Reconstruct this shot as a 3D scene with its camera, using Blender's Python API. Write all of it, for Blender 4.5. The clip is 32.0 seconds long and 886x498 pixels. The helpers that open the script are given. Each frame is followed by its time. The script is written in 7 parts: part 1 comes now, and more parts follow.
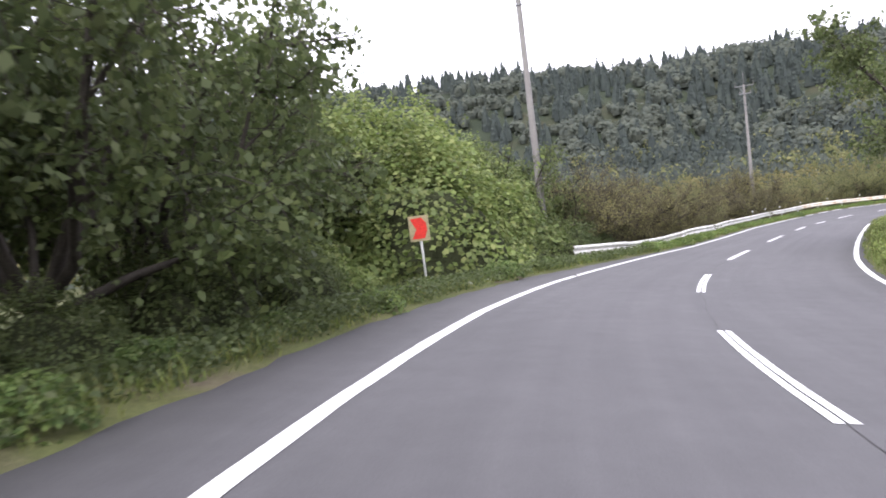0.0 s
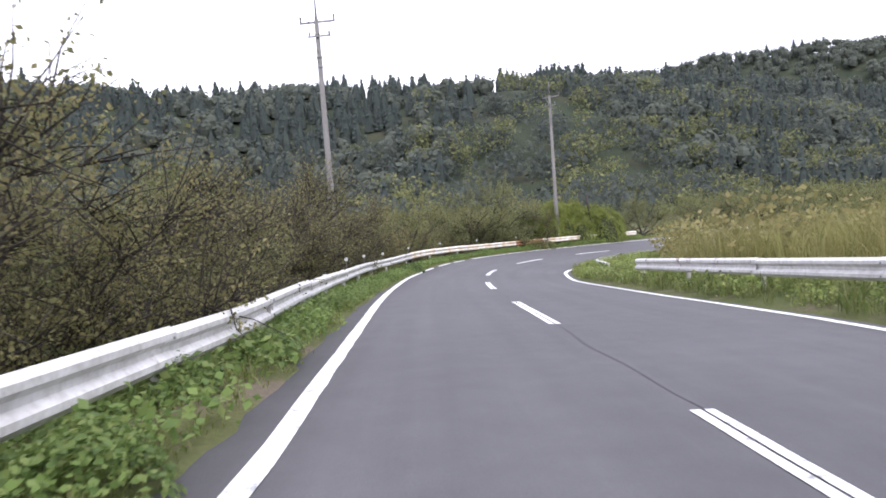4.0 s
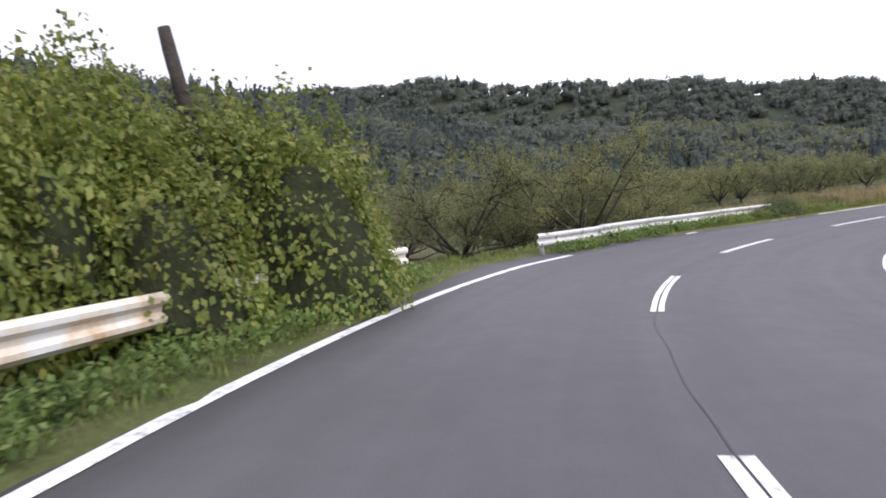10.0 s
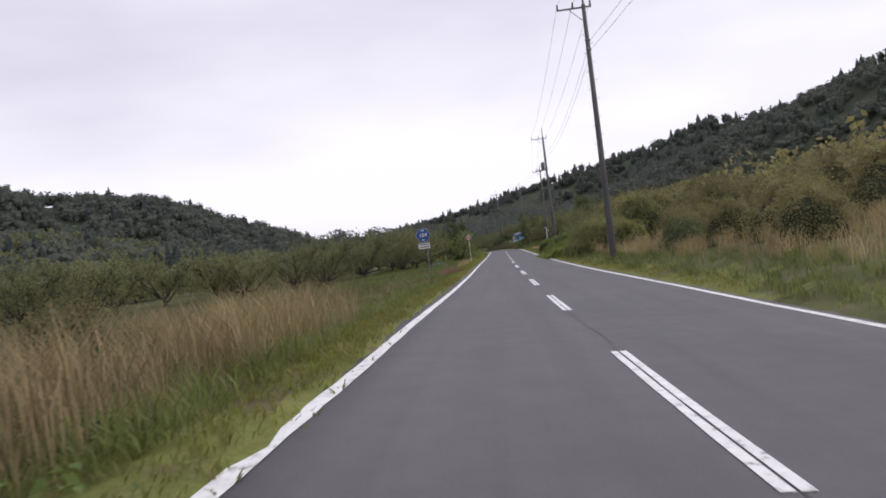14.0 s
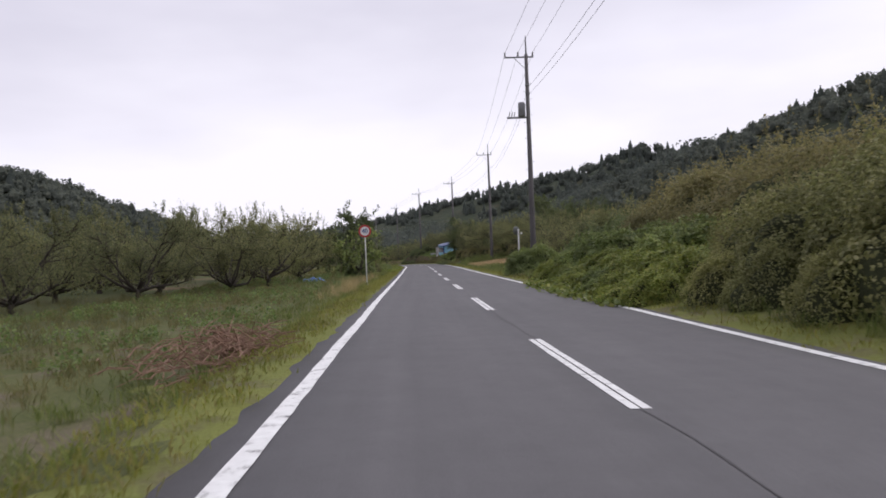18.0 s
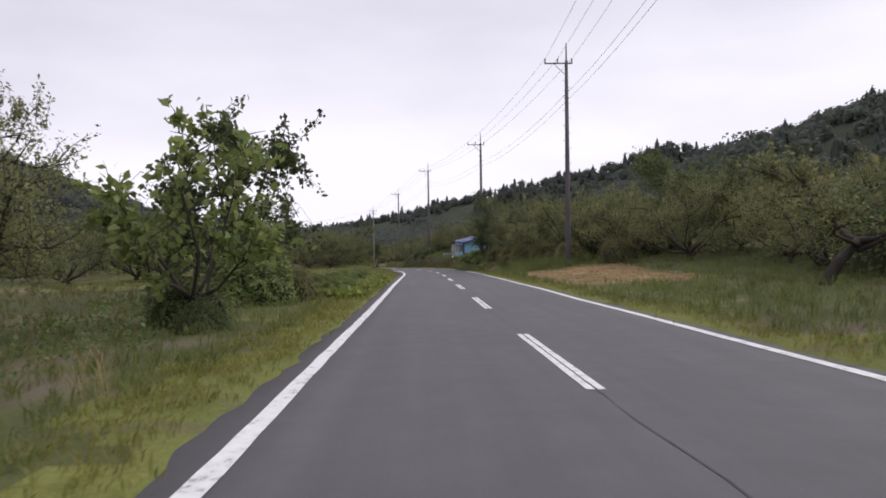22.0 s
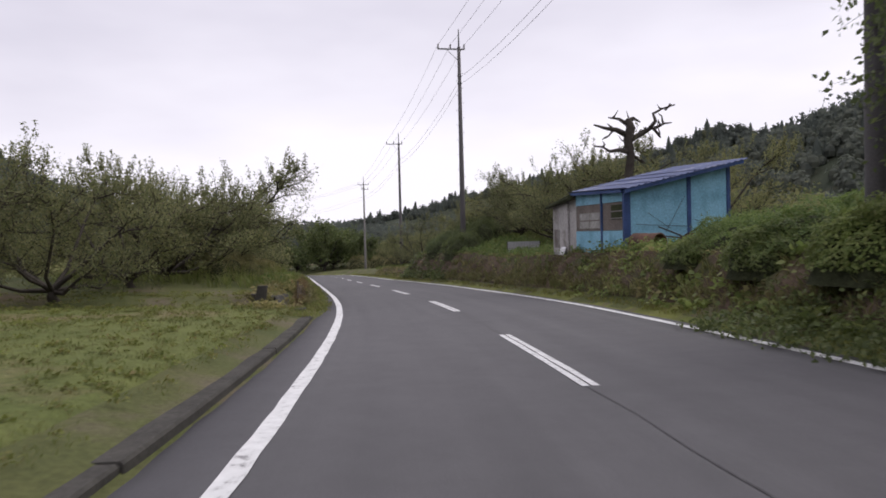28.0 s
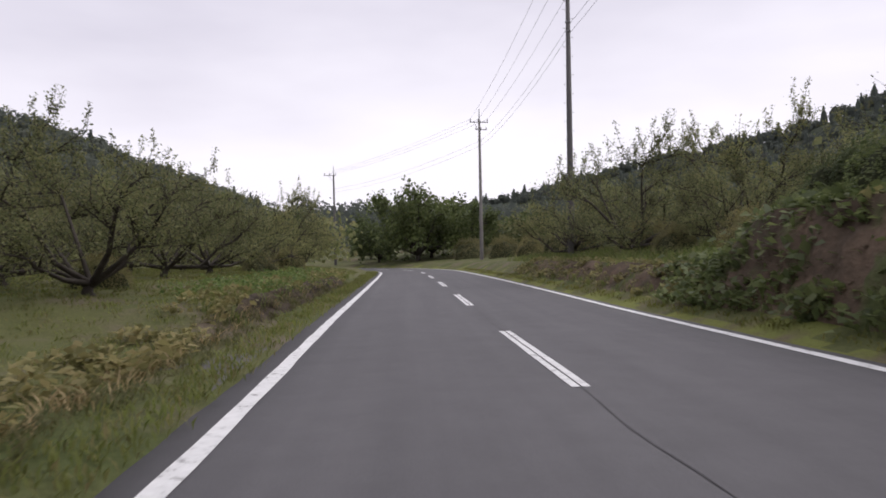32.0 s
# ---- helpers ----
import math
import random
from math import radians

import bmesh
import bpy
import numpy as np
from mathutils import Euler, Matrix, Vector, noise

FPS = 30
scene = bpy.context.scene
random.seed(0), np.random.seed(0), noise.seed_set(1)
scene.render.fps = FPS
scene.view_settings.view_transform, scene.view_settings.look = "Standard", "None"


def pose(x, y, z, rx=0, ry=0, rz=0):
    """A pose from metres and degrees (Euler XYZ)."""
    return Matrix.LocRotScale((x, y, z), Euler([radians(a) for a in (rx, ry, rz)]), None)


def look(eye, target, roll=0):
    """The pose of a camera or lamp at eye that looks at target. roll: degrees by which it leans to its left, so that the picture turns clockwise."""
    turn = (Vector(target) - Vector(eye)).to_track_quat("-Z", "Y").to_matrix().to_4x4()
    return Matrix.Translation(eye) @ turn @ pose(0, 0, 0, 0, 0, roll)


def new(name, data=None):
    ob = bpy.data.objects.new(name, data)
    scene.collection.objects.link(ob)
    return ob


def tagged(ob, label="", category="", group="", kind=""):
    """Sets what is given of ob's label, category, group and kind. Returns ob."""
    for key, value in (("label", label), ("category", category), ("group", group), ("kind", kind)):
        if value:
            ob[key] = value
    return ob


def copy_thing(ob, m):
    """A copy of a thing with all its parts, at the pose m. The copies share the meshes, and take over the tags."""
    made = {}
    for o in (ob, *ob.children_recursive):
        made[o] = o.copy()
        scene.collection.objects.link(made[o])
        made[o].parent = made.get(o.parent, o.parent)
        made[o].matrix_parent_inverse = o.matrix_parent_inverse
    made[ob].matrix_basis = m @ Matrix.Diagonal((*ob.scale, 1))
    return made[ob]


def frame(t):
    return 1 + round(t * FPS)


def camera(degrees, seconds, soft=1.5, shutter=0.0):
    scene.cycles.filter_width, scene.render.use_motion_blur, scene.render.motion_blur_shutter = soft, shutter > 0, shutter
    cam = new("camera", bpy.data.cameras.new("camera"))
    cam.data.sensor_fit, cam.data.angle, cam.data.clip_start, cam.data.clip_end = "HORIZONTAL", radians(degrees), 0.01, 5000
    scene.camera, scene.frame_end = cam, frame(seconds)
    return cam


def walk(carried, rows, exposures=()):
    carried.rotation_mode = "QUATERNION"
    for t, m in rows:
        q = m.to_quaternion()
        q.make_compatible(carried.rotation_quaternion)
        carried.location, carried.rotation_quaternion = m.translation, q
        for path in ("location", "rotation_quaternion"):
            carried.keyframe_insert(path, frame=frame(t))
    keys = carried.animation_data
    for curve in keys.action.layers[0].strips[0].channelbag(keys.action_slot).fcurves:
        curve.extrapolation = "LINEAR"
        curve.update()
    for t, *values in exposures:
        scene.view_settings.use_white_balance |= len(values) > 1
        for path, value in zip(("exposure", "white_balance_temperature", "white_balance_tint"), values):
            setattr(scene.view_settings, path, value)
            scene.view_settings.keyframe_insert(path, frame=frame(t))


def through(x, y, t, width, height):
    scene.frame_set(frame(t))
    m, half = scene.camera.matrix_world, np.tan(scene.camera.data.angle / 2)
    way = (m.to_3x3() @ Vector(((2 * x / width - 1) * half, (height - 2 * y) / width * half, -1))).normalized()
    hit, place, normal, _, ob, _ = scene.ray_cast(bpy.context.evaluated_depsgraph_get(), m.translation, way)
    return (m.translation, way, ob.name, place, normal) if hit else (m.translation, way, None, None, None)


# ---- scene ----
cam = camera(61.5, 32.0, soft=1.7, shutter=0.12)
walk(cam, [(t, pose(x, y, z, 90 + pitch, roll, yaw)) for t, x, y, z, yaw, pitch, roll in (
        (0.0, -2.831, -4.446, 1.932, -5.39, -5.67, 7.33),
        (0.5, -1.685, 0.745, 1.381, -12.74, -5.51, 7.01),
        (1.0, -0.150, 5.722, 0.848, -18.78, -5.05, 7.09),
        (1.5, 1.744, 10.349, 0.320, -23.99, -5.05, 7.43),
        (2.0, 3.905, 14.651, -0.173, -28.51, -5.15, 7.08),
        (2.5, 6.169, 18.630, -0.616, -32.30, -4.90, 6.24),
        (3.0, 8.555, 22.368, -1.018, -34.99, -4.95, 5.29),
        (3.5, 10.953, 25.875, -1.398, -37.16, -4.94, 4.84),
        (4.0, 13.272, 29.202, -1.737, -38.27, -4.77, 4.25),
        (4.5, 15.592, 32.458, -2.047, -38.44, -4.46, 3.60),
        (5.0, 17.985, 35.750, -2.365, -38.31, -4.13, 3.18),
        (5.5, 20.543, 39.180, -2.704, -38.52, -3.90, 3.31),
        (6.0, 23.369, 42.847, -3.089, -39.18, -3.78, 4.06),
        (6.5, 26.562, 46.796, -3.543, -40.78, -3.61, 4.78),
        (7.0, 29.915, 50.623, -3.979, -42.67, -3.54, 5.30),
        (7.5, 33.312, 54.017, -4.388, -45.60, -3.65, 5.53),
        (8.0, 36.881, 57.131, -4.737, -49.63, -3.86, 5.77),
        (8.5, 40.726, 60.020, -5.041, -53.78, -4.05, 5.53),
        (9.0, 44.791, 62.473, -5.337, -59.53, -4.34, 6.30),
        (9.5, 48.970, 64.372, -5.632, -67.28, -4.34, 7.08),
        (10.0, 53.364, 65.745, -5.918, -75.02, -4.24, 7.07),
        (10.5, 58.084, 66.489, -6.193, -82.17, -3.74, 6.43),
        (11.0, 62.878, 66.644, -6.446, -89.22, -3.55, 5.78),
        (11.5, 67.585, 66.266, -6.681, -96.40, -3.15, 5.77),
        (12.0, 72.281, 65.345, -6.933, -103.28, -2.75, 6.06),
        (12.5, 77.012, 63.777, -7.186, -109.71, -2.35, 6.38),
        (13.0, 81.561, 61.616, -7.418, -115.84, -2.25, 6.50),
        (13.5, 85.807, 59.036, -7.639, -121.16, -1.98, 6.65),
        (14.0, 89.838, 56.219, -7.844, -125.38, -1.81, 7.31),
        (14.5, 93.798, 53.257, -8.045, -128.26, -1.71, 7.69),
        (15.0, 97.704, 50.192, -8.252, -129.84, -1.41, 7.67),
        (15.5, 101.638, 47.092, -8.479, -131.03, -1.24, 6.88),
        (16.0, 105.616, 43.955, -8.721, -131.63, -1.20, 5.90),
        (16.5, 109.613, 40.764, -8.957, -131.71, -1.29, 4.77),
        (17.0, 113.614, 37.535, -9.178, -131.59, -1.40, 3.69),
        (17.5, 117.630, 34.269, -9.386, -131.60, -1.43, 2.89),
        (18.0, 121.640, 30.962, -9.587, -131.79, -1.35, 2.40),
        (18.5, 125.648, 27.604, -9.780, -131.81, -1.36, 1.81),
        (19.0, 129.677, 24.242, -9.963, -131.63, -1.38, 1.52),
        (19.5, 133.714, 20.888, -10.140, -131.32, -1.89, 1.29),
        (20.0, 137.734, 17.540, -10.305, -131.11, -1.81, 1.16),
        (20.5, 141.749, 14.232, -10.485, -130.99, -1.70, 1.31),
        (21.0, 145.764, 10.919, -10.663, -131.26, -1.39, 1.26),
        (21.5, 149.782, 7.596, -10.844, -131.27, -1.33, 0.85),
        (22.0, 153.830, 4.264, -11.028, -131.28, -1.18, 0.84),
        (22.5, 157.880, 0.864, -11.208, -131.47, -1.11, 0.91),
        (23.0, 161.947, -2.557, -11.381, -131.66, -1.14, 0.87),
        (23.5, 166.055, -5.994, -11.556, -132.01, -0.82, 0.70),
        (24.0, 170.148, -9.402, -11.715, -132.17, -0.81, 0.72),
        (24.5, 174.179, -12.697, -11.884, -132.12, -0.89, 0.70),
        (25.0, 178.203, -15.988, -12.042, -131.78, -0.87, 1.08),
        (25.5, 182.298, -19.335, -12.224, -131.50, -0.88, 1.27),
        (26.0, 186.455, -22.718, -12.412, -131.27, -0.94, 1.27),
        (26.5, 190.643, -26.126, -12.597, -131.07, -1.01, 1.19),
        (27.0, 194.851, -29.516, -12.782, -130.82, -1.07, 1.13),
        (27.5, 199.083, -32.834, -12.971, -130.50, -1.10, 1.20),
        (28.0, 203.331, -36.053, -13.161, -130.10, -1.10, 1.40),
        (28.5, 207.589, -39.160, -13.353, -129.85, -1.24, 1.82),
        (29.0, 211.913, -42.196, -13.545, -128.79, -1.28, 1.75),
        (29.5, 216.377, -45.173, -13.751, -127.44, -1.14, 1.39),
        (30.0, 220.917, -48.061, -13.949, -126.39, -1.29, 1.04),
        (30.5, 225.491, -50.897, -14.148, -125.01, -1.32, 0.84),
        (31.0, 230.123, -53.673, -14.354, -123.82, -1.85, 0.93),
        (31.5, 234.768, -56.380, -14.559, -122.91, -2.09, 1.27),
        (32.0, 239.426, -59.047, -14.766, -122.19, -1.83, 1.20))],
     exposures=[(0, 1.5, 6200, 10), (1.5, 1.28, 6120, 10), (3, 1.18, 6050, 10), (7, 1.12, 5950, 10), (9, 1.2, 6000, 10), (10, 0.8, 6100, 10), (11, 0.33, 6230, 10), (11.5, 0.27, 6260, 10), (13, 0.15, 6300, 10), (20, 0.12, 6350, 10), (32, 0.15, 6450, 10)])

# ---- light: a bright overcast sky ----
world = bpy.data.worlds.new("sky")
scene.world = world
world.use_nodes = True
wn, wl = world.node_tree.nodes, world.node_tree.links
sky = wn.new("ShaderNodeTexSky")
sky.sky_type, sky.sun_disc = "NISHITA", False
sky.sun_elevation, sky.sun_rotation = radians(50), radians(200)
sky.air_density, sky.dust_density, sky.ozone_density = 1.0, 4.0, 1.0
dim = wn.new("ShaderNodeVectorMath")
dim.operation = "SCALE"
dim.inputs["Scale"].default_value = 0.07
cloud_map = wn.new("ShaderNodeTexCoord")
stretch = wn.new("ShaderNodeMapping")
stretch.inputs["Scale"].default_value = (1.0, 1.0, 3.2)
cloud_noise = wn.new("ShaderNodeTexNoise")
cloud_noise.inputs["Scale"].default_value = 1.6
cloud_noise.inputs["Detail"].default_value = 5.0
cloud_noise.inputs["Roughness"].default_value = 0.45
cloud_ramp = wn.new("ShaderNodeValToRGB")
cloud_ramp.color_ramp.elements[0].position, cloud_ramp.color_ramp.elements[1].position = 0.33, 0.66
cloud_ramp.color_ramp.elements[0].color = (0.71, 0.675, 0.775, 1)
cloud_ramp.color_ramp.elements[1].color = (1.0, 0.955, 1.045, 1)
cover = wn.new("ShaderNodeMix")
cover.data_type = "RGBA"
cover.inputs[0].default_value = 0.93
wl.new(cloud_map.outputs["Generated"], stretch.inputs["Vector"])
wl.new(stretch.outputs["Vector"], cloud_noise.inputs["Vector"])
wl.new(cloud_noise.outputs["Fac"], cloud_ramp.inputs["Fac"])
wl.new(sky.outputs["Color"], dim.inputs[0])
wl.new(dim.outputs["Vector"], cover.inputs[6])
wl.new(cloud_ramp.outputs["Color"], cover.inputs[7])
wl.new(cover.outputs[2], wn["Background"].inputs["Color"])
wn["Background"].inputs["Strength"].default_value = 1.0
sun = new("sun", bpy.data.lights.new("sun", "SUN"))
sun.data.energy, sun.data.angle, sun.data.color = 1.4, radians(40), (1.0, 0.96, 0.9)
sun.matrix_world = look((0, 0, 50), (14, 38, 0))


# ---- materials ----
def material(name, rough=0.8):
    m = bpy.data.materials.new(name)
    m.use_nodes = True
    n = m.node_tree.nodes
    b = n["Principled BSDF"]
    b.inputs["Roughness"].default_value = rough
    return m, n, m.node_tree.links, b


def noise_node(n, l, scale, detail=4.0, rough=0.55, vector=None):
    t = n.new("ShaderNodeTexNoise")
    t.inputs["Scale"].default_value, t.inputs["Detail"].default_value, t.inputs["Roughness"].default_value = scale, detail, rough
    if vector is None:
        c = n.get("Coords") or n.new("ShaderNodeTexCoord")
        c.name = "Coords"
        vector = c.outputs["Object"]
    l.new(vector, t.inputs["Vector"])
    return t.outputs["Fac"]


def ramp(n, l, fac, stops):
    r = n.new("ShaderNodeValToRGB")
    e = r.color_ramp.elements
    while len(e) < len(stops):
        e.new(0.5)
    for el, (p, col) in zip(e, stops):
        el.position, el.color = p, (*col, 1)
    l.new(fac, r.inputs["Fac"])
    return r.outputs["Color"]


def mixed(n, l, a, b, fac, blend="MIX"):
    x = n.new("ShaderNodeMix")
    x.data_type, x.blend_type = "RGBA", blend
    for sock, v in ((x.inputs[0], fac), (x.inputs[6], a), (x.inputs[7], b)):
        if isinstance(v, (int, float)):
            sock.default_value = v
        elif isinstance(v, tuple):
            sock.default_value = (*v, 1)
        else:
            l.new(v, sock)
    return x.outputs[2]


def bump(n, l, b, height, strength=0.3, distance=0.02):
    k = n.new("ShaderNodeBump")
    k.inputs["Strength"].default_value, k.inputs["Distance"].default_value = strength, distance
    l.new(height, k.inputs["Height"])
    l.new(k.outputs["Normal"], b.inputs["Normal"])


def two_scale(name, dark, light, coarse=0.4, fine=14.0, rough=0.85, relief=0.3, third=None, third_scale=1.3, depth=0.01):
    """A surface that varies at a coarse and at a fine scale."""
    m, n, l, b = material(name, rough)
    if rough >= 0.95:
        b.inputs["Specular IOR Level"].default_value = 0.15  # earth and bark have hardly any sheen
    c = ramp(n, l, noise_node(n, l, coarse), [(0.3, dark), (0.7, light)])
    if third:
        c = mixed(n, l, c, third, ramp(n, l, noise_node(n, l, third_scale, 6), [(0.52, (0, 0, 0)), (0.68, (1, 1, 1))]))
    f = noise_node(n, l, fine, 5, 0.65)
    c = mixed(n, l, c, ramp(n, l, f, [(0.25, (0.45, 0.45, 0.45)), (0.75, (1.35, 1.35, 1.35))]), 0.7, "MULTIPLY")
    l.new(c, b.inputs["Base Color"])
    bump(n, l, b, f, relief, depth)
    return m


def leaf_material(name, colours, gloss=0.55, through=0.3, uneven=0.8):
    """Foliage: the colour changes from leaf to leaf, a little from plant to plant, and light shines through."""
    m, n, l, b = material(name, gloss)
    geo = n.new("ShaderNodeNewGeometry")
    info = n.new("ShaderNodeObjectInfo")
    steps = [(i / max(1, len(colours) - 1), c) for i, c in enumerate(colours)]
    c = ramp(n, l, geo.outputs["Random Per Island"], steps)
    patch = ramp(n, l, noise_node(n, l, 0.55, 3), [(0.3, (0.62, 0.6, 0.6)), (0.7, (1.3, 1.3, 1.2))])
    c = mixed(n, l, c, patch, uneven, "MULTIPLY")
    per = ramp(n, l, info.outputs["Random"], [(0.0, (0.8, 0.8, 0.8)), (1.0, (1.2, 1.15, 1.05))])
    c = mixed(n, l, c, per, 1.0, "MULTIPLY")
    l.new(c, b.inputs["Base Color"])
    b.inputs["Specular IOR Level"].default_value = 0.3
    if through:
        t = n.new("ShaderNodeBsdfTranslucent")
        l.new(c, t.inputs["Color"])
        mx = n.new("ShaderNodeMixShader")
        mx.inputs[0].default_value = through
        l.new(b.outputs[0], mx.inputs[1])
        l.new(t.outputs[0], mx.inputs[2])
        l.new(mx.outputs[0], n["Material Output"].inputs["Surface"])
    return m


def asphalt_material():
    m, n, l, b = material("asphalt", 0.82)
    c = ramp(n, l, noise_node(n, l, 0.16, 4), [(0.3, (0.076, 0.073, 0.078)), (0.7, (0.093, 0.089, 0.095))])
    grain = noise_node(n, l, 90.0, 3, 0.7)
    c = mixed(n, l, c, ramp(n, l, grain, [(0.3, (0.7, 0.7, 0.7)), (0.7, (1.25, 1.25, 1.25))]), 0.7, "MULTIPLY")
    c = mixed(n, l, c, ramp(n, l, noise_node(n, l, 2.3, 5, 0.6), [(0.35, (0.9, 0.9, 0.9)), (0.65, (1.06, 1.06, 1.06))]), 0.8, "MULTIPLY")
    lane = n.new("ShaderNodeAttribute")
    lane.attribute_name = "lane"
    c = mixed(n, l, c, ramp(n, l, noise_node(n, l, 1.0, 4, 0.6, lane.outputs["Vector"]), [(0.3, (0.86, 0.86, 0.87)), (0.7, (1.1, 1.1, 1.1))]), 0.9, "MULTIPLY")
    l.new(c, b.inputs["Base Color"])
    bump(n, l, b, grain, 0.35, 0.004)
    return m


def paint_material():
    m, n, l, b = material("road_paint", 0.7)
    wear = noise_node(n, l, 7.0, 8, 0.72)
    c = ramp(n, l, wear, [(0.34, (0.16, 0.155, 0.16)), (0.44, (0.6, 0.6, 0.6)), (0.7, (0.74, 0.74, 0.74))])
    l.new(c, b.inputs["Base Color"])
    bump(n, l, b, wear, 0.2, 0.003)
    return m


def rail_material():
    m, n, l, b = material("guardrail_paint", 0.5)
    c = ramp(n, l, noise_node(n, l, 1.2, 4), [(0.3, (0.58, 0.57, 0.56)), (0.7, (0.74, 0.73, 0.72))])
    rust = ramp(n, l, noise_node(n, l, 2.2, 9, 0.68), [(0.60, (0, 0, 0)), (0.68, (1, 1, 1))])
    c = mixed(n, l, c, (0.16, 0.075, 0.04), rust)
    grime = ramp(n, l, noise_node(n, l, 9.0, 6, 0.7), [(0.35, (0.5, 0.48, 0.45)), (0.6, (1, 1, 1))])
    c = mixed(n, l, c, grime, 0.55, "MULTIPLY")
    l.new(c, b.inputs["Base Color"])
    return m


def rust_material(name, scale, colours):
    m, n, l, b = material(name, 0.85)
    f = noise_node(n, l, scale, 8, 0.7)
    l.new(ramp(n, l, f, colours), b.inputs["Base Color"])
    bump(n, l, b, f, 0.3, 0.004)
    return m


ASPHALT = asphalt_material()
PAINT = paint_material()
RAIL = rail_material()
RUST = rust_material("rusted_steel", 2.2, [(0.36, (0.2, 0.085, 0.05)), (0.5, (0.36, 0.16, 0.085)), (0.6, (0.42, 0.24, 0.15)), (0.68, (0.62, 0.56, 0.5))])
DARK_RUST = rust_material("dark_rusted_iron", 3.0, [(0.35, (0.06, 0.035, 0.028)), (0.5, (0.12, 0.062, 0.042)), (0.65, (0.19, 0.11, 0.078))])
STAINED = rust_material("rust_stained_white_steel", 1.6, [(0.34, (0.5, 0.33, 0.2)), (0.46, (0.68, 0.58, 0.47)), (0.55, (0.72, 0.69, 0.66)), (0.7, (0.76, 0.75, 0.74))])
CRACK = two_scale("tar_seam", (0.045, 0.044, 0.046), (0.085, 0.083, 0.087), 2.0, 30.0)
SHOULDER = two_scale("dusty_shoulder", (0.076, 0.072, 0.072), (0.115, 0.108, 0.104), 0.8, 40.0, third=(0.075, 0.09, 0.04), third_scale=1.8)
GROUND = two_scale("field_ground", (0.06, 0.075, 0.03), (0.1, 0.102, 0.048), 0.09, 5.0, 0.95, 0.6, third=(0.14, 0.108, 0.066), third_scale=0.16, depth=0.06)
WOOD_FLOOR = two_scale("woodland_floor", (0.03, 0.039, 0.026), (0.05, 0.06, 0.038), 0.12, 2.5, 0.95, 0.8, third=(0.06, 0.06, 0.038), third_scale=0.1, depth=0.2)
VERGE = two_scale("verge_soil", (0.075, 0.09, 0.032), (0.12, 0.12, 0.05), 0.35, 18.0, 0.95, 0.6, third=(0.14, 0.115, 0.085), third_scale=0.7, depth=0.04)
SOIL = two_scale("earth_bank", (0.062, 0.047, 0.034), (0.145, 0.105, 0.074), 0.9, 7.0, 0.95, 1.0, third=(0.075, 0.09, 0.035), third_scale=1.1, depth=0.06)
DARK_SOIL = two_scale("dark_earth", (0.03, 0.025, 0.02), (0.085, 0.066, 0.048), 1.6, 9.0, 0.95, 1.0, third=(0.11, 0.085, 0.055), third_scale=2.4, depth=0.07)
CONCRETE = two_scale("weathered_concrete", (0.12, 0.115, 0.105), (0.24, 0.235, 0.22), 1.2, 22.0, 0.9, 0.3, third=(0.06, 0.065, 0.04), third_scale=2.0)
DARK_POLE = two_scale("dark_pole_steel", (0.055, 0.05, 0.052), (0.095, 0.088, 0.088), 0.4, 30.0, 0.75, 0.1)
POLE = two_scale("pole_concrete", (0.14, 0.13, 0.125), (0.2, 0.19, 0.18), 0.5, 30.0, 0.85, 0.15)
STEEL = two_scale("dull_steel", (0.16, 0.16, 0.165), (0.26, 0.26, 0.27), 3.0, 40.0, 0.5, 0.1)
WHITE = two_scale("white_enamel", (0.66, 0.66, 0.66), (0.8, 0.8, 0.8), 2.0, 20.0, 0.45, 0.05)
BARK = two_scale("bark", (0.042, 0.036, 0.031), (0.095, 0.083, 0.072), 2.0, 26.0, 0.95, 0.8, depth=0.02)
WIRE = two_scale("black_cable", (0.03, 0.03, 0.032), (0.05, 0.05, 0.052), 1.0, 10.0, 0.6, 0.0)
CERAMIC = two_scale("brown_ceramic", (0.1, 0.09, 0.085), (0.2, 0.19, 0.18), 3.0, 10.0, 0.35, 0.0)

KUDZU = leaf_material("kudzu_leaf", [(0.115, 0.165, 0.055), (0.175, 0.235, 0.078), (0.225, 0.285, 0.104), (0.28, 0.315, 0.13)], 0.5, 0.48)
BRIGHT_VINE = leaf_material("yellow_green_vine_leaf", [(0.12, 0.165, 0.035), (0.19, 0.25, 0.06), (0.26, 0.305, 0.075), (0.32, 0.325, 0.1)], 0.5, 0.45)
ORCHARD = leaf_material("orchard_leaf", [(0.138, 0.162, 0.078), (0.195, 0.22, 0.104), (0.24, 0.256, 0.124), (0.275, 0.268, 0.142)], 0.6, 0.5)
SCRUB = leaf_material("scrub_leaf", [(0.138, 0.14, 0.068), (0.2, 0.198, 0.094), (0.25, 0.235, 0.114), (0.28, 0.25, 0.134)], 0.65, 0.5)
BRAMBLE = leaf_material("pale_tipped_bramble_leaf", [(0.15, 0.165, 0.07), (0.21, 0.226, 0.09), (0.26, 0.268, 0.108), (0.38, 0.38, 0.2)], 0.65, 0.5)
STRAW_FRINGE = leaf_material("dry_fringe_grass", [(0.13, 0.095, 0.055), (0.19, 0.14, 0.08), (0.25, 0.19, 0.11), (0.17, 0.155, 0.075)], 0.8, 0.4)
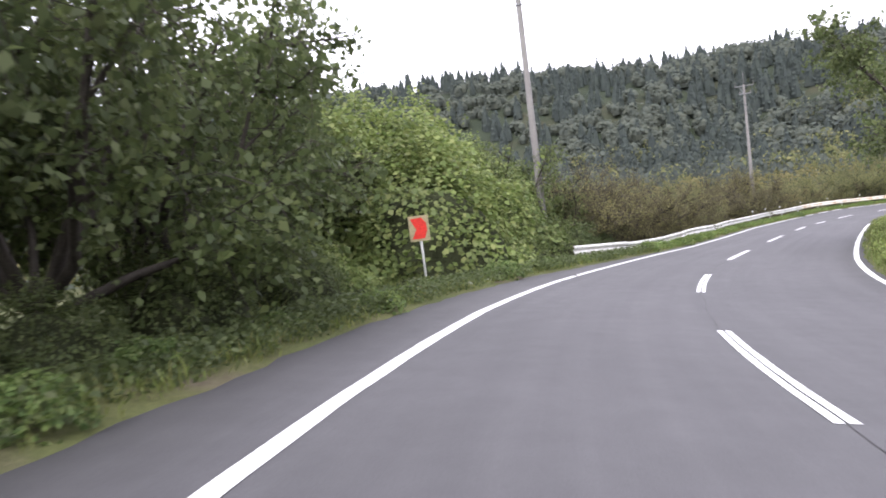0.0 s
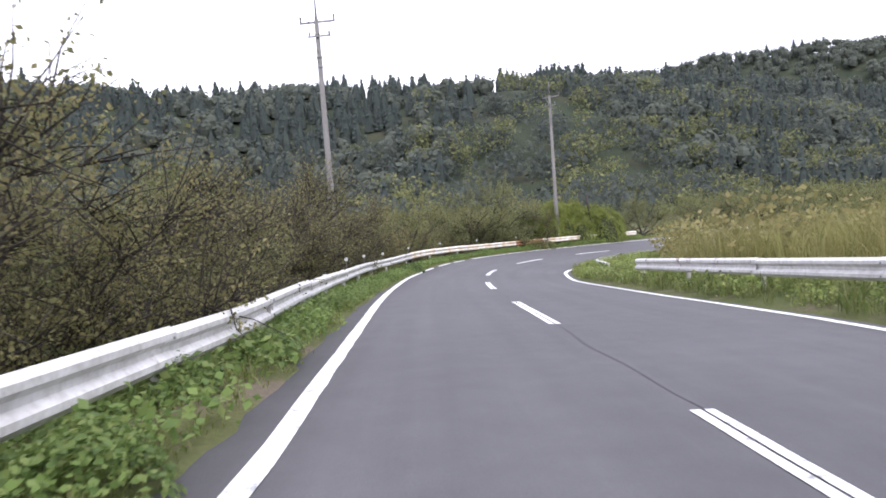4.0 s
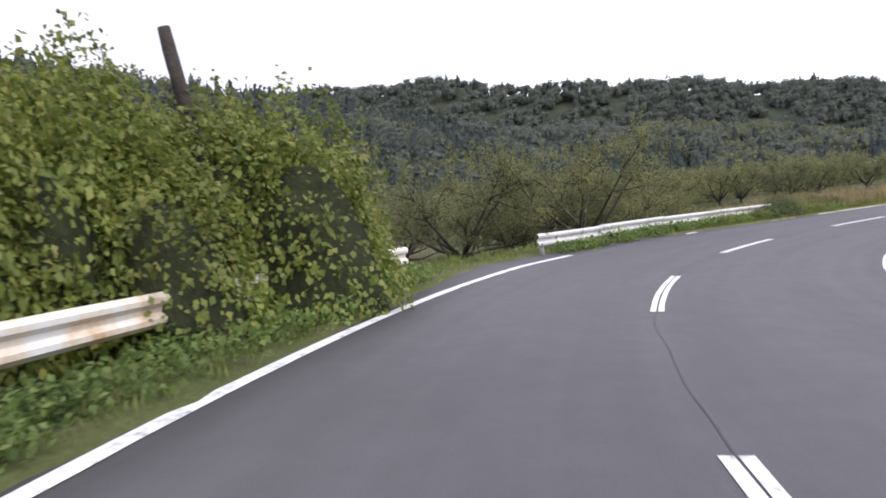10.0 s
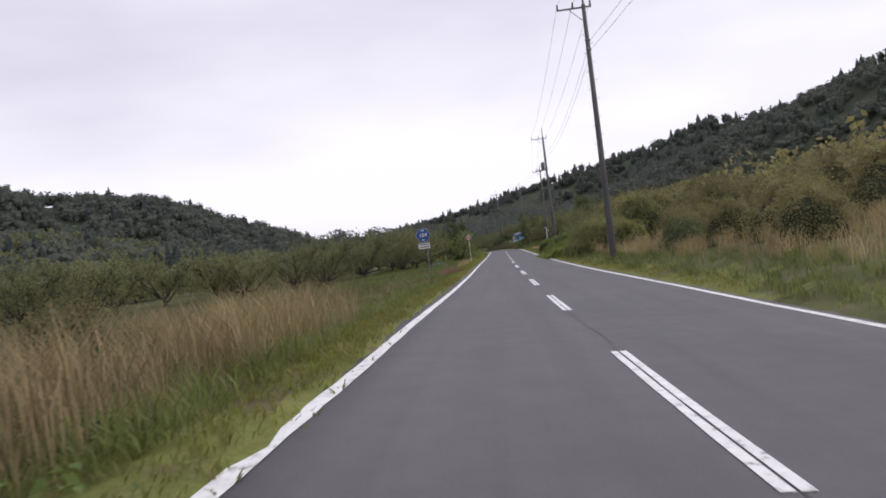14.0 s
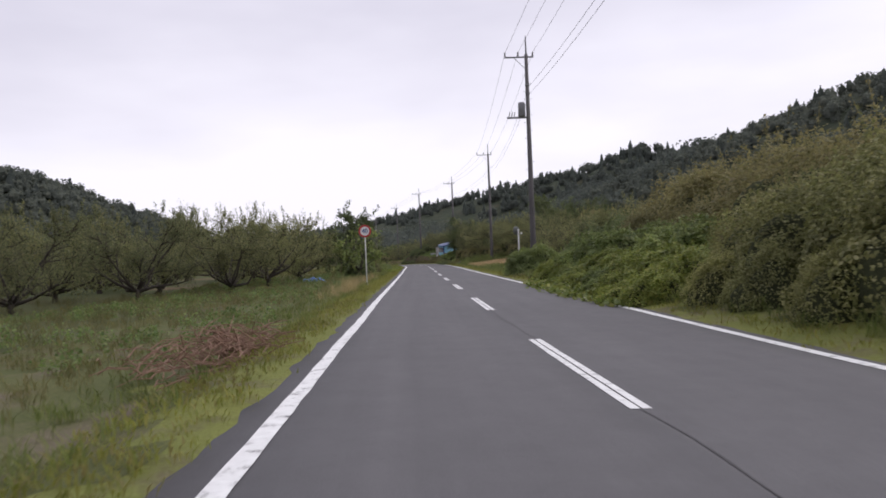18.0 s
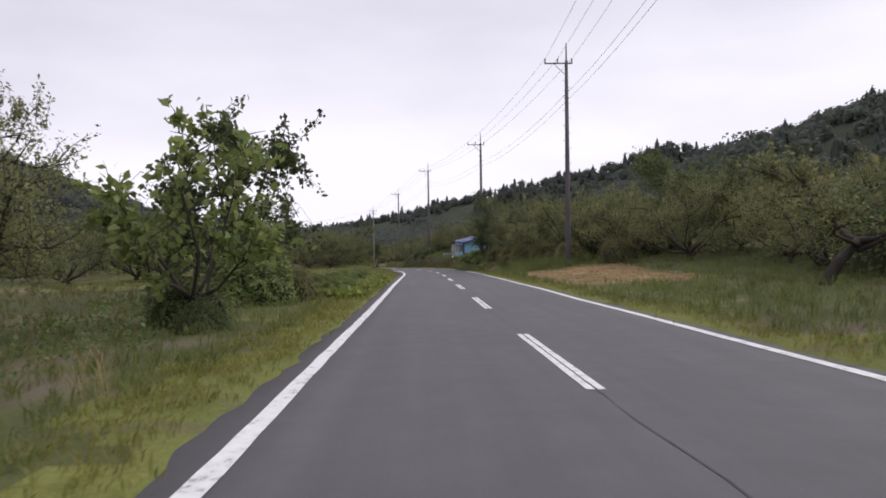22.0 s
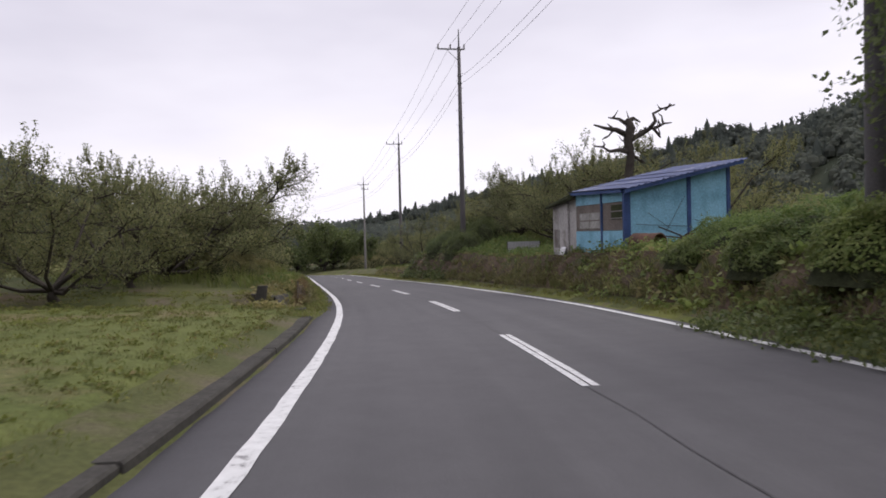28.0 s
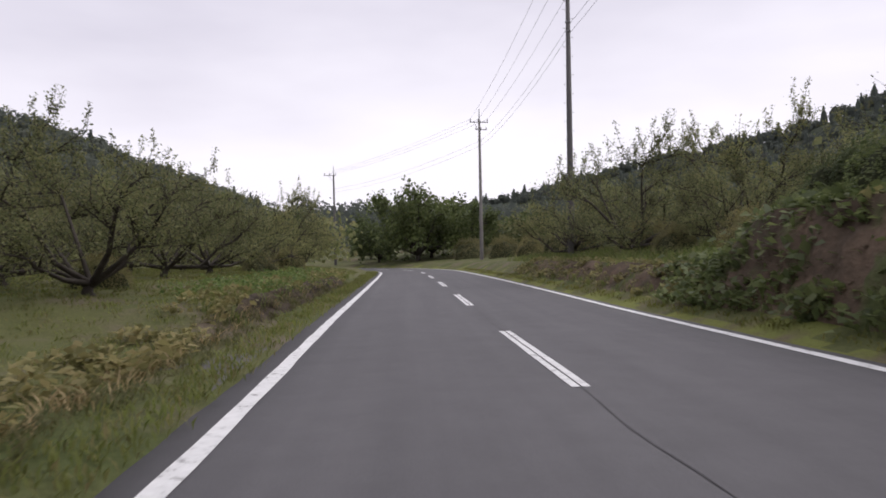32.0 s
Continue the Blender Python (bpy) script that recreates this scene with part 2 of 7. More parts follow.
REED = leaf_material("olive_reed", [(0.15, 0.165, 0.066), (0.19, 0.2, 0.08), (0.225, 0.22, 0.095), (0.26, 0.235, 0.115)], 0.7, 0.5)
WEED = leaf_material("lush_weed_leaf", [(0.092, 0.15, 0.05), (0.13, 0.2, 0.064), (0.17, 0.242, 0.08), (0.21, 0.265, 0.1)], 0.55, 0.48)
DARK_LEAF = leaf_material("dark_broadleaf", [(0.075, 0.102, 0.045), (0.118, 0.155, 0.064), (0.16, 0.195, 0.086)], 0.5, 0.5)
# far woods: haze is put into the leaf colours, lightened, blued and evened out
FOREST = leaf_material("hazed_forest", [(0.108, 0.128, 0.122), (0.122, 0.142, 0.13), (0.138, 0.156, 0.136)], 0.95, 0.5, 0.35)
CONIFER = leaf_material("hazed_conifer", [(0.092, 0.112, 0.112), (0.1, 0.122, 0.118), (0.112, 0.134, 0.124)], 0.95, 0.5, 0.3)
GRASS = leaf_material("verge_grass", [(0.105, 0.145, 0.044), (0.145, 0.188, 0.056), (0.182, 0.218, 0.072), (0.21, 0.212, 0.098)], 0.65, 0.5)
DRY = leaf_material("dry_pampas_grass", [(0.22, 0.18, 0.095), (0.33, 0.265, 0.155), (0.42, 0.335, 0.21), (0.16, 0.165, 0.07)], 0.7, 0.35)
MOSS = leaf_material("yellow_green_turf", [(0.15, 0.175, 0.04), (0.195, 0.215, 0.05), (0.235, 0.235, 0.065), (0.21, 0.185, 0.085)], 0.7, 0.5)
TURF = two_scale("yellow_green_turf_ground", (0.125, 0.142, 0.04), (0.185, 0.195, 0.056), 0.8, 22.0, 0.95, 0.7, third=(0.13, 0.112, 0.07), third_scale=1.1, depth=0.03)
# deep colour painted in as shade inside leaf heaps and behind the broken window
INNER = two_scale("painted_inner_dark", (0.04, 0.046, 0.024), (0.07, 0.078, 0.04), 2.0, 9.0, 0.95, 0.9, depth=0.08)
FIELD_DRY = leaf_material("dull_field_grass", [(0.1, 0.112, 0.046), (0.132, 0.138, 0.058), (0.16, 0.155, 0.07), (0.19, 0.17, 0.09)], 0.75, 0.5)
LAWN_GRASS = leaf_material("short_lawn_grass", [(0.12, 0.15, 0.046), (0.155, 0.185, 0.056), (0.19, 0.212, 0.07), (0.215, 0.188, 0.098)], 0.75, 0.5)
LAWN = two_scale("mown_lawn", (0.1, 0.122, 0.038), (0.15, 0.165, 0.054), 0.5, 12.0, 0.95, 0.9, third=(0.215, 0.16, 0.1), third_scale=0.45, depth=0.05)
STRAW = two_scale("cut_straw", (0.21, 0.135, 0.075), (0.33, 0.215, 0.125), 0.7, 8.0, 0.95, 0.9, third=(0.13, 0.12, 0.05), third_scale=0.5, depth=0.06)

# ---- the road's line: heading, grade and bank every 6 m ----
HEADING = [-3.3, -8.9, -14.5, -19.5, -25.2, -30.8, -34.8, -35.9, -36.6, -36.6, -36.7, -38.4, -40.3, -45.1, -54.8, -63.0, -71.8, -82.3, -90.9, -100.0, -110.4, -118.9, -125.1, -127.3, -129.1, -129.1, -129.2, -129.4, -129.2, -129.2, -129.1, -128.9, -129.5, -129.5, -129.6, -129.8, -129.4, -129.6, -129.5, -129.7, -129.6, -129.6, -129.7, -129.6, -129.6, -129.4, -128.5, -127.4, -126.3, -124.9, -123.1, -120.9, -119.5, -119.5, -119.0, -119.3, -118.8, -119.3, -119.2, -119.1, -118.9, -118.5, -118.3, -118.2, -118.1, -117.9, -117.8, -117.7, -117.6, -117.5, -117.4, -117.3, -117.2, -117.1, -117.0, -116.9]
GRADE = [-0.1155, -0.1124, -0.1091, -0.1034, -0.0968, -0.0920, -0.0858, -0.0814, -0.0786, -0.0822, -0.0891, -0.0918, -0.0840, -0.0711, -0.0649, -0.0652, -0.0638, -0.0571, -0.0523, -0.0541, -0.0519, -0.0475, -0.0441, -0.0419, -0.0418, -0.0440, -0.0447, -0.0430, -0.0395, -0.0367, -0.0345, -0.0323, -0.0315, -0.0324, -0.0340, -0.0348, -0.0340, -0.0336, -0.0327, -0.0321, -0.0310, -0.0315, -0.0338, -0.0354, -0.0349, -0.0344, -0.0343, -0.0343, -0.0345, -0.0352, -0.0366, -0.0377, -0.0380, -0.0386, -0.0395, -0.0412, -0.0401, -0.0392, -0.0393, -0.0400, -0.0406, -0.0410, -0.0414, -0.0417, -0.0420, -0.0422, -0.0423, -0.0424, -0.0425, -0.0426, -0.0426, -0.0427, -0.0427, -0.0427, -0.0427, -0.0427]
BANK = [5.32, 5.32, 6.01, 6.42, 5.30, 3.78, 2.88, 1.67, 1.91, 2.12, 3.04, 3.38, 4.31, 3.76, 4.69, 4.86, 4.33, 4.31, 4.72, 5.58, 4.49, 4.38, 3.98, 3.98, 3.98, 3.61, 2.71, 2.14, 1.88, 1.61, 1.16, 0.80, 0.24, 0.37, 0.07, 0.12, 0.05, -0.27, -0.14, -0.34, 0.06, -0.19, 0.32, 0.06, 0.21, 0.36, 0.28, 0.08, -0.27, -0.51, -0.90, -0.71, -0.56, -0.68, -0.42, -0.30, 0.04, 0.33, 0.24, 0.22, 0.20, 0.20, 0.20, 0.20, 0.20, 0.20, 0.20, 0.20, 0.20, 0.20, 0.20, 0.20, 0.20, 0.20, 0.20, 0.20]
LEFT_LINE = [-3.66, -3.37, -2.84, -3.08, -3.53, -3.39, -2.85, -2.87, -2.77, -2.78, -2.76, -2.84, -2.76, -2.76, -2.88, -2.95, -2.88, -2.84, -2.81, -2.80]
RIGHT_LINE = [3.73, 3.89, 3.59, 3.36, 3.76, 3.65, 3.42, 3.12, 2.78, 2.74, 2.76, 2.84, 2.96, 3.01, 2.98, 2.92, 2.87, 2.83, 2.81, 2.81]

FIRST, STEP = -12.0, 6.0
KNOTS = FIRST + STEP * np.arange(len(HEADING))
HEADING = [h + max(0.0, s - 366.0) * 0.8 for h, s in zip(HEADING, KNOTS)]
FINE = np.arange(-72.0, 439.0, 1.0)
PSI, SLOPE, TILT = (np.interp(FINE, KNOTS, v) for v in (np.radians(HEADING), GRADE, np.radians(BANK)))


def summed(d):
    a = np.concatenate([[0.0], np.cumsum((d[1:] + d[:-1]) / 2)])
    return a - np.interp(0.0, FINE, a)


CX, CY, CZ = summed(-np.sin(PSI)), summed(np.cos(PSI)), summed(SLOPE)
LINE_S = FIRST + 24.0 * np.arange(len(LEFT_LINE))


def left_line(s):
    return np.interp(s, LINE_S, LEFT_LINE)


def right_line(s):
    return np.interp(s, LINE_S, RIGHT_LINE)


def left_edge(s):
    return left_line(s) - np.interp(s, [0, 15, 25, 45, 60, 95, 102, 112, 118, 130, 140, 155, 262, 270, 288, 292, 400], [1.3, 1.1, 0.5, 0.4, 0.15, 0.15, 0.9, 0.5, 0.1, 0.1, 0.3, 0.36, 0.4, 0.66, 0.62, 0.38, 0.35])


def right_edge(s):
    return right_line(s) + 0.3


def at(s, u, h=0.0):
    """Places on the road's sheet: s metres along, u to the right of the centre line, h above it. Arrays of the same length."""
    s, u, h = np.broadcast_arrays(np.asarray(s, float), np.asarray(u, float), np.asarray(h, float))
    p, g, b = np.interp(s, FINE, PSI), np.interp(s, FINE, SLOPE), np.interp(s, FINE, TILT)
    r = np.stack([np.cos(p) * np.cos(b), np.sin(p) * np.cos(b), -np.sin(b)], -1)
    f = np.stack([-np.sin(p), np.cos(p), g], -1)
    c = np.stack([np.interp(s, FINE, CX), np.interp(s, FINE, CY), np.interp(s, FINE, CZ)], -1)
    return c + u[..., None] * r + h[..., None] * np.cross(r, f)


def heading(s):
    return math.degrees(np.interp(s, FINE, PSI))


# ---- the land ----
# heights over the road's edge at these distances beyond it, for stretches of the road
AWAY = [0.0, 0.5, 0.95, 1.5, 4.0, 8.0, 16.0, 40.0]
LAND_S, LAND_LEFT, LAND_RIGHT = [], [], []


def profile(s, left, right):
    """The land's heights to both sides of the road at s."""
    LAND_S.append(s)
    LAND_LEFT.append(left)
    LAND_RIGHT.append(right)


profile(-40, [0, 0.02, 0.05, 0.1, 0.3, 0.6, 0.8, 1], [0, 0.02, 0.1, 0.2, 0.5, 0.8, 1, 1])
profile(20, [0, 0.02, 0.0, -0.1, -0.3, -0.5, -0.6, -1], [0, 0.02, 0.05, 0.1, 0.2, 0.3, 0.3, 0.3])
profile(60, [0, 0.0, -0.1, -0.25, -0.6, -1, -1.2, -1.5], [0, 0, 0.05, 0.05, 0, -0.2, -0.3, -0.3])
profile(100, [0, 0.02, -0.05, -0.2, -0.5, -0.8, -1, -1.2], [0, 0.02, 0.1, 0.2, 0.4, 0.6, 0.8, 0.8])
profile(115, [0, 0, -0.1, -0.2, -0.5, -0.8, -1, -1.2], [0, 0.02, 0.1, 0.25, 0.6, 0.9, 1, 1])
profile(145, [0, 0.03, 0, -0.1, -0.3, -0.4, -0.5, -1], [0, 0.02, 0.15, 0.3, 0.6, 0.9, 1.2, 1.5])
profile(175, [0, -0.05, -0.15, -0.3, -0.4, -0.4, -0.5, -1], [0, 0.02, 0.1, 0.2, 0.5, 0.9, 1.6, 4])
profile(200, [0, -0.02, -0.1, -0.2, -0.3, -0.3, -0.4, -0.8], [0, 0.02, 0.1, 0.2, 0.4, 0.8, 1.6, 5])
profile(235, [0, 0, 0, 0, 0.05, 0.1, 0.1, 0.1], [0, 0.02, 0.05, 0.1, 0.15, 0.3, 1, 4])
profile(262, [0, 0.03, 0.08, 0.1, 0.15, 0.2, 0.3, 0.4], [0, 0.05, 0.15, 0.3, 0.7, 1.3, 2, 4])
profile(268, [0, 0.12, 0.16, 0.2, 0.25, 0.3, 0.4, 0.5], [0, 0.05, 0.2, 0.5, 1, 1.5, 2, 4])
profile(284, [0, 0.14, 0.2, 0.25, 0.3, 0.35, 0.4, 0.5], [0, 0.06, 0.45, 1.1, 1.25, 1.5, 2, 4])
profile(290, [0, 0.1, 0.14, 0.22, 0.3, 0.35, 0.4, 0.5], [0, 0.06, 0.45, 1.12, 1.25, 1.5, 2, 4])
profile(291.2, [0, -0.04, -0.06, 0.38, 0.46, 0.5, 0.5, 0.6], [0, 0.06, 0.45, 1.12, 1.25, 1.5, 2, 4])
profile(294.6, [0, -0.06, -0.15, 0.42, 0.6, 0.8, 0.9, 0.9], [0, 0.06, 0.45, 1.12, 1.25, 1.5, 2, 4])
profile(297, [0, 0.0, 0.5, 0.62, 0.75, 0.9, 1, 1], [0, 0.06, 0.45, 1.12, 1.25, 1.5, 2, 4])
profile(303, [0, -0.03, 0.55, 0.66, 0.8, 1.0, 1.2, 1.2], [0, 0.06, 0.45, 1.15, 1.35, 1.6, 2.2, 4])
profile(309, [0, -0.02, 0.55, 0.64, 0.8, 1.0, 1.2, 1.2], [0, 0.06, 0.5, 1.4, 2, 2.3, 3, 4.5])
profile(316.5, [0, 0.0, 0.5, 0.58, 0.72, 0.9, 1.1, 1.1], [0, 0.06, 0.55, 1.55, 2.4, 2.7, 3, 4.5])
profile(318.5, [0, 0.02, 0.02, 0.05, 0.3, 0.6, 0.9, 1], [0, 0.06, 0.55, 1.6, 2.4, 2.7, 3, 4.5])
profile(324, [0, 0.02, 0.02, 0.05, 0.3, 0.6, 0.9, 1], [0, 0.06, 0.55, 1.65, 2.4, 2.7, 3, 4.5])
profile(326, [0, 0.0, 0.3, 0.45, 0.6, 0.7, 0.8, 1], [0, 0.06, 0.55, 1.65, 2.3, 2.6, 3, 4.5])
profile(329, [0, 0.0, 0.35, 0.45, 0.6, 0.7, 0.8, 1], [0, 0.06, 0.3, 0.75, 0.95, 1.3, 2, 4])
profile(345, [0, 0.03, 0.2, 0.4, 0.6, 0.7, 0.8, 1], [0, 0.1, 0.4, 0.7, 0.9, 1.2, 1.8, 4])
profile(400, [0, 0.03, 0.1, 0.3, 0.5, 0.6, 0.8, 1], [0, 0.1, 0.2, 0.3, 0.5, 0.8, 1.5, 4])
NORTH_RIDGE = [(-160, 256, 29), (0, 265, 31), (64, 257, 29.5), (115, 246, 28), (140, 224, 26.5), (165, 194, 25.5), (212, 183, 25), (260, 172, 22), (308, 150, 17), (335, 120, 12), (346, 62, 7), (352, 20, 0), (358, -20, -12)]
EAST_RIDGE = [(430, 470, 60), (526, 345, 73), (560, 278, 73), (582, 216, 72), (598, 142, 58), (603, 86, 52), (607, 26, 46), (607, -6, 37), (628, -86, 31), (617, -130, 12), (600, -175, -6)]
SOUTH_RIDGE = [(760, -470, -8), (634, -446, 10), (565, -444, 22), (480, -470, 36), (447, -479, 49), (425, -478, 40), (385, -463, 37), (300, -470, 40), (150, -480, 50)]
NEAR_SOUTH_RIDGE = [(60, -250, 50), (150, -265, 46), (224, -283, 36), (300, -310, 22), (370, -335, 6), (420, -350, -8)]
WEST_RIDGE = [(-260, 120, 24), (-150, 40, 26), (-120, -60, 26), (-60, -180, 40), (60, -250, 46)]
RIDGES = [(NORTH_RIDGE, 115.0), (EAST_RIDGE, 150.0), (SOUTH_RIDGE, 170.0), (NEAR_SOUTH_RIDGE, 130.0), (WEST_RIDGE, 90.0)]


def stepped(x):
    x = np.clip(x, 0, 1)
    return x * x * (3 - 2 * x)


def table(rows, s, e):
    """Looks a height up between the rows, for arrays s and e."""
    rows, s = np.array(rows, float), np.clip(s, LAND_S[0], LAND_S[-1])
    k = np.clip(np.searchsorted(LAND_S, s) - 1, 0, len(LAND_S) - 2)
    a = np.array(LAND_S, float)
    w = stepped((s - a[k]) / (a[k + 1] - a[k]))
    cols = np.stack([np.interp(e, AWAY, r) for r in rows])
    i = np.arange(len(s))
    return cols[k, i] * (1 - w) + cols[k + 1, i] * w


def road_place(x, y):
    """Nearest place on the road: s and u, for arrays x and y."""
    s, u = np.empty(len(x)), np.empty(len(x))
    for a in range(0, len(x), 20000):
        b = slice(a, a + 20000)
        d = (x[b, None] - CX[None, ::2]) ** 2 + (y[b, None] - CY[None, ::2]) ** 2
        k = d.argmin(1) * 2
        dx, dy, p = x[b] - CX[k], y[b] - CY[k], PSI[k]
        s[b] = FINE[k] - np.sin(p) * dx + np.cos(p) * dy
        u[b] = np.cos(p) * dx + np.sin(p) * dy
    over = np.maximum(s - FINE[-1], 0) + np.maximum(FINE[0] - s, 0)  # past the ends of the road: far from it
    return s, np.where(over > 0, np.copysign(np.hypot(u, over), u), u)


def ripple(x, y, size, seed):
    return (np.sin(x / size + seed) * np.sin(y / size * 1.31 + seed * 2.3) + 0.5 * np.sin((x + y) / size * 2.17 + seed * 5.1) * np.sin((x - y) / size * 1.73 + seed)) / 1.5


def land(x, y, su=None):
    """The ground's height at arrays x and y; su: their places along and across the road, where known."""
    x, y = np.asarray(x, float), np.asarray(y, float)
    s, u = su or road_place(x, y)
    sc = np.clip(s, FINE[0], FINE[-1])
    le, re = left_edge(sc), right_edge(sc)
    e = np.where(u < 0, le - u, u - re)
    rim = np.where(u < 0, at(sc, le)[:, 2], at(sc, re)[:, 2])
    inside = at(sc, np.clip(u, le, re))[:, 2]
    ee = np.maximum(e, 0)
    near = rim + np.where(u < 0, table(LAND_LEFT, s, ee), table(LAND_RIGHT, s, ee)) + 0.05 * ripple(x, y, 0.9, 1.0) * np.clip(ee, 0, 1)
    w = np.zeros(len(x))
    z = np.zeros(len(x))
    for k in range(0, len(FINE), 12):
        q = 1.0 / ((x - CX[k]) ** 2 + (y - CY[k]) ** 2 + 60.0) ** 1.5
        w += q
        z += q * CZ[k]
    far = z / w + 0.5 * ripple(x, y, 23.0, 2.0)
    for pts, width in RIDGES:
        best = np.full(len(x), 1e9)
        top = np.zeros(len(x))
        for (ax, ay, ah), (bx, by, bh) in zip(pts, pts[1:]):
            dx, dy = bx - ax, by - ay
            q = np.clip(((x - ax) * dx + (y - ay) * dy) / (dx * dx + dy * dy), 0, 1)
            d = np.hypot(x - ax - q * dx, y - ay - q * dy)
            hit = d < best
            best = np.where(hit, d, best)
            top = np.where(hit, ah + q * (bh - ah), top)
        rise = np.maximum(top - far, 0) * (1 - stepped(best / width)) * (1 + 0.05 * ripple(x, y, 19.0, 3.0))
        far = far + rise
    k = stepped((ee - 12.0) / 30.0)
    z = near * (1 - k) + far * k
    return np.where(e < 0, inside - 0.12, z)


def ground_at(s, u):
    """The ground's height at places given along and across the road."""
    s, u = np.broadcast_arrays(np.atleast_1d(np.asarray(s, float)), np.atleast_1d(np.asarray(u, float)))
    p = at(s, u)
    z = land(p[:, 0], p[:, 1])
    own = np.abs(u) < 14
    z[own] = land(p[own, 0], p[own, 1], (s[own], u[own])) if own.any() else z[own]
    return z


def spot(s, u):
    p = at([s], [u])[0]
    return Vector((p[0], p[1], ground_at(s, u)[0]))


# ---- building helpers ----
def mesh_of(name, verts, faces, mats, smooth=False):
    """A mesh of triangles or quads from arrays."""
    verts, faces = np.asarray(verts, np.float32), np.asarray(faces, np.int32)
    m = bpy.data.meshes.new(name)
    m.vertices.add(len(verts))
    m.vertices.foreach_set("co", verts.ravel())
    k = faces.shape[1]
    m.loops.add(faces.size)
    m.loops.foreach_set("vertex_index", faces.ravel())
    m.polygons.add(len(faces))
    m.polygons.foreach_set("loop_start", np.arange(0, faces.size, k, dtype=np.int32))
    for mat in mats if isinstance(mats, (list, tuple)) else [mats]:
        m.materials.append(mat)
    if smooth:
        m.polygons.foreach_set("use_smooth", np.ones(len(faces), bool))
    m.update(calc_edges=True)
    m.validate()
    return m


def sheet(rows):
    """Verts and quads of a grid: rows is an array (n, m, 3)."""
    n, m = rows.shape[:2]
    i = np.arange(n * m).reshape(n, m)
    f = np.stack([i[:-1, :-1], i[:-1, 1:], i[1:, 1:], i[1:, :-1]], -1).reshape(-1, 4)
    return rows.reshape(-1, 3), f


def tube(points, radii, sides=7, cap=True):
    """Verts and quads of a tapered, bending tube."""
    pts = [Vector(p) for p in points]
    rings = []
    side = None
    for i, p in enumerate(pts):
        d = (pts[min(i + 1, len(pts) - 1)] - pts[max(i - 1, 0)]).normalized()
        if side is None:
            side = d.orthogonal().normalized()
        side = (side - d * side.dot(d)).normalized()
        up = d.cross(side)
        rings.append([p + (side * math.cos(a) + up * math.sin(a)) * radii[i] for a in np.arange(sides) * 2 * math.pi / sides])
    v = [tuple(q) for r in rings for q in r]
    f = []
    for i in range(len(rings) - 1):
        for j in range(sides):
            f.append((i * sides + j, i * sides + (j + 1) % sides, (i + 1) * sides + (j + 1) % sides, (i + 1) * sides + j))
    if cap:
        for i, flip in ((0, True), (len(rings) - 1, False)):
            c = len(v)
            v.append(tuple(pts[i]))
            for j in range(sides):
                a, b = i * sides + j, i * sides + (j + 1) % sides
                f.append((b, a, c, c) if flip else (a, b, c, c))
    return v, f


def join(parts):
    """Several (verts, faces) as one."""
    v, f, n = [], [], 0
    for a, b in parts:
        v.extend(a)
        f.extend(tuple(i + n for i in q) for q in b)
        n += len(a)
    return v, f


def solid(name, v, f, mat, smooth=False):
    m = bpy.data.meshes.new(name)
    m.from_pydata([tuple(p) for p in v], [], [tuple(dict.fromkeys(q)) for q in f])
    for k in mat if isinstance(mat, (list, tuple)) else [mat]:
        m.materials.append(k)
    if smooth:
        m.polygons.foreach_set("use_smooth", np.ones(len(m.polygons), bool))
    m.update()
    return m


def box(sx, sy, sz, x=0, y=0, z=0, bevel=0.0):
    """Verts and faces of a box with chamfered upright edges, standing on z."""
    c = min(bevel, sx / 2.01, sy / 2.01)
    a, b = sx / 2, sy / 2
    ring = [(a - c, -b), (a, -b + c), (a, b - c), (a - c, b), (-a + c, b), (-a, b - c), (-a, -b + c), (-a + c, -b)] if c > 0 else [(a, -b), (a, b), (-a, b), (-a, -b)]
    n = len(ring)
    v = [(x + p, y + q, z) for p, q in ring] + [(x + p, y + q, z + sz) for p, q in ring]
    f = [(i, (i + 1) % n, n + (i + 1) % n, n + i) for i in range(n)] + [tuple(range(n - 1, -1, -1)), tuple(range(n, 2 * n))]
    return v, f


def thing(name, place, label, category, group="", turn=0.0):
    """An Empty at a thing's base, which parents its parts."""
    e = new(name)
    e.empty_display_size = 0.2
    e.matrix_world = Matrix.Translation(place) @ Matrix.Rotation(radians(turn), 4, "Z")
    return tagged(e, label, category, group)


def part(name, mesh, parent, label="", place=None):
    o = new(name, mesh)
    o.parent = parent
    if place is not None:
        o.matrix_basis = place
    return tagged(o, label)


def structure(name, mesh, label):
    return tagged(new(name, mesh), label, kind="structure")


# ---- ground, road and markings ----
core_x, core_y = np.arange(-60.0, 330.1, 2.5), np.arange(-170.0, 130.1, 2.5)
wide = np.cumsum(np.geomspace(4, 420, 32))
gx = np.concatenate([-60.0 - wide[::-1], core_x, core_x[-1] + wide])
gy = np.concatenate([-170.0 - wide[::-1], core_y, core_y[-1] + wide])
mx, my = np.meshgrid(gx, gy)
gz = land(mx.ravel(), my.ravel())
gs, gu = road_place(mx.ravel(), my.ravel())
gz = np.where((np.abs(gu) < 9.5) & (gs > -70) & (gs < 436), gz - 0.35, gz)
gz = np.where((np.abs(gu) < 8.0) & (gs > -70) & (gs < 436), np.minimum(gz, np.interp(gs, FINE, CZ) - 0.9), gz)
v, f = sheet(np.stack([mx, my, gz.reshape(mx.shape)], -1))
ground = mesh_of("ground", v, f, [GROUND, WOOD_FLOOR], True)
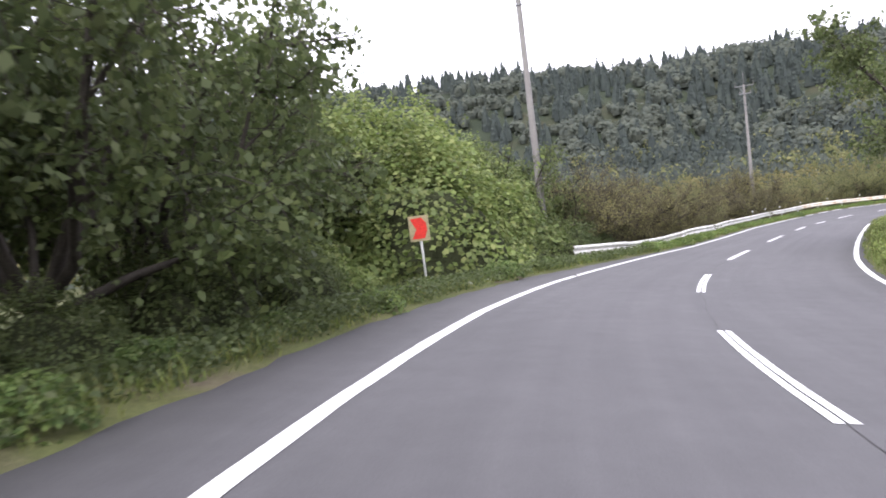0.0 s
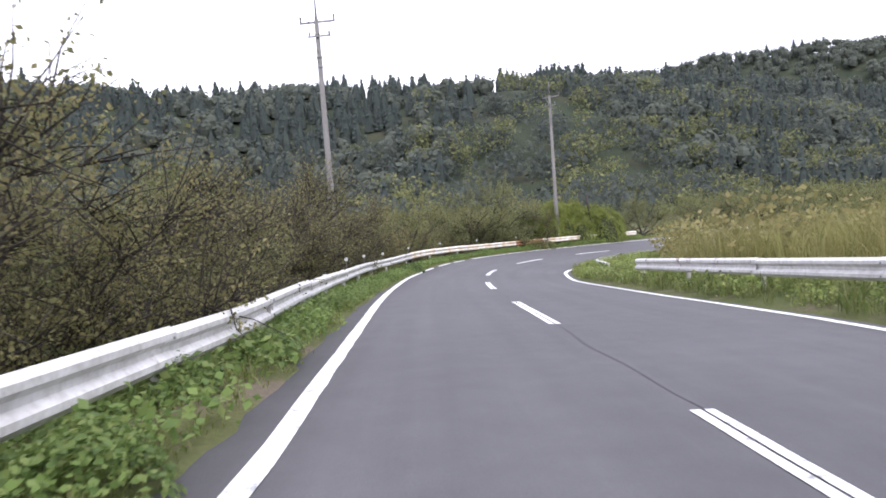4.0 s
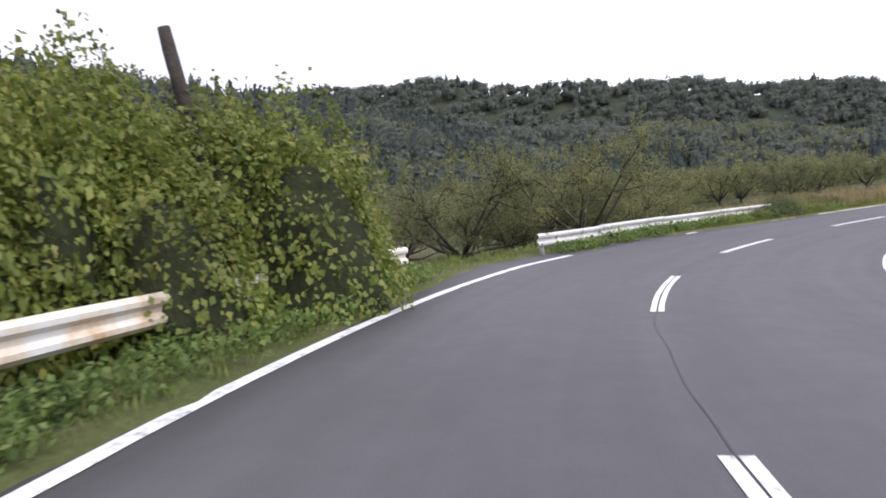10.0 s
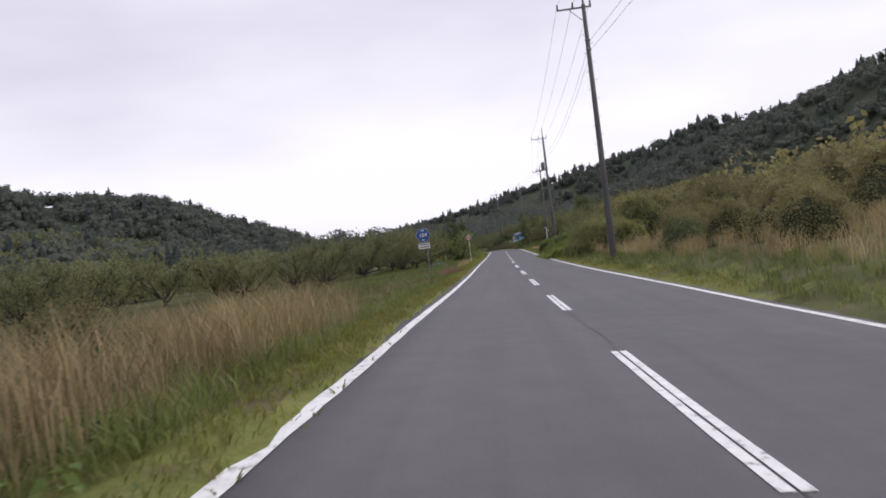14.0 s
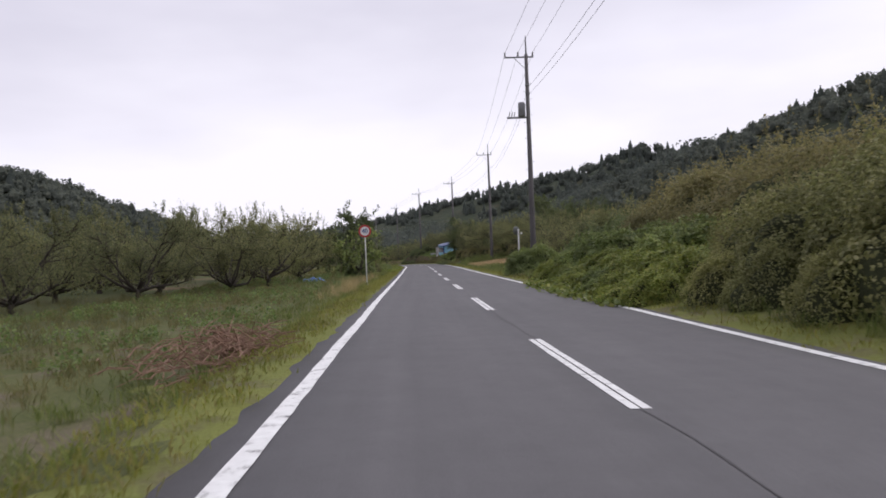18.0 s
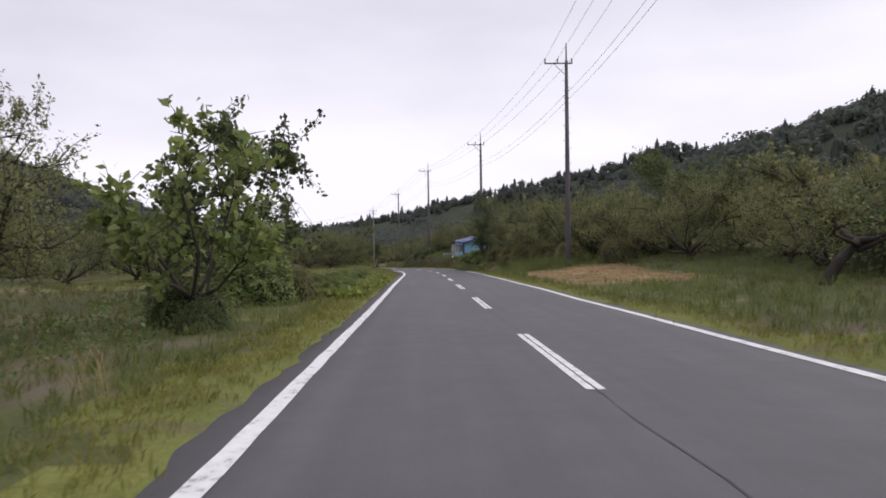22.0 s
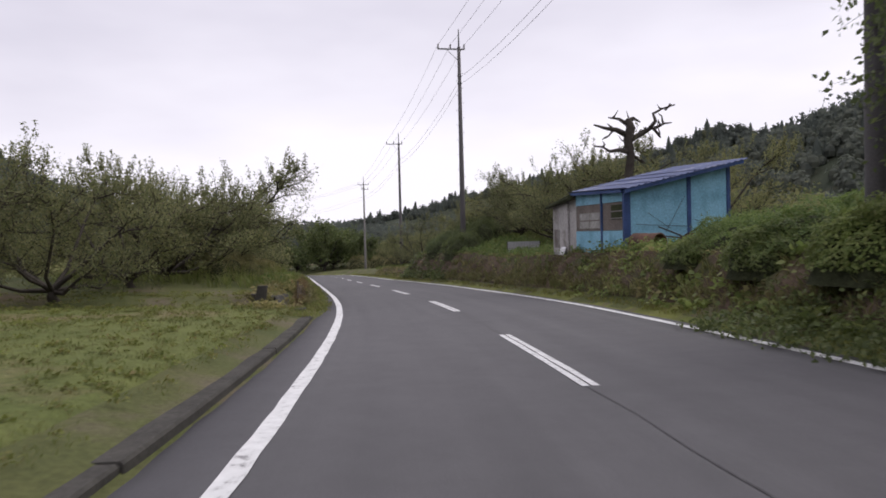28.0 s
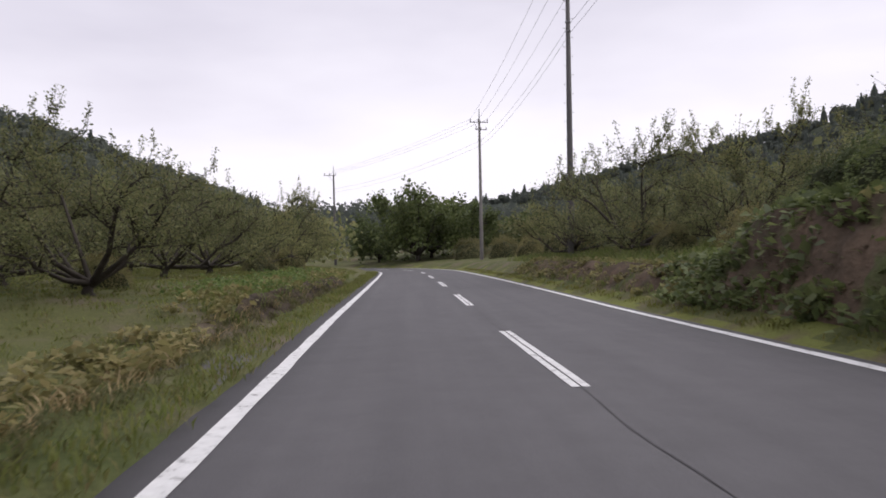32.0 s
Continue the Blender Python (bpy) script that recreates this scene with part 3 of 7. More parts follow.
quad = v.reshape(-1, 3)[f].mean(1)
_, qu = road_place(quad[:, 0], quad[:, 1])
ground.polygons.foreach_set("material_index", (np.abs(qu) > 46 + 8 * ripple(quad[:, 0], quad[:, 1], 9.0, 4.0)).astype(np.int32))
structure("ground", ground, "valley ground of grass, fields and wooded hills")


def ribbon(s, lo, hi, n, lift=0.0):
    """A strip along the road between two offsets, n cells across."""
    w = np.linspace(0, 1, n + 1)
    u = np.asarray(lo)[:, None] * (1 - w) + np.asarray(hi)[:, None] * w
    return at(np.repeat(s, n + 1), u.ravel(), lift).reshape(len(s), n + 1, 3)


rs = np.arange(-70.0, 438.0, 1.0)
v, f = sheet(ribbon(rs, left_edge(rs), right_edge(rs), 8))
v2 = np.concatenate([v, at(rs, left_edge(rs), -0.25), at(rs, right_edge(rs), -0.25)])
n0, n1, w1 = len(v), len(v) + len(rs), 9
k = np.arange(len(rs) - 1)
f = np.concatenate([f, np.stack([n0 + k, k * w1, (k + 1) * w1, n0 + k + 1], -1), np.stack([k * w1 + 8, n1 + k, n1 + k + 1, (k + 1) * w1 + 8], -1)])
road_mesh = mesh_of("road", v2, f, ASPHALT, True)
lane = road_mesh.attributes.new("lane", "FLOAT_VECTOR", "POINT")
across = np.concatenate([np.linspace(left_edge(rs), right_edge(rs), 9, axis=1).ravel(), left_edge(rs), right_edge(rs)])
along = np.concatenate([np.repeat(rs, 9), rs, rs])
lane.data.foreach_set("vector", np.stack([across * 2.2, along * 0.05, 0 * along], -1).astype(np.float32).ravel())
structure("road", road_mesh, "two-lane asphalt country road, grey and slightly worn")

for side, name in ((-1, "verge_left"), (1, "verge_right")):
    vs = np.arange(-70.0, 437.0, 0.5)
    offs = np.array([-0.02, 0.12, 0.3, 0.6, 1.0, 1.5, 2.1, 2.9, 3.9, 5.2, 6.8, 9.0])
    edge = left_edge(vs) if side < 0 else right_edge(vs)
    ragged = 0.10 * np.sin(vs * 1.9) * np.sin(vs * 0.73 + 1) + 0.06 * np.sin(vs * 5.3)
    u = edge[:, None] + side * (offs[None, :] - 0.12 * (offs[None, :] < 0.5) * (1 + ragged[:, None] * np.where(vs > 262, 1.5, 6.0)[:, None]))
    p = at(np.repeat(vs, len(offs)), u.ravel())
    z = ground_at(np.repeat(vs, len(offs)), u.ravel())
    over = np.abs(u.ravel()) < np.abs(np.repeat(edge, len(offs))) + 0.03
    lift = np.tile(np.array([0.006, 0.02, 0.04, 0.05, 0.05, 0.05, 0.05, 0.05, 0.05, 0.05, 0.0, -0.7]), len(vs))
    p[:, 2] = np.where(over, p[:, 2] + 0.01, z + lift)
    p[:: len(offs), 2] -= 0.03
    rows = p.reshape(len(vs), len(offs), 3)
    v, f = sheet(rows if side > 0 else rows[:, ::-1])
    verge = mesh_of(name, v, f, [VERGE, TURF], True)
    cell = np.arange(len(f))
    across, along = cell % (len(offs) - 1), vs[cell // (len(offs) - 1)]
    if side < 0:
        across = len(offs) - 2 - across
    reach = np.where(along > 280, 1.6, 3.2) + 1.1 * np.sin(along * 0.8) + np.sin(along * 2.1)
    mossy = (along > 112) & (along < 262) if side < 0 else along > 138
    verge.polygons.foreach_set("material_index", np.where(mossy & (across < reach), 1, 0).astype(np.int32))
    structure(name, verge, "grassy roadside verge of soil and weeds")


def strip(s0, s1, u_at, width, lift, step=0.5, worn=0.0):
    """A painted stripe along the road, with a slightly uneven edge."""
    s = np.linspace(s0, s1, max(2, int((s1 - s0) / step) + 1))
    u = u_at(s) if callable(u_at) else np.full(len(s), u_at)
    j = worn * np.random.uniform(-1, 1, (2, len(s)))
    return sheet(ribbon(s, u - width / 2 + j[0], u + width / 2 + j[1], 1, lift))


for name, fn, breaks in (("edge_line_left", left_line, [(-60, 66.6), (67.4, 69.2), (70.4, 72.6), (73.3, 75.2), (76.4, 84.6), (84.9, 88.0), (88.6, 105.2), (113, 113.7), (119.3, 119.9), (120.3, 120.6), (120.9, 121.3), (123.3, 432)]), ("edge_line_right", right_line, [(-60, 432)])):
    for a, b in breaks:
        v, f = strip(a, b, fn, 0.16 if b - a > 0.65 else 0.06, 0.006, 0.5, 0.008)
        structure(name, mesh_of(name, v, f, PAINT), "white painted road edge line, worn")
PERIOD, DASH = 10.686, 4.88
for i in range(-5, 40):
    halves = []
    for o in (-0.05, 0.05):
        halves.append(strip(i * PERIOD, i * PERIOD + DASH, o, 0.078, 0.006, 0.5, 0.004))
    v, f = np.concatenate([h[0] for h in halves]), np.concatenate([halves[0][1], halves[1][1] + len(halves[0][0])])
    structure("centre_dash", mesh_of("centre_dash", v, f, PAINT), "white broken centre line dash in two worn stripes")
v, f = strip(-60, 432, lambda s: 0.03 * np.sin(s * 0.9) + 0.02 * np.sin(s * 2.3), 0.014, 0.0045, 0.5, 0.006)
structure("tar_seam", mesh_of("tar_seam", v, f, CRACK), "dark joint along the road's centre")

# ---- guardrails ----
BEAM = [(0.0, 0.0), (0.012, 0.0), (0.065, 0.05), (0.065, 0.10), (0.012, 0.15), (0.012, 0.2), (0.065, 0.25), (0.065, 0.3), (0.012, 0.35), (0.0, 0.35)]


def guardrail(s0, s1, u_at, facing, top, label, piece=4.0, stained=(), rusty=(), post_step=4.0):
    """A steel W-beam rail in pieces on round posts. facing: +1 turns its ribs to larger u."""
    mid = spot((s0 + s1) / 2, u_at((s0 + s1) / 2))
    rail = thing("guardrail", mid, label, "guardrail")
    cuts = np.linspace(s0, s1, max(1, round((s1 - s0) / piece)) + 1)
    for q in rusty:
        cuts[np.abs(cuts - q).argmin()] = q
    for i, (a, b) in enumerate(zip(cuts, cuts[1:])):
        ss = np.linspace(a - 0.12, b + 0.12, 7)
        uu = np.array([u_at(q) for q in ss])
        prof = np.array(BEAM + [(d - 0.008, z) for d, z in BEAM[::-1]])
        lift = 0.006 * (i % 2)
        base = at(ss, uu)
        tilt = np.random.uniform(-0.02, 0.02)
        crest = top(ss) if callable(top) else np.full(7, top)
        rows = np.stack([at(ss, uu + facing * (d + lift), crest - 0.35 + z + tilt) for d, z in prof], 1)
        rows = np.concatenate([rows, rows[:, :1]], 1)
        v, f = sheet(rows)
        n = rows.shape[1]
        caps = [tuple(range(n - 1)), tuple(range(len(v) - n, len(v) - 1))]
        m = solid("rail_beam", v - np.array(mid), [*map(tuple, f), *caps], RUST if rusty and rusty[0] < (a + b) / 2 < rusty[1] else STAINED if stained and stained[0] < (a + b) / 2 < stained[1] else RAIL)
        beam = part("rail_beam", m, rail)
        for dz in (0.075, 0.275):
            o = at([a + 0.05], [u_at(a + 0.05) + facing * 0.075], crest[0] - 0.35 + dz + tilt)[0] - np.array(mid)
            q = at([a + 0.05], [u_at(a + 0.05) + facing * 0.09], crest[0] - 0.35 + dz + tilt)[0] - np.array(mid)
            v, f = tube([o, q], [0.016, 0.013], 6)
            part("bolt", solid("bolt", v, f, STEEL), beam)
    for q in np.arange(s0 + 0.3, s1, post_step):
        g = ground_at(q, u_at(q) - facing * 0.09)[0]
        p = at([q], [u_at(q) - facing * 0.09], (top(q) if callable(top) else top) - 0.02)[0]
        v, f = tube([(p[0], p[1], g - 0.25), (p[0], p[1], p[2] - 0.03), tuple(p)], [0.057, 0.057, 0.048], 12)
        part("rail_post", solid("rail_post", np.array(v) - np.array(mid), f, RAIL, True), rail)
    return rail


guardrail(21.8, 99.3, lambda s: np.interp(s, [20, 24, 30, 40, 60, 75, 90, 99], [-5.9, -5.0, -4.35, -4.0, -4.6, -5.1, -5.0, -4.8]), 1, lambda s: np.interp(s, [22, 27, 35, 60, 100], [0.5, 0.46, 0.6, 0.64, 0.64]),
          "white steel guardrail with rust stains along the outer bend", stained=(70.0, 99.3), rusty=(85.55, 89.0))
guardrail(104.8, 121.5, lambda s: np.interp(s, [104, 110, 120, 131], [-4.1, -4.3, -4.3, -4.5]), 1, 0.59, "white steel guardrail, grimy, ending in dry grass")
guardrail(18.0, 54.5, lambda s: np.interp(s, [18, 40, 54.5], [5.1, 4.8, 4.45]), -1, 0.82, "white steel guardrail on the inner side of the bend")
guardrail(64.0, 80.0, lambda s: np.interp(s, [64, 74, 80], [5.1, 4.8, 4.9]), -1, 0.6, "old white guardrail half hidden by scrub")
for s in np.arange(56, 99, 5.0):
    u = float(np.interp(s, [20, 24, 30, 40, 60, 75, 90, 99], [-5.9, -5.0, -4.35, -4.0, -4.6, -5.1, -5.0, -4.8])) - 0.16
    p = Vector(at([s], [u], 0.35)[0])
    d = thing("delineator", p, "small round pale reflector on a stalk behind the guardrail", "reflector", "rail reflectors", heading(s))
    v, f = tube([(0, 0, 0), (0, 0, 0.5)], [0.012, 0.012], 6)
    part("stalk", solid("stalk", v, f, STEEL), d)
    v, f = tube([(0, -0.012, 0.54), (0, 0.012, 0.54)], [0.06, 0.06], 14)
    part("reflector", solid("reflector", v, f, WHITE), d)

# ---- utility poles and wires ----
POLES = [(25.7, -8.22, 14.5, 0), (66.6, -7.35, 13.5, 1), (91.5, -5.61, 13.5, 1), (162.2, 4.52, 13.9, 2), (208.4, 5.27, 13.8, 3),
         (251.7, 7.28, 14.0, 2), (281.6, 5.48, 13.8, 2), (316.0, 5.86, 15.4, 2), (350.1, 6.68, 15.2, 2)]
for px, py, pz, kind in ((294.8, -98.0, -4.3, 1), (326.6, -97.7, -7.0, 2)):
    ps, pu = road_place(np.array([px]), np.array([py]))
    POLES.append((float(ps[0]), float(pu[0]), pz - float(np.interp(ps[0], FINE, CZ)), kind))
tips = []


def utility_pole(s, u, top, kind):
    base = spot(s, u)
    c = at([s], [0])[0]
    height = c[2] + top - base.z
    pole = thing("utility_pole", base, "tall grey concrete utility pole with steel crossarm beside the road", "utility pole", "utility poles", heading(s))
    v, f = tube([(0, 0, -0.5), (0, 0, 0), (0, 0, height - 1.1)], [0.185, 0.18, 0.095], 16)
    part("shaft", solid("shaft", v, f, DARK_POLE if kind > 1 else POLE, True), pole)
    v, f = tube([(0, 0, height - 1.15), (0, 0, height - 0.1), (0, 0, height)], [0.05, 0.035, 0.01], 8)
    part("lightning_rod", solid("lightning_rod", v, f, STEEL, True), pole)
    arm_z = height - 1.25
    lo, hi = {0: (-0.9, 0.9), 1: (-0.85, 0.85), 2: (-1.3, 0.4), 3: (-1.25, 0.45)}[kind]
    v, f = box(hi - lo, 0.075, 0.075, (lo + hi) / 2, 0.13, arm_z, 0.01)
    arm = part("crossarm", solid("crossarm", v, f, STEEL), pole)
    ends = []
    for x in ((lo + 0.04), (lo + hi) / 2 - 0.05, hi - 0.04):
        v, f = tube([(x, 0.13, arm_z + 0.07), (x, 0.13, arm_z + 0.12), (x, 0.13, arm_z + 0.2), (x, 0.13, arm_z + 0.26), (x, 0.13, arm_z + 0.34)], [0.025, 0.05, 0.03, 0.055, 0.03], 8)
        part("insulator", solid("insulator", v, f, CERAMIC, True), arm)
        ends.append(pole.matrix_world @ Vector((x, 0.13, arm_z + 0.3)))
    v, f = tube([(lo * 0.55, 0.13, arm_z), (-0.1, 0.06, arm_z - 0.62)], [0.018, 0.018], 6)
    part("brace", solid("brace", v, f, STEEL), pole)
    for i, z in enumerate(np.arange(2.2, height - 2.2, 0.45)):
        x = 0.13 if i % 2 else -0.13
        v, f = tube([(x * 0.7, 0, z), (x * 1.75, 0, z), (x * 1.8, 0, z + 0.03)], [0.011, 0.011, 0.011], 5)
        part("step_bolt", solid("step_bolt", v, f, STEEL), pole)
    for z in (height - 2.9, height - 3.35):
        v, f = tube([(0.0, 0.0, z), (0.0, 0.0, z + 0.07)], [0.135, 0.135], 14)
        part("band", solid("band", v, f, STEEL), pole)
        ends.append(pole.matrix_world @ Vector((0.15, 0, z + 0.03)))
    if kind < 2:
        v, f = box(1.1, 0.07, 0.07, 0.12, -0.13, height - 1.95, 0.01)
        low = part("lower_crossarm", solid("lower_crossarm", v, f, STEEL), pole)
        for x in (-0.35, 0.1, 0.6):
            v, f = tube([(x, -0.13, height - 1.88), (x, -0.13, height - 1.8), (x, -0.13, height - 1.68)], [0.03, 0.05, 0.03], 8)
            part("insulator", solid("insulator", v, f, CERAMIC, True), low)
    if kind == 3:
        v, f = box(1.35, 0.07, 0.1, -0.55, 0.15, height - 4.75, 0.01)
        arm = part("transformer_arm", solid("transformer_arm", v, f, STEEL), pole)
        v, f = tube([(-0.35, 0.15, height - 4.65), (-0.35, 0.15, height - 4.6), (-0.35, 0.15, height - 3.9), (-0.35, 0.15, height - 3.82)], [0.19, 0.21, 0.21, 0.17], 16)
        part("transformer", solid("transformer", v, f, STEEL, True), pole, "grey cylindrical transformer can")
        for x in (-0.8, -0.95, -1.1):
            v, f = tube([(x, 0.15, height - 4.65), (x + 0.05, 0.15, height - 4.35)], [0.03, 0.02], 8)
            part("bushing", solid("bushing", v, f, CERAMIC), arm)
    return ends


for p in POLES:
    tips.append(utility_pole(*p))


def wire(a, b, sag, r=0.012):
    mid = (a + b) / 2
    pts = [a.lerp(b, w) - Vector((0, 0, 4 * sag * w * (1 - w))) - mid for w in np.linspace(0, 1, 15)]
    v, f = tube(pts, [r] * 15, 4, False)
    o = new("overhead_wire", solid("overhead_wire", v, f, WIRE))
    o.location = mid
    tagged(o, "thin dark overhead wire sagging between poles", "wire", "overhead wires")


for a, b in zip(tips, tips[1:]):
    for i, (p, q) in enumerate(zip(a, b)):
        wire(p, q, (q - p).length * (0.012 if i < 3 else 0.018), 0.008 if i < 3 else 0.008)

# ---- plants ----
rnd = np.random.default_rng(5)


def leaves(centres, size, spread=0.35, flat=0.0, slim=0.36):
    """Folded four-cornered leaves at the given places: an array (n, 4, 3). flat: how far they lie level."""
    n = len(centres)
    d = rnd.normal(size=(n, 3))
    d[:, 2] = d[:, 2] * (1 - flat) - 0.25
    d /= np.linalg.norm(d, axis=1, keepdims=True)
    up = rnd.normal(size=(n, 3)) * (1 - 0.6 * flat)
    up[:, 2] += 1.2 * flat + 0.5
    side = np.cross(d, up)
    side /= np.linalg.norm(side, axis=1, keepdims=True) + 1e-6
    nor = np.cross(side, d)
    k = size * rnd.uniform(1 - spread, 1 + spread, (n, 1))
    return np.stack([centres - d * k * 0.5, centres + side * k * slim + nor * k * 0.1 - d * k * 0.05, centres + d * k * 0.55, centres - side * k * slim + nor * k * 0.1 - d * k * 0.05], 1)


def leaf_mesh(name, quads, mat):
    q = np.asarray(quads).reshape(-1, 3)
    return mesh_of(name, q, np.arange(len(q)).reshape(-1, 4), mat)


def limbs(height, spread, count, trunk_r, lean=0.0, fork=0.35, wild=0.25):
    """A gnarled trunk with limbs and branches; gives (verts, faces) and the stretches on which twigs grow."""
    pieces, segs = [], []
    fork_h = height * fork
    tx, ty = lean * fork_h, 0.15 * lean * fork_h
    pieces.append(tube([(0, 0, -0.35), (0.02, 0, 0.05), (tx * 0.4 + rnd.normal() * 0.06, ty, fork_h * 0.5), (tx, ty, fork_h)], [trunk_r * 1.6, trunk_r * 1.15, trunk_r * 0.95, trunk_r * 0.8], 8))
    for i in range(count):
        a = 2 * math.pi * (i + rnd.uniform(-0.3, 0.3)) / count
        reach, rise = spread * rnd.uniform(0.5, 0.95), (height - fork_h) * (rnd.uniform(0.1, 0.45) if i % 2 else rnd.uniform(0.5, 0.85))
        p0 = Vector((tx, ty, fork_h * rnd.uniform(0.75, 1.0)))
        p3 = p0 + Vector((math.cos(a) * reach, math.sin(a) * reach, rise))
        m1 = p0.lerp(p3, 0.35) + Vector(rnd.normal(size=3)) * wild * 0.6 + Vector((0, 0, -0.1 * rise))
        m2 = p0.lerp(p3, 0.7) + Vector(rnd.normal(size=3)) * wild * 0.6
        r = trunk_r * rnd.uniform(0.45, 0.65)
        pieces.append(tube([p0, m1, m2, p3], [r, r * 0.75, r * 0.45, r * 0.15], 6, False))
        segs += [(m1, m2), (m2, p3)]
        for j in range(4):
            w = rnd.uniform(0.3, 0.95)
            q0 = m1.lerp(m2, w * 2) if w < 0.5 else m2.lerp(p3, w * 2 - 1)
            b = a + rnd.uniform(-1.5, 1.5)
            q1 = q0 + Vector((math.cos(b), math.sin(b), rnd.uniform(-0.1, 1.1))).normalized() * spread * rnd.uniform(0.28, 0.48)
            q1.z = min(q1.z, height)
            qm = q0.lerp(q1, 0.5) + Vector(rnd.normal(size=3)) * wild * 0.35
            pieces.append(tube([q0, qm, q1], [r * 0.4, r * 0.25, r * 0.1], 5, False))
            segs += [(q0, qm), (qm, q1), (qm, q1)]
    return pieces, segs


def tree(name, label, height, spread, mat, leaf=0.12, count=2600, limb=6, trunk_r=0.13, lean=0.0, twig=180, group="", fork=0.35, length=0.7, up=0.5, droop=0.0, loose=0.07, sprouts=0, slim=0.36):
    """A broad-leaved tree: trunk, limbs, branches and twigs, and leaves set along the twigs."""
    t = thing(name, (0, 0, 0), label, "tree", group)
    pieces, segs = limbs(height, spread, limb, trunk_r, lean, fork)
    roots, tips_ = [], []
    for i in range(twig):
        a, b = segs[int(rnd.integers(len(segs)))]
        p = a.lerp(b, rnd.uniform(0, 1))
        d = Vector((p.x, p.y, 0)) * (0.5 / max(spread, 0.1)) + Vector(rnd.normal(size=3)) * 0.55 + Vector((0, 0, up))
        q = p + d.normalized() * length * rnd.uniform(0.45, 1.2)
        m = p.lerp(q, 0.5) + Vector(rnd.normal(size=3)) * 0.05 * length
        q.z -= droop * length * rnd.uniform(0, 1)
        pieces.append(tube([p, m, q], [0.012, 0.008, 0.003], 3, False))
        roots.append(p)
        tips_.append(q)
    # long upright shoots from the top of the crown
    high = sorted(tips_, key=lambda p: -p.z)[:sprouts * 3 // 2]
    for i in range(sprouts):
        p = high[int(rnd.integers(len(high)))]
        q = p + Vector((rnd.normal() * 0.2, rnd.normal() * 0.2, 1)).normalized() * rnd.uniform(0.25, 0.65)
        pieces.append(tube([p, p.lerp(q, 0.5), q], [0.008, 0.006, 0.003], 3, False))
        roots.append(p)
        tips_.append(q)
    v, f = join(pieces)
    part("trunk", solid("trunk", v, f, BARK, True), t)
    r, q = np.array([tuple(p) for p in roots]), np.array([tuple(p) for p in tips_])
    k = rnd.integers(0, len(roots), count)
    w = rnd.uniform(0.12, 1.05, (count, 1))
    c = r[k] * (1 - w) + q[k] * w + np.clip(rnd.normal(size=(count, 3)), -1.6, 1.6) * loose * np.where(k >= twig, 0.45, 1.0)[:, None]
    c[:, 2] = np.maximum(c[:, 2], 0.2)
    part("crown", leaf_mesh("crown", leaves(c, leaf, slim=slim), mat), t)
    return t


def facing_leaves(centres, normals, size, spread=0.35, jitter=0.55):
    """Leaves that lie like shingles on a heap, facing outwards."""
    n = len(centres)
    nor = normals + rnd.normal(size=(n, 3)) * jitter
    nor /= np.linalg.norm(nor, axis=1, keepdims=True)
    d = rnd.normal(size=(n, 3)) * 0.5 + np.array([0, 0, -0.8])
    d -= nor * (d * nor).sum(1, keepdims=True)
    d /= np.linalg.norm(d, axis=1, keepdims=True) + 1e-6
    side = np.cross(d, nor)
    k = size * rnd.uniform(1 - spread, 1 + spread, (n, 1))
    return np.stack([centres - d * k * 0.5, centres + side * k * 0.45 + nor * k * 0.1, centres + d * k * 0.5 - nor * k * 0.08, centres - side * k * 0.45 + nor * k * 0.1], 1)


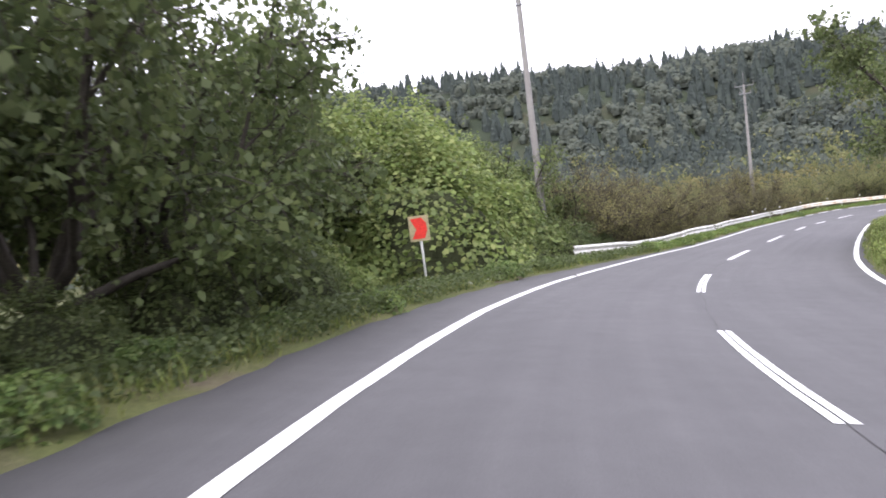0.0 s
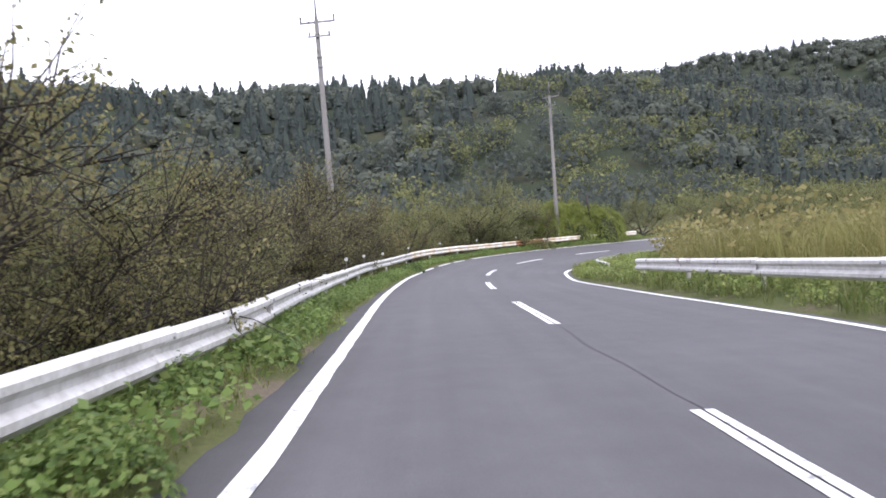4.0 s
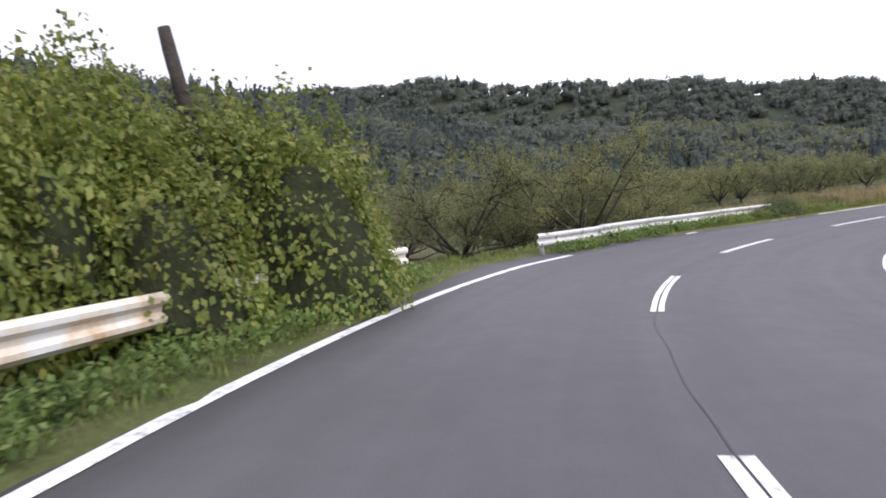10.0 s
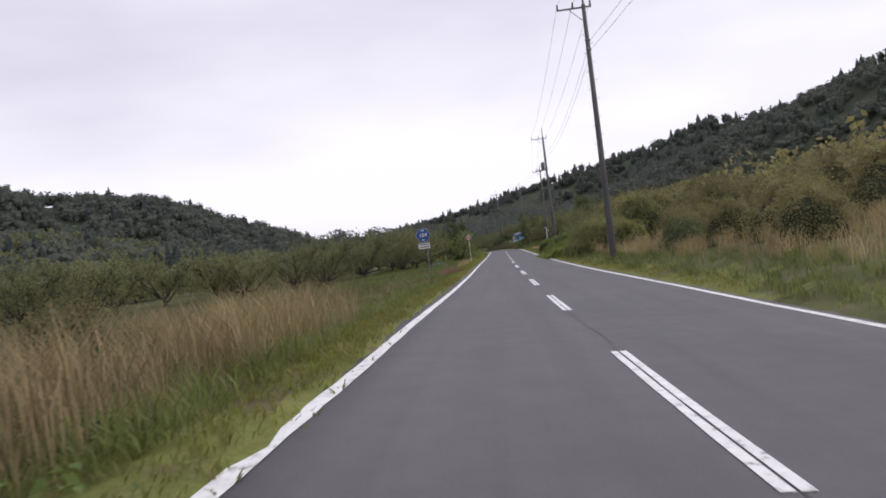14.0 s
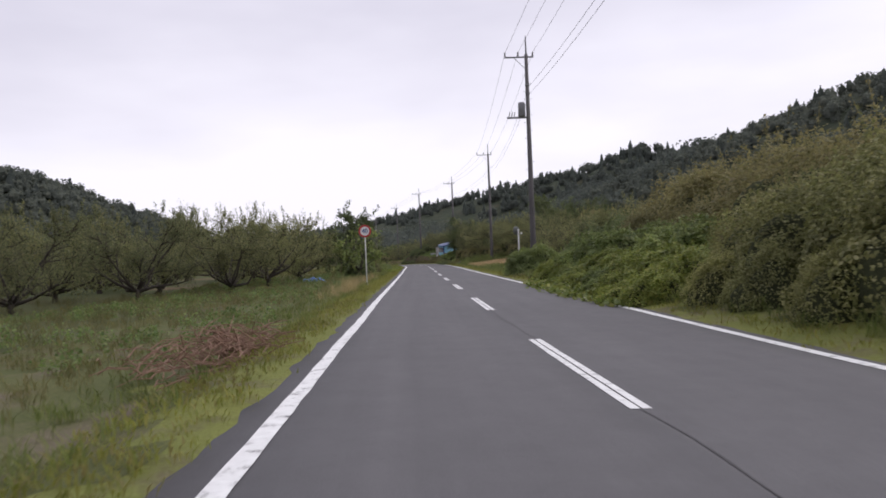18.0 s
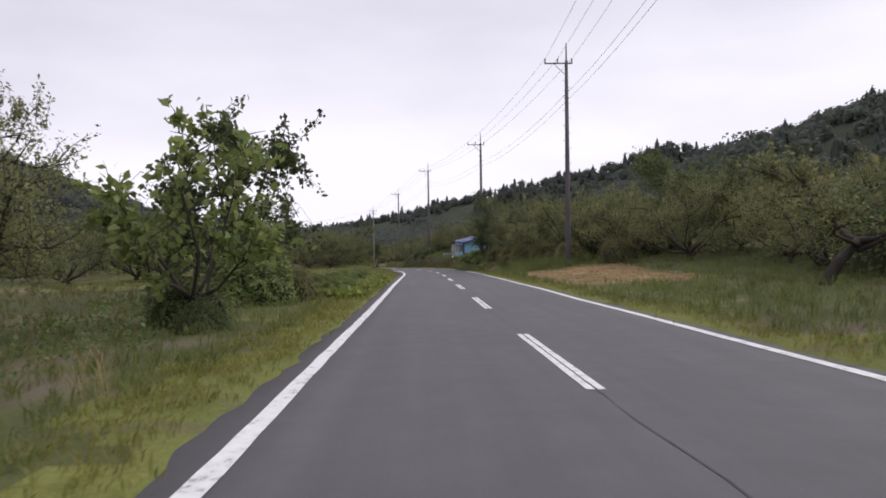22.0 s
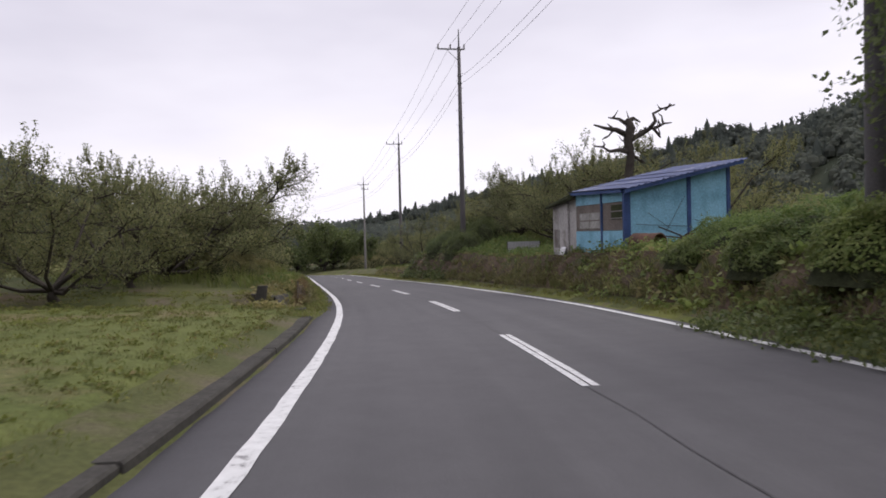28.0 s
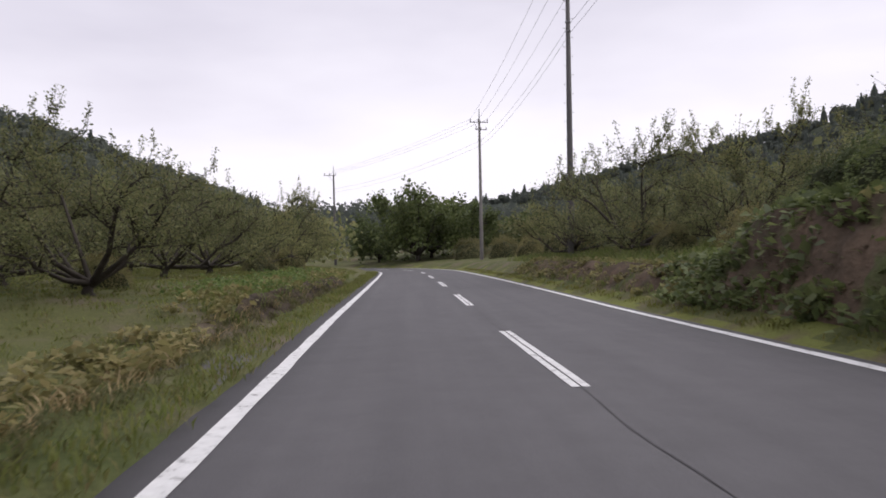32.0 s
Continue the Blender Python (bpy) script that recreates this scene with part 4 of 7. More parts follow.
def mound(name, label, sx, sy, height, mat, leaf=0.16, count=4000, category="shrub", group="", core=True, seed_lumps=7, shoots=14):
    """A lumpy heap of leaves over a core coloured dark for the shade inside, with stray shoots."""
    t = thing(name, (0, 0, 0), label, category, group)
    lx, ly = rnd.uniform(-0.6, 0.6, seed_lumps) * sx, rnd.uniform(-0.6, 0.6, seed_lumps) * sy
    lr, lh = rnd.uniform(0.3, 0.55, seed_lumps) * min(sx, sy), rnd.uniform(0.5, 0.95, seed_lumps) * height
    lh[0], lx[0], ly[0], lr[0] = height, 0, 0, 0.55 * min(sx, sy)
    area = lr * (lr + lh)
    many = count * 4
    k = rnd.choice(seed_lumps, many, p=area / area.sum())
    a, w = rnd.uniform(0, 2 * np.pi, many), rnd.uniform(0, 1, many) ** 0.75
    wob = 1 + 0.16 * np.sin(a * 3 + k) * np.sin(w * 7 + k * 2) + rnd.normal(0, 0.035, many)
    ring = np.sqrt(1 - w ** 2.2)
    c = np.stack([lx[k] + lr[k] * ring * np.cos(a) * wob * 1.3, ly[k] + lr[k] * ring * np.sin(a) * wob * 1.3, w * lh[k] * wob], -1)
    nor = np.stack([ring * np.cos(a), ring * np.sin(a), w + 0.8], -1)
    c[:, 2] = np.maximum(c[:, 2], 0.05)
    # only leaves on the outside of the heap are kept
    depth = np.full(many, 9.0)
    for i in range(seed_lumps):
        d = ((c[:, 0] - lx[i]) ** 2 + (c[:, 1] - ly[i]) ** 2) / (1.3 * lr[i]) ** 2 + (c[:, 2] / lh[i]) ** 2
        depth = np.where(k == i, depth, np.minimum(depth, d))
    out = np.flatnonzero(depth > 0.8)[:count]
    c, nor, count = c[out], nor[out], len(out)
    quads = [facing_leaves(c, nor, leaf)]
    for i in range(shoots):
        j = int(rnd.integers(count))
        p = np.array(c[j])
        d = nor[j] + rnd.normal(size=3) * 0.5 + np.array([0, 0, 0.5])
        q = p + d / np.linalg.norm(d) * height * rnd.uniform(0.1, 0.24)
        w_ = np.array([0.006, 0.004, 0.0])
        quads.append(np.array([[p - w_, p * 0.4 + q * 0.6 - w_ * 0.7, q, p * 0.4 + q * 0.6 + w_ * 0.7]]))
        ww = rnd.uniform(0.2, 1, (9, 1))
        quads.append(leaves(p * (1 - ww) + q * ww + rnd.normal(size=(9, 3)) * 0.03, leaf * 0.8))
    part("foliage", leaf_mesh("foliage", np.concatenate(quads), mat), t)
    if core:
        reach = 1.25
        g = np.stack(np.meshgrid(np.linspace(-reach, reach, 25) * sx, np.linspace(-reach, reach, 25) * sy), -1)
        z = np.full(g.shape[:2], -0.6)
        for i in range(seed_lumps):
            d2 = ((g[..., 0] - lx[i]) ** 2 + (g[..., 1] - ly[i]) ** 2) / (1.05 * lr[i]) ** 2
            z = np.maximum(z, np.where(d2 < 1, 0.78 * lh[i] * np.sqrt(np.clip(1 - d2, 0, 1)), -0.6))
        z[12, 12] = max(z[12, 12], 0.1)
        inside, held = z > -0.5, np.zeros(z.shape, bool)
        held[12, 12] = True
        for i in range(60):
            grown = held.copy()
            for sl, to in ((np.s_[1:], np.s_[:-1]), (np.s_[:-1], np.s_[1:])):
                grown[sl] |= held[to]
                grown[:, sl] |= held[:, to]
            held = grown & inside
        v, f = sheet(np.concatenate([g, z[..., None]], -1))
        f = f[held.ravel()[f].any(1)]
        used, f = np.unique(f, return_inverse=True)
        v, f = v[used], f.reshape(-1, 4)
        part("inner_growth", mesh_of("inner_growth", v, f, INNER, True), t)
    return t


def grass_patch(count, height, width, lean=0.5, radius=0.2, plume=False):
    """Blades, one folded quad each, rooted on z = 0 in a disc: an array (n, 4, 3)."""
    r, a = radius * np.sqrt(rnd.uniform(0, 1, count)), rnd.uniform(0, 2 * np.pi, count)
    root = np.stack([r * np.cos(a), r * np.sin(a), np.zeros(count)], -1)
    b = rnd.uniform(0, 2 * np.pi, count)
    h = height * rnd.uniform(0.45, 1.15, count)
    out = np.stack([np.cos(b) * lean * h, np.sin(b) * lean * h, np.zeros(count)], -1)
    side = np.stack([-np.sin(b), np.cos(b), np.zeros(count)], -1) * width
    z = np.zeros((count, 3))
    z[:, 2] = h
    mid = root + out * 0.25 + z * 0.6
    return np.stack([root - side * 0.4, mid - side * 0.5, root + out + z * (0.95 if not plume else 1.0), mid + side * 0.5], 1)


def scatter(quads_list, s, u, scale, turn, sink=0.02):
    """Copies of small plants laid on the ground at places along the road, as one array of quads."""
    p = at(s, u)
    z = ground_at(s, u)
    out = []
    pick = rnd.integers(0, len(quads_list), len(s))
    for i, q in enumerate(quads_list):
        m = pick == i
        if not m.any():
            continue
        c, n = np.cos(turn[m]), np.sin(turn[m])
        sc = scale[m][:, None, None]
        x, y = q[None, :, :, 0].reshape(1, -1, 4), q[None, :, :, 1].reshape(1, -1, 4)
        zz = q[None, :, :, 2].reshape(1, -1, 4)
        X = (x * c[:, None, None] - y * n[:, None, None]) * sc + p[m, 0][:, None, None]
        Y = (x * n[:, None, None] + y * c[:, None, None]) * sc + p[m, 1][:, None, None]
        Z = zz * sc + z[m][:, None, None] - sink
        out.append(np.stack([X, Y, Z], -1).reshape(-1, 4, 3))
    return np.concatenate(out)


def stuff(name, quads, mat, label, category):
    mid = quads.reshape(-1, 3).mean(0)
    o = new(name, leaf_mesh(name, quads - mid, mat))
    o.location = mid
    return tagged(o, label, category, kind="stuff")


def weeds(name, s0, s1, e0, e1, side, per_m2, plants, mat, label, size=(0.7, 1.3), thin=None, category="grass", sink=-0.03):
    """Grass or weeds along a stretch of verge, from e0 to e1 metres beyond the asphalt."""
    n = int((s1 - s0) * (e1 - e0) * per_m2)
    s = rnd.uniform(s0, s1, n)
    e = rnd.uniform(e0, e1, n)
    if thin:
        keep = thin(s, e)
        s, e = s[keep], e[keep]
    u = left_edge(s) - e if side < 0 else right_edge(s) + e
    return stuff(name, scatter(plants, s, u, rnd.uniform(*size, len(s)), rnd.uniform(0, 6.28, len(s)), sink), mat, label, category)


# -- the far woods on the hills --
def far_lump(cx, cy, cz, radius, height, point, sides=6):
    """A closed rough lump of crown under the leaves, as quads."""
    rings = [(0.0, 0.75), (0.4, 1.0 if not point else 0.62), (0.75, 0.72 if not point else 0.36), (1.0, 0.02)]
    ang = np.linspace(0, 2 * np.pi, sides + 1) + rnd.uniform(0, 6)
    wob = rnd.uniform(0.85, 1.12, (4, sides + 1))
    wob[:, -1] = wob[:, 0]
    p = np.stack([np.stack([cx + radius * q * wob[i] * np.cos(ang), cy + radius * q * wob[i] * np.sin(ang), np.full(sides + 1, cz + h * height)], -1) for i, (h, q) in enumerate(rings)])
    return np.stack([p[:-1, :-1], p[:-1, 1:], p[1:, 1:], p[1:, :-1]], 2).reshape(-1, 4, 3)


def far_tree(height, radius, count, leaf, conifer):
    if conifer:
        z, a = rnd.uniform(0, 1, count), rnd.uniform(0, 2 * np.pi, count)
        r = radius * (1 - z) ** 0.85 * rnd.uniform(0.75, 1.1, count)
        c = np.stack([r * np.cos(a), r * np.sin(a), 0.12 * height + z * 0.9 * height], -1)
        return np.concatenate([far_lump(0, 0, 0.05 * height, radius * 0.95, 0.92 * height, True), facing_leaves(c, np.stack([np.cos(a), np.sin(a), np.full(count, 1.0)], -1), leaf, 0.35, 0.15)])
    k = rnd.integers(0, 4, count)
    cx, cy, cz = rnd.normal(size=4) * radius * 0.38, rnd.normal(size=4) * radius * 0.38, rnd.uniform(0.25, 0.58, 4) * height
    d = rnd.normal(size=(count, 3))
    d[:, 2] = np.abs(d[:, 2]) * 0.9
    d /= np.linalg.norm(d, axis=1, keepdims=True)
    lumps = [far_lump(cx[i], cy[i], cz[i] - 0.6 * radius, radius * 0.46, radius * 0.98, False) for i in range(3)]
    return np.concatenate(lumps + [facing_leaves(np.stack([cx[k], cy[k], cz[k]], -1) + d * radius * 0.55, d + np.array([0, 0, 0.6]), leaf, 0.35, 0.15)])


def wood(name, ridge, reach, spacing, conifer_share, label, hmul=1.0, far_share=1.0):
    """Trees over a hill: broad-leaved crowns and conifers, joined as one mesh a kind."""
    pts, _ = RIDGES[ridge]
    xs, ys = [], []
    for (ax, ay, ah), (bx, by, bh) in zip(pts, pts[1:]):
        n = int(math.hypot(bx - ax, by - ay) * 2 * reach / spacing ** 2)
        q, o = rnd.uniform(0, 1, n), rnd.uniform(-0.35, 1, n) * reach
        nx, ny = (by - ay), -(bx - ax)
        k = math.hypot(nx, ny)
        sgn = 1.0
        mx_, my_ = 130 - (ax + bx) / 2, 0 - (ay + by) / 2
        if nx * mx_ + ny * my_ < 0:
            sgn = -1.0
        xs.append(ax + q * (bx - ax) + sgn * nx / k * o)
        ys.append(ay + q * (by - ay) + sgn * ny / k * o)
    x, y = np.concatenate(xs), np.concatenate(ys)
    s, u = road_place(x, y)
    keep = np.abs(u) > 42
    x, y = x[keep], y[keep]
    z = land(x, y)
    share = conifer_share * (0.25 + 1.9 * stepped(0.5 + 0.9 * ripple(x, y, 13.0, 6.0)))
    stand = rnd.uniform(0, 1, len(x)) < np.where(x > 290, share * far_share, share)
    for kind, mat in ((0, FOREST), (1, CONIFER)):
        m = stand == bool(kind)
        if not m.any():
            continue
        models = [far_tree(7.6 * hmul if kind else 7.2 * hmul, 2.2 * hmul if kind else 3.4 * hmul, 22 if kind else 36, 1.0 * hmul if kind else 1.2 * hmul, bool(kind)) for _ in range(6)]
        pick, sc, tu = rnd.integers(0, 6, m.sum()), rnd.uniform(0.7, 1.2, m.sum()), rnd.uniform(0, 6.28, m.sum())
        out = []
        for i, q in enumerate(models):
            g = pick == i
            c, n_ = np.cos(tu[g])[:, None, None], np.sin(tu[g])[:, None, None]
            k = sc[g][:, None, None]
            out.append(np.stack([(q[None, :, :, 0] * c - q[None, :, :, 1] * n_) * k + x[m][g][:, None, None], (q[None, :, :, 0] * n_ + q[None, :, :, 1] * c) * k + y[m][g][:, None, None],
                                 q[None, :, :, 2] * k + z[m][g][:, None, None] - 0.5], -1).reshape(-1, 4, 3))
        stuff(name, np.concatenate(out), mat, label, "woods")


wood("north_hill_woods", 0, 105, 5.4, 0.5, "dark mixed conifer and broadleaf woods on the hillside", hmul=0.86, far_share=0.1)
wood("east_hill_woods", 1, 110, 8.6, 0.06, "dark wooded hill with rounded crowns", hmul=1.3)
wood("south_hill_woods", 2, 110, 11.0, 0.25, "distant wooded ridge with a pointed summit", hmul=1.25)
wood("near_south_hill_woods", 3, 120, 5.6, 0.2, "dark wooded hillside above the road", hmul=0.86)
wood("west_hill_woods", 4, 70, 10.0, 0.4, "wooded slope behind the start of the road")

# ---- plants along the road ----
pool = {}


def put(maker, s, u, scale=1.0, turn=None, sink=0.05, tall=1.0):
    """Places a plant: the first of its kind is the model itself, the others are copies."""
    p = spot(s, u) - Vector((0, 0, sink))
    turn = rnd.uniform(0, 6.28) if turn is None else radians(turn)
    ob, s0, t0 = pool.get(maker, (None, 1, 1))
    m = Matrix.Translation(p) @ Matrix.Rotation(turn, 4, "Z")
    if ob is None:
        ob = maker()
        pool[maker] = (ob, scale, tall)
        ob.matrix_basis = m @ Matrix.Diagonal((scale, scale, scale * tall, 1))
        return ob
    k = scale / s0
    return copy_thing(ob, m @ Matrix.Diagonal((k, k, k * tall / t0, 1)))


def models(n, build):
    return [(lambda k=k: build(k)) for k in range(n)]


OLIVE = models(5, lambda k: tree("orchard_tree", "gnarled orchard tree with dark limbs and dull olive leaves", 3.8 + 0.15 * k, 3.1, ORCHARD, 0.08, 15500, 10 + k % 2, 0.14, (k - 2) * 0.12, 520, "orchard trees", 0.12, 0.85, 0.6, 0.15, 0.1, 44, 0.25))
FAR_OLIVE = models(3, lambda k: tree("orchard_tree", "low round orchard tree in a far row", 3.8 + 0.2 * k, 3.0, ORCHARD, 0.13, 4200, 9, 0.14, (k - 1) * 0.12, 260, "orchard trees", 0.12, 0.9, 0.5, 0.15, 0.12))
BROWN = models(3, lambda k: tree("thicket_tree", "low twiggy tree with brownish thin leaves behind the guardrail", 3.6 + 0.3 * k, 2.5, SCRUB, 0.052, 9500, 10, 0.06, (k - 1) * 0.2, 560, "thicket trees", 0.08, 1.0, 0.6, 0.1, 0.06))
TALL = models(3, lambda k: tree("roadside_tree", "tall dark leafy tree hung with vines", 8.4 + 0.5 * k, 3.6, DARK_LEAF, 0.15, 10500, 11, 0.17, 0.06, 480, "tall roadside trees", 0.12, 1.25, 0.2, 0.6, 0.14))
ROUND = models(2, lambda k: tree("round_tree", "dense round dark green tree where the road bends away", 7.6 + 0.8 * k, 3.6, DARK_LEAF, 0.3, 7500, 13, 0.2, 0.0, 420, "round trees", 0.08, 1.5, 0.3, 0.4, 0.25))
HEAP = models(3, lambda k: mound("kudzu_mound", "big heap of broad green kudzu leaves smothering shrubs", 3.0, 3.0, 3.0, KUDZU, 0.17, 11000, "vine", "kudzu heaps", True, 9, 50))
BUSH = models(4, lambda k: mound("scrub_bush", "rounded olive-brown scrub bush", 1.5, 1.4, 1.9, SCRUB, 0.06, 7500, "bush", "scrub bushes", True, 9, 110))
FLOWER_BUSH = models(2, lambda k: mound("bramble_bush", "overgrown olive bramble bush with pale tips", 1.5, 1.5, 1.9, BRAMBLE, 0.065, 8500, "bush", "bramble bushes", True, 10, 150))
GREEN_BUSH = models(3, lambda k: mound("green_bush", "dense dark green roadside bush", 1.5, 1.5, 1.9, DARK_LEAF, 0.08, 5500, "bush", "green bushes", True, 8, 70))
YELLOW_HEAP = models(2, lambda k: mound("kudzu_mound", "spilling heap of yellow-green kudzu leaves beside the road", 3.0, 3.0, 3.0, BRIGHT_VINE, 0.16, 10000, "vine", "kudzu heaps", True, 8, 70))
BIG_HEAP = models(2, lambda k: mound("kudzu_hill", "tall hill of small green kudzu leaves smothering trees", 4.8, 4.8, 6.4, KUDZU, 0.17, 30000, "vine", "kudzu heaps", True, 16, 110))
WEED_HEAP = models(2, lambda k: mound("weed_clump", "low clump of broad-leaved green weeds on the verge", 0.7, 0.6, 0.55, WEED, 0.07, 800, "weeds", "weed clumps", False, 6, 20))

# the dark trees and kudzu before the first guardrail
for s, u, k in ((-16, -9.5, 1.0), (-10, -8.8, 0.95), (-5, -9.0, 1.0), (-1, -8.2, 0.9), (2.5, -8.0, 0.85), (5.2, -8.2, 0.9), (3, -11.5, 1.05), (7.5, -11.0, 1.15), (11.5, -12.0, 1.1), (15, -17, 1.0), (-3, -14, 1.2), (4, -16, 1.2), (20, -18, 0.9)):
    put(TALL[int(rnd.integers(3))], s, u, k)
for s, u, k, t in ((14.6, -10.4, 0.9, 1.05), (19.5, -9.4, 0.65, 0.95), (10.4, -9.2, 0.6, 1.0), (24.5, -9.6, 0.7, 1.2), (27.5, -10.0, 1.0, 1.3), (17.0, -8.7, 0.62, 1.1), (20.6, -8.9, 0.65, 1.1)):
    put(HEAP[int(rnd.integers(3))], s, u, k, tall=t)
# dark-leaved bushes added so their colour gives the shade under the canopies
for s, u, k in ((-4.0, -7.4, 0.7), (-1.0, -7.6, 0.8), (1.6, -7.2, 0.6), (4.0, -7.6, 0.8), (6.6, -7.4, 0.65), (8.4, -7.8, 0.75), (19.6, -7.4, 0.7), (21.6, -7.2, 0.8), (23.4, -7.0, 0.85), (25.4, -6.9, 0.9), (27.4, -6.9, 0.9), (22.8, -8.6, 1.2), (25.2, -8.4, 1.2)):
    put(GREEN_BUSH[int(rnd.integers(3))], s, u, k)
put(BIG_HEAP[0], 17.4, -11.6, 1.02, tall=1.02)
put(BIG_HEAP[1], 23.0, -12.4, 0.95, tall=1.0)
put(TALL[2], 24.5, -9.6, 0.75)
put(TALL[0], 27.5, -11.5, 0.7)
for s, u, k in ((29, -9.5, 0.55), (32, -10.5, 0.6), (30, -13, 0.7), (34, -8.5, 0.42)):
    put(TALL[int(rnd.integers(3))], s, u, k)
# the tree that overhangs the inner side


def overhang():
    return tree("overhanging_tree", "broad dark tree reaching over the inner side of the bend", 10.0, 6.3, DARK_LEAF, 0.17, 16000, 11, 0.22, -0.1, 560, "", 0.3, 1.3, 0.3, 0.6, 0.12)


put(overhang, 27.2, 7.6, 0.88)
put(TALL[1], 22.0, 13.5, 0.9)
put(TALL[2], 33.0, 15.0, 0.75)
for s, u, k in ((10, 8, 1.0), (14, 7.4, 0.9), (18, 8.5, 1.1), (5, 9, 1.2), (0, 8, 1.1), (24, 7.2, 0.7)):
    put(GREEN_BUSH[int(rnd.integers(3))], s, u, k)

# tall thin growth close behind the rail
for s, u, k in ((55.0, -7.2, 1.2), (58.0, -7.0, 1.3), (61.5, -7.8, 1.2), (67.5, -7.2, 1.15), (71.0, -7.8, 1.1)):
    put(BROWN[int(rnd.integers(3))], s, u, k)
for s, u, k in ((84.2, -8.2, 1.3), (86.0, -8.0, 1.4), (88.6, -9.6, 0.95)):
    put(OLIVE[int(rnd.integers(5))], s, u, k)
for s, u, k in ((59.5, -9.0, 1.3), (57.2, -8.0, 1.2), (62.0, -8.4, 1.25)):
    put(BROWN[0], s, u, k)
for s, u, k in ((31.5, -7.8, 1.05), (34.5, -7.6, 1.05), (37.5, -7.0, 1.1), (40.5, -6.6, 1.0), (28.5, -7.6, 1.2), (44, -6.8, 0.95), (47.5, -6.9, 1.0)):
    put(BROWN[int(rnd.integers(3))], s, u, k)
for s, u, k, t in ((29.5, -6.9, 1.2, 1.5), (31.5, -6.5, 1.2, 1.45), (33.5, -6.3, 1.15, 1.35), (35.5, -6.2, 1.1, 1.3), (37.5, -6.0, 1.05, 1.25), (39.8, -6.0, 1.0, 1.2), (42.2, -6.0, 0.95, 1.15), (44.8, -6.2, 0.95, 1.1), (47.5, -6.3, 0.9, 1.1), (50.5, -6.5, 0.9, 1.05), (53.5, -6.7, 0.9, 1.0), (32.5, -8.4, 1.4, 1.6), (36.0, -8.4, 1.3, 1.5)):
    put(BROWN[int(rnd.integers(3))], s, u - 0.5, k * 0.62, tall=t * 0.9)
# the orchard outside the bend
for u0, step, lo, hi, which in ((-8.2, 4.2, 36, 92, BROWN), (-11.5, 4.6, 34, 96, OLIVE), (-16.0, 5.0, 32, 98, FAR_OLIVE), (-21.0, 5.4, 34, 96, BROWN), (-27.0, 6.0, 40, 92, FAR_OLIVE)):
    for s in np.arange(lo, hi, step):
        put(which[int(rnd.integers(len(which)))], s + rnd.uniform(-1, 1), u0 + rnd.uniform(-0.9, 0.9), rnd.uniform(0.62, 0.9))
for s, u, k in ((86.0, -8.6, 0.98), (82.0, -9.5, 1.0), (89.5, -8.4, 0.9), (78.5, -8.8, 0.95), (43.0, -7.6, 0.8), (49.0, -8.0, 0.85), (72, -8.6, 0.9), (40, -9, 0.9)):
    put(OLIVE[int(rnd.integers(5))], s, u, k)
# the vine hedge with its leaning post, at the rail's end
VINE = models(2, lambda k: mound("vine_hedge", "hedge-like heap of yellow-green climbing vine over the guardrail", 2.0, 2.0, 2.6, BRIGHT_VINE, 0.09, 9500, "vine", "vine hedge", True, 8, 40))
for s, u, k, t in ((92.8, -6.7, 0.9, 1.4), (91.4, -6.7, 0.8, 1.45), (94.2, -6.1, 0.8, 1.4), (92.4, -7.6, 1.0, 1.5), (89.0, -7.4, 0.9, 1.3), (95.6, -5.6, 0.9, 1.45), (90.6, -7.2, 0.9, 1.3), (94.4, -7.9, 1.05, 1.4), (96.6, -6.4, 0.8, 1.45), (91.3, -5.85, 0.48, 2.5), (90.3, -6.1, 0.5, 2.0), (92.4, -6.6, 0.75, 2.0), (94.4, -6.5, 0.8, 1.95), (96.0, -5.6, 0.6, 2.1), (97.4, -5.3, 0.6, 1.8)):
    put(VINE[int(rnd.integers(2))], s, u, k, tall=t)
# orchard beyond the vine
for s, u, k in ((111.7, -12.3, 1.12), (114.8, -11.5, 1.15), (107.5, -16.5, 1.15), (103.0, -17.0, 0.9), (99.0, -14.0, 0.75), (113.5, -18.5, 1.0), (118.0, -15.0, 0.95), (121.5, -17.0, 0.9), (116.0, -22.0, 1.0), (109, -24, 1.0), (101, -23, 1.0), (124.0, -21.0, 0.95), (95, -19, 0.8),
                (118.0, -8.8, 0.72), (121.0, -9.4, 0.72), (113.8, -7.9, 1.05), (116.0, -9.8, 0.8), (124.0, -13, 0.9), (104.5, -28, 1.0), (128, -18, 0.8), (131, -24, 0.8)):
    put(OLIVE[int(rnd.integers(5))], s, u, k)

put(BROWN[1], 89.6, -5.9, 0.62, tall=1.6)
put(BUSH[1], 87.4, -4.3, 0.5, tall=0.85)
put(BUSH[2], 88.6, -4.4, 0.42, tall=0.85)
for s, u, k in ((127.5, -4.9, 0.5), (129.8, -5.6, 0.5), (125.4, -5.8, 0.7), (131.5, -7.6, 0.7), (136.5, -8.2, 0.8), (126.0, -6.0, 0.7)):
    put(BUSH[int(rnd.integers(4))], s, u, k)
for s, u, k in ((119.8, -3.95, 0.3), (120.8, -4.05, 0.4), (121.7, -4.2, 0.5), (122.6, -4.2, 0.5), (122.3, -4.9, 0.42), (123.6, -4.5, 0.42), (124.8, -4.7, 0.5), (126.2, -4.6, 0.5), (128.0, -4.7, 0.45)):
    put(GREEN_BUSH[int(rnd.integers(3))], s, u, k)
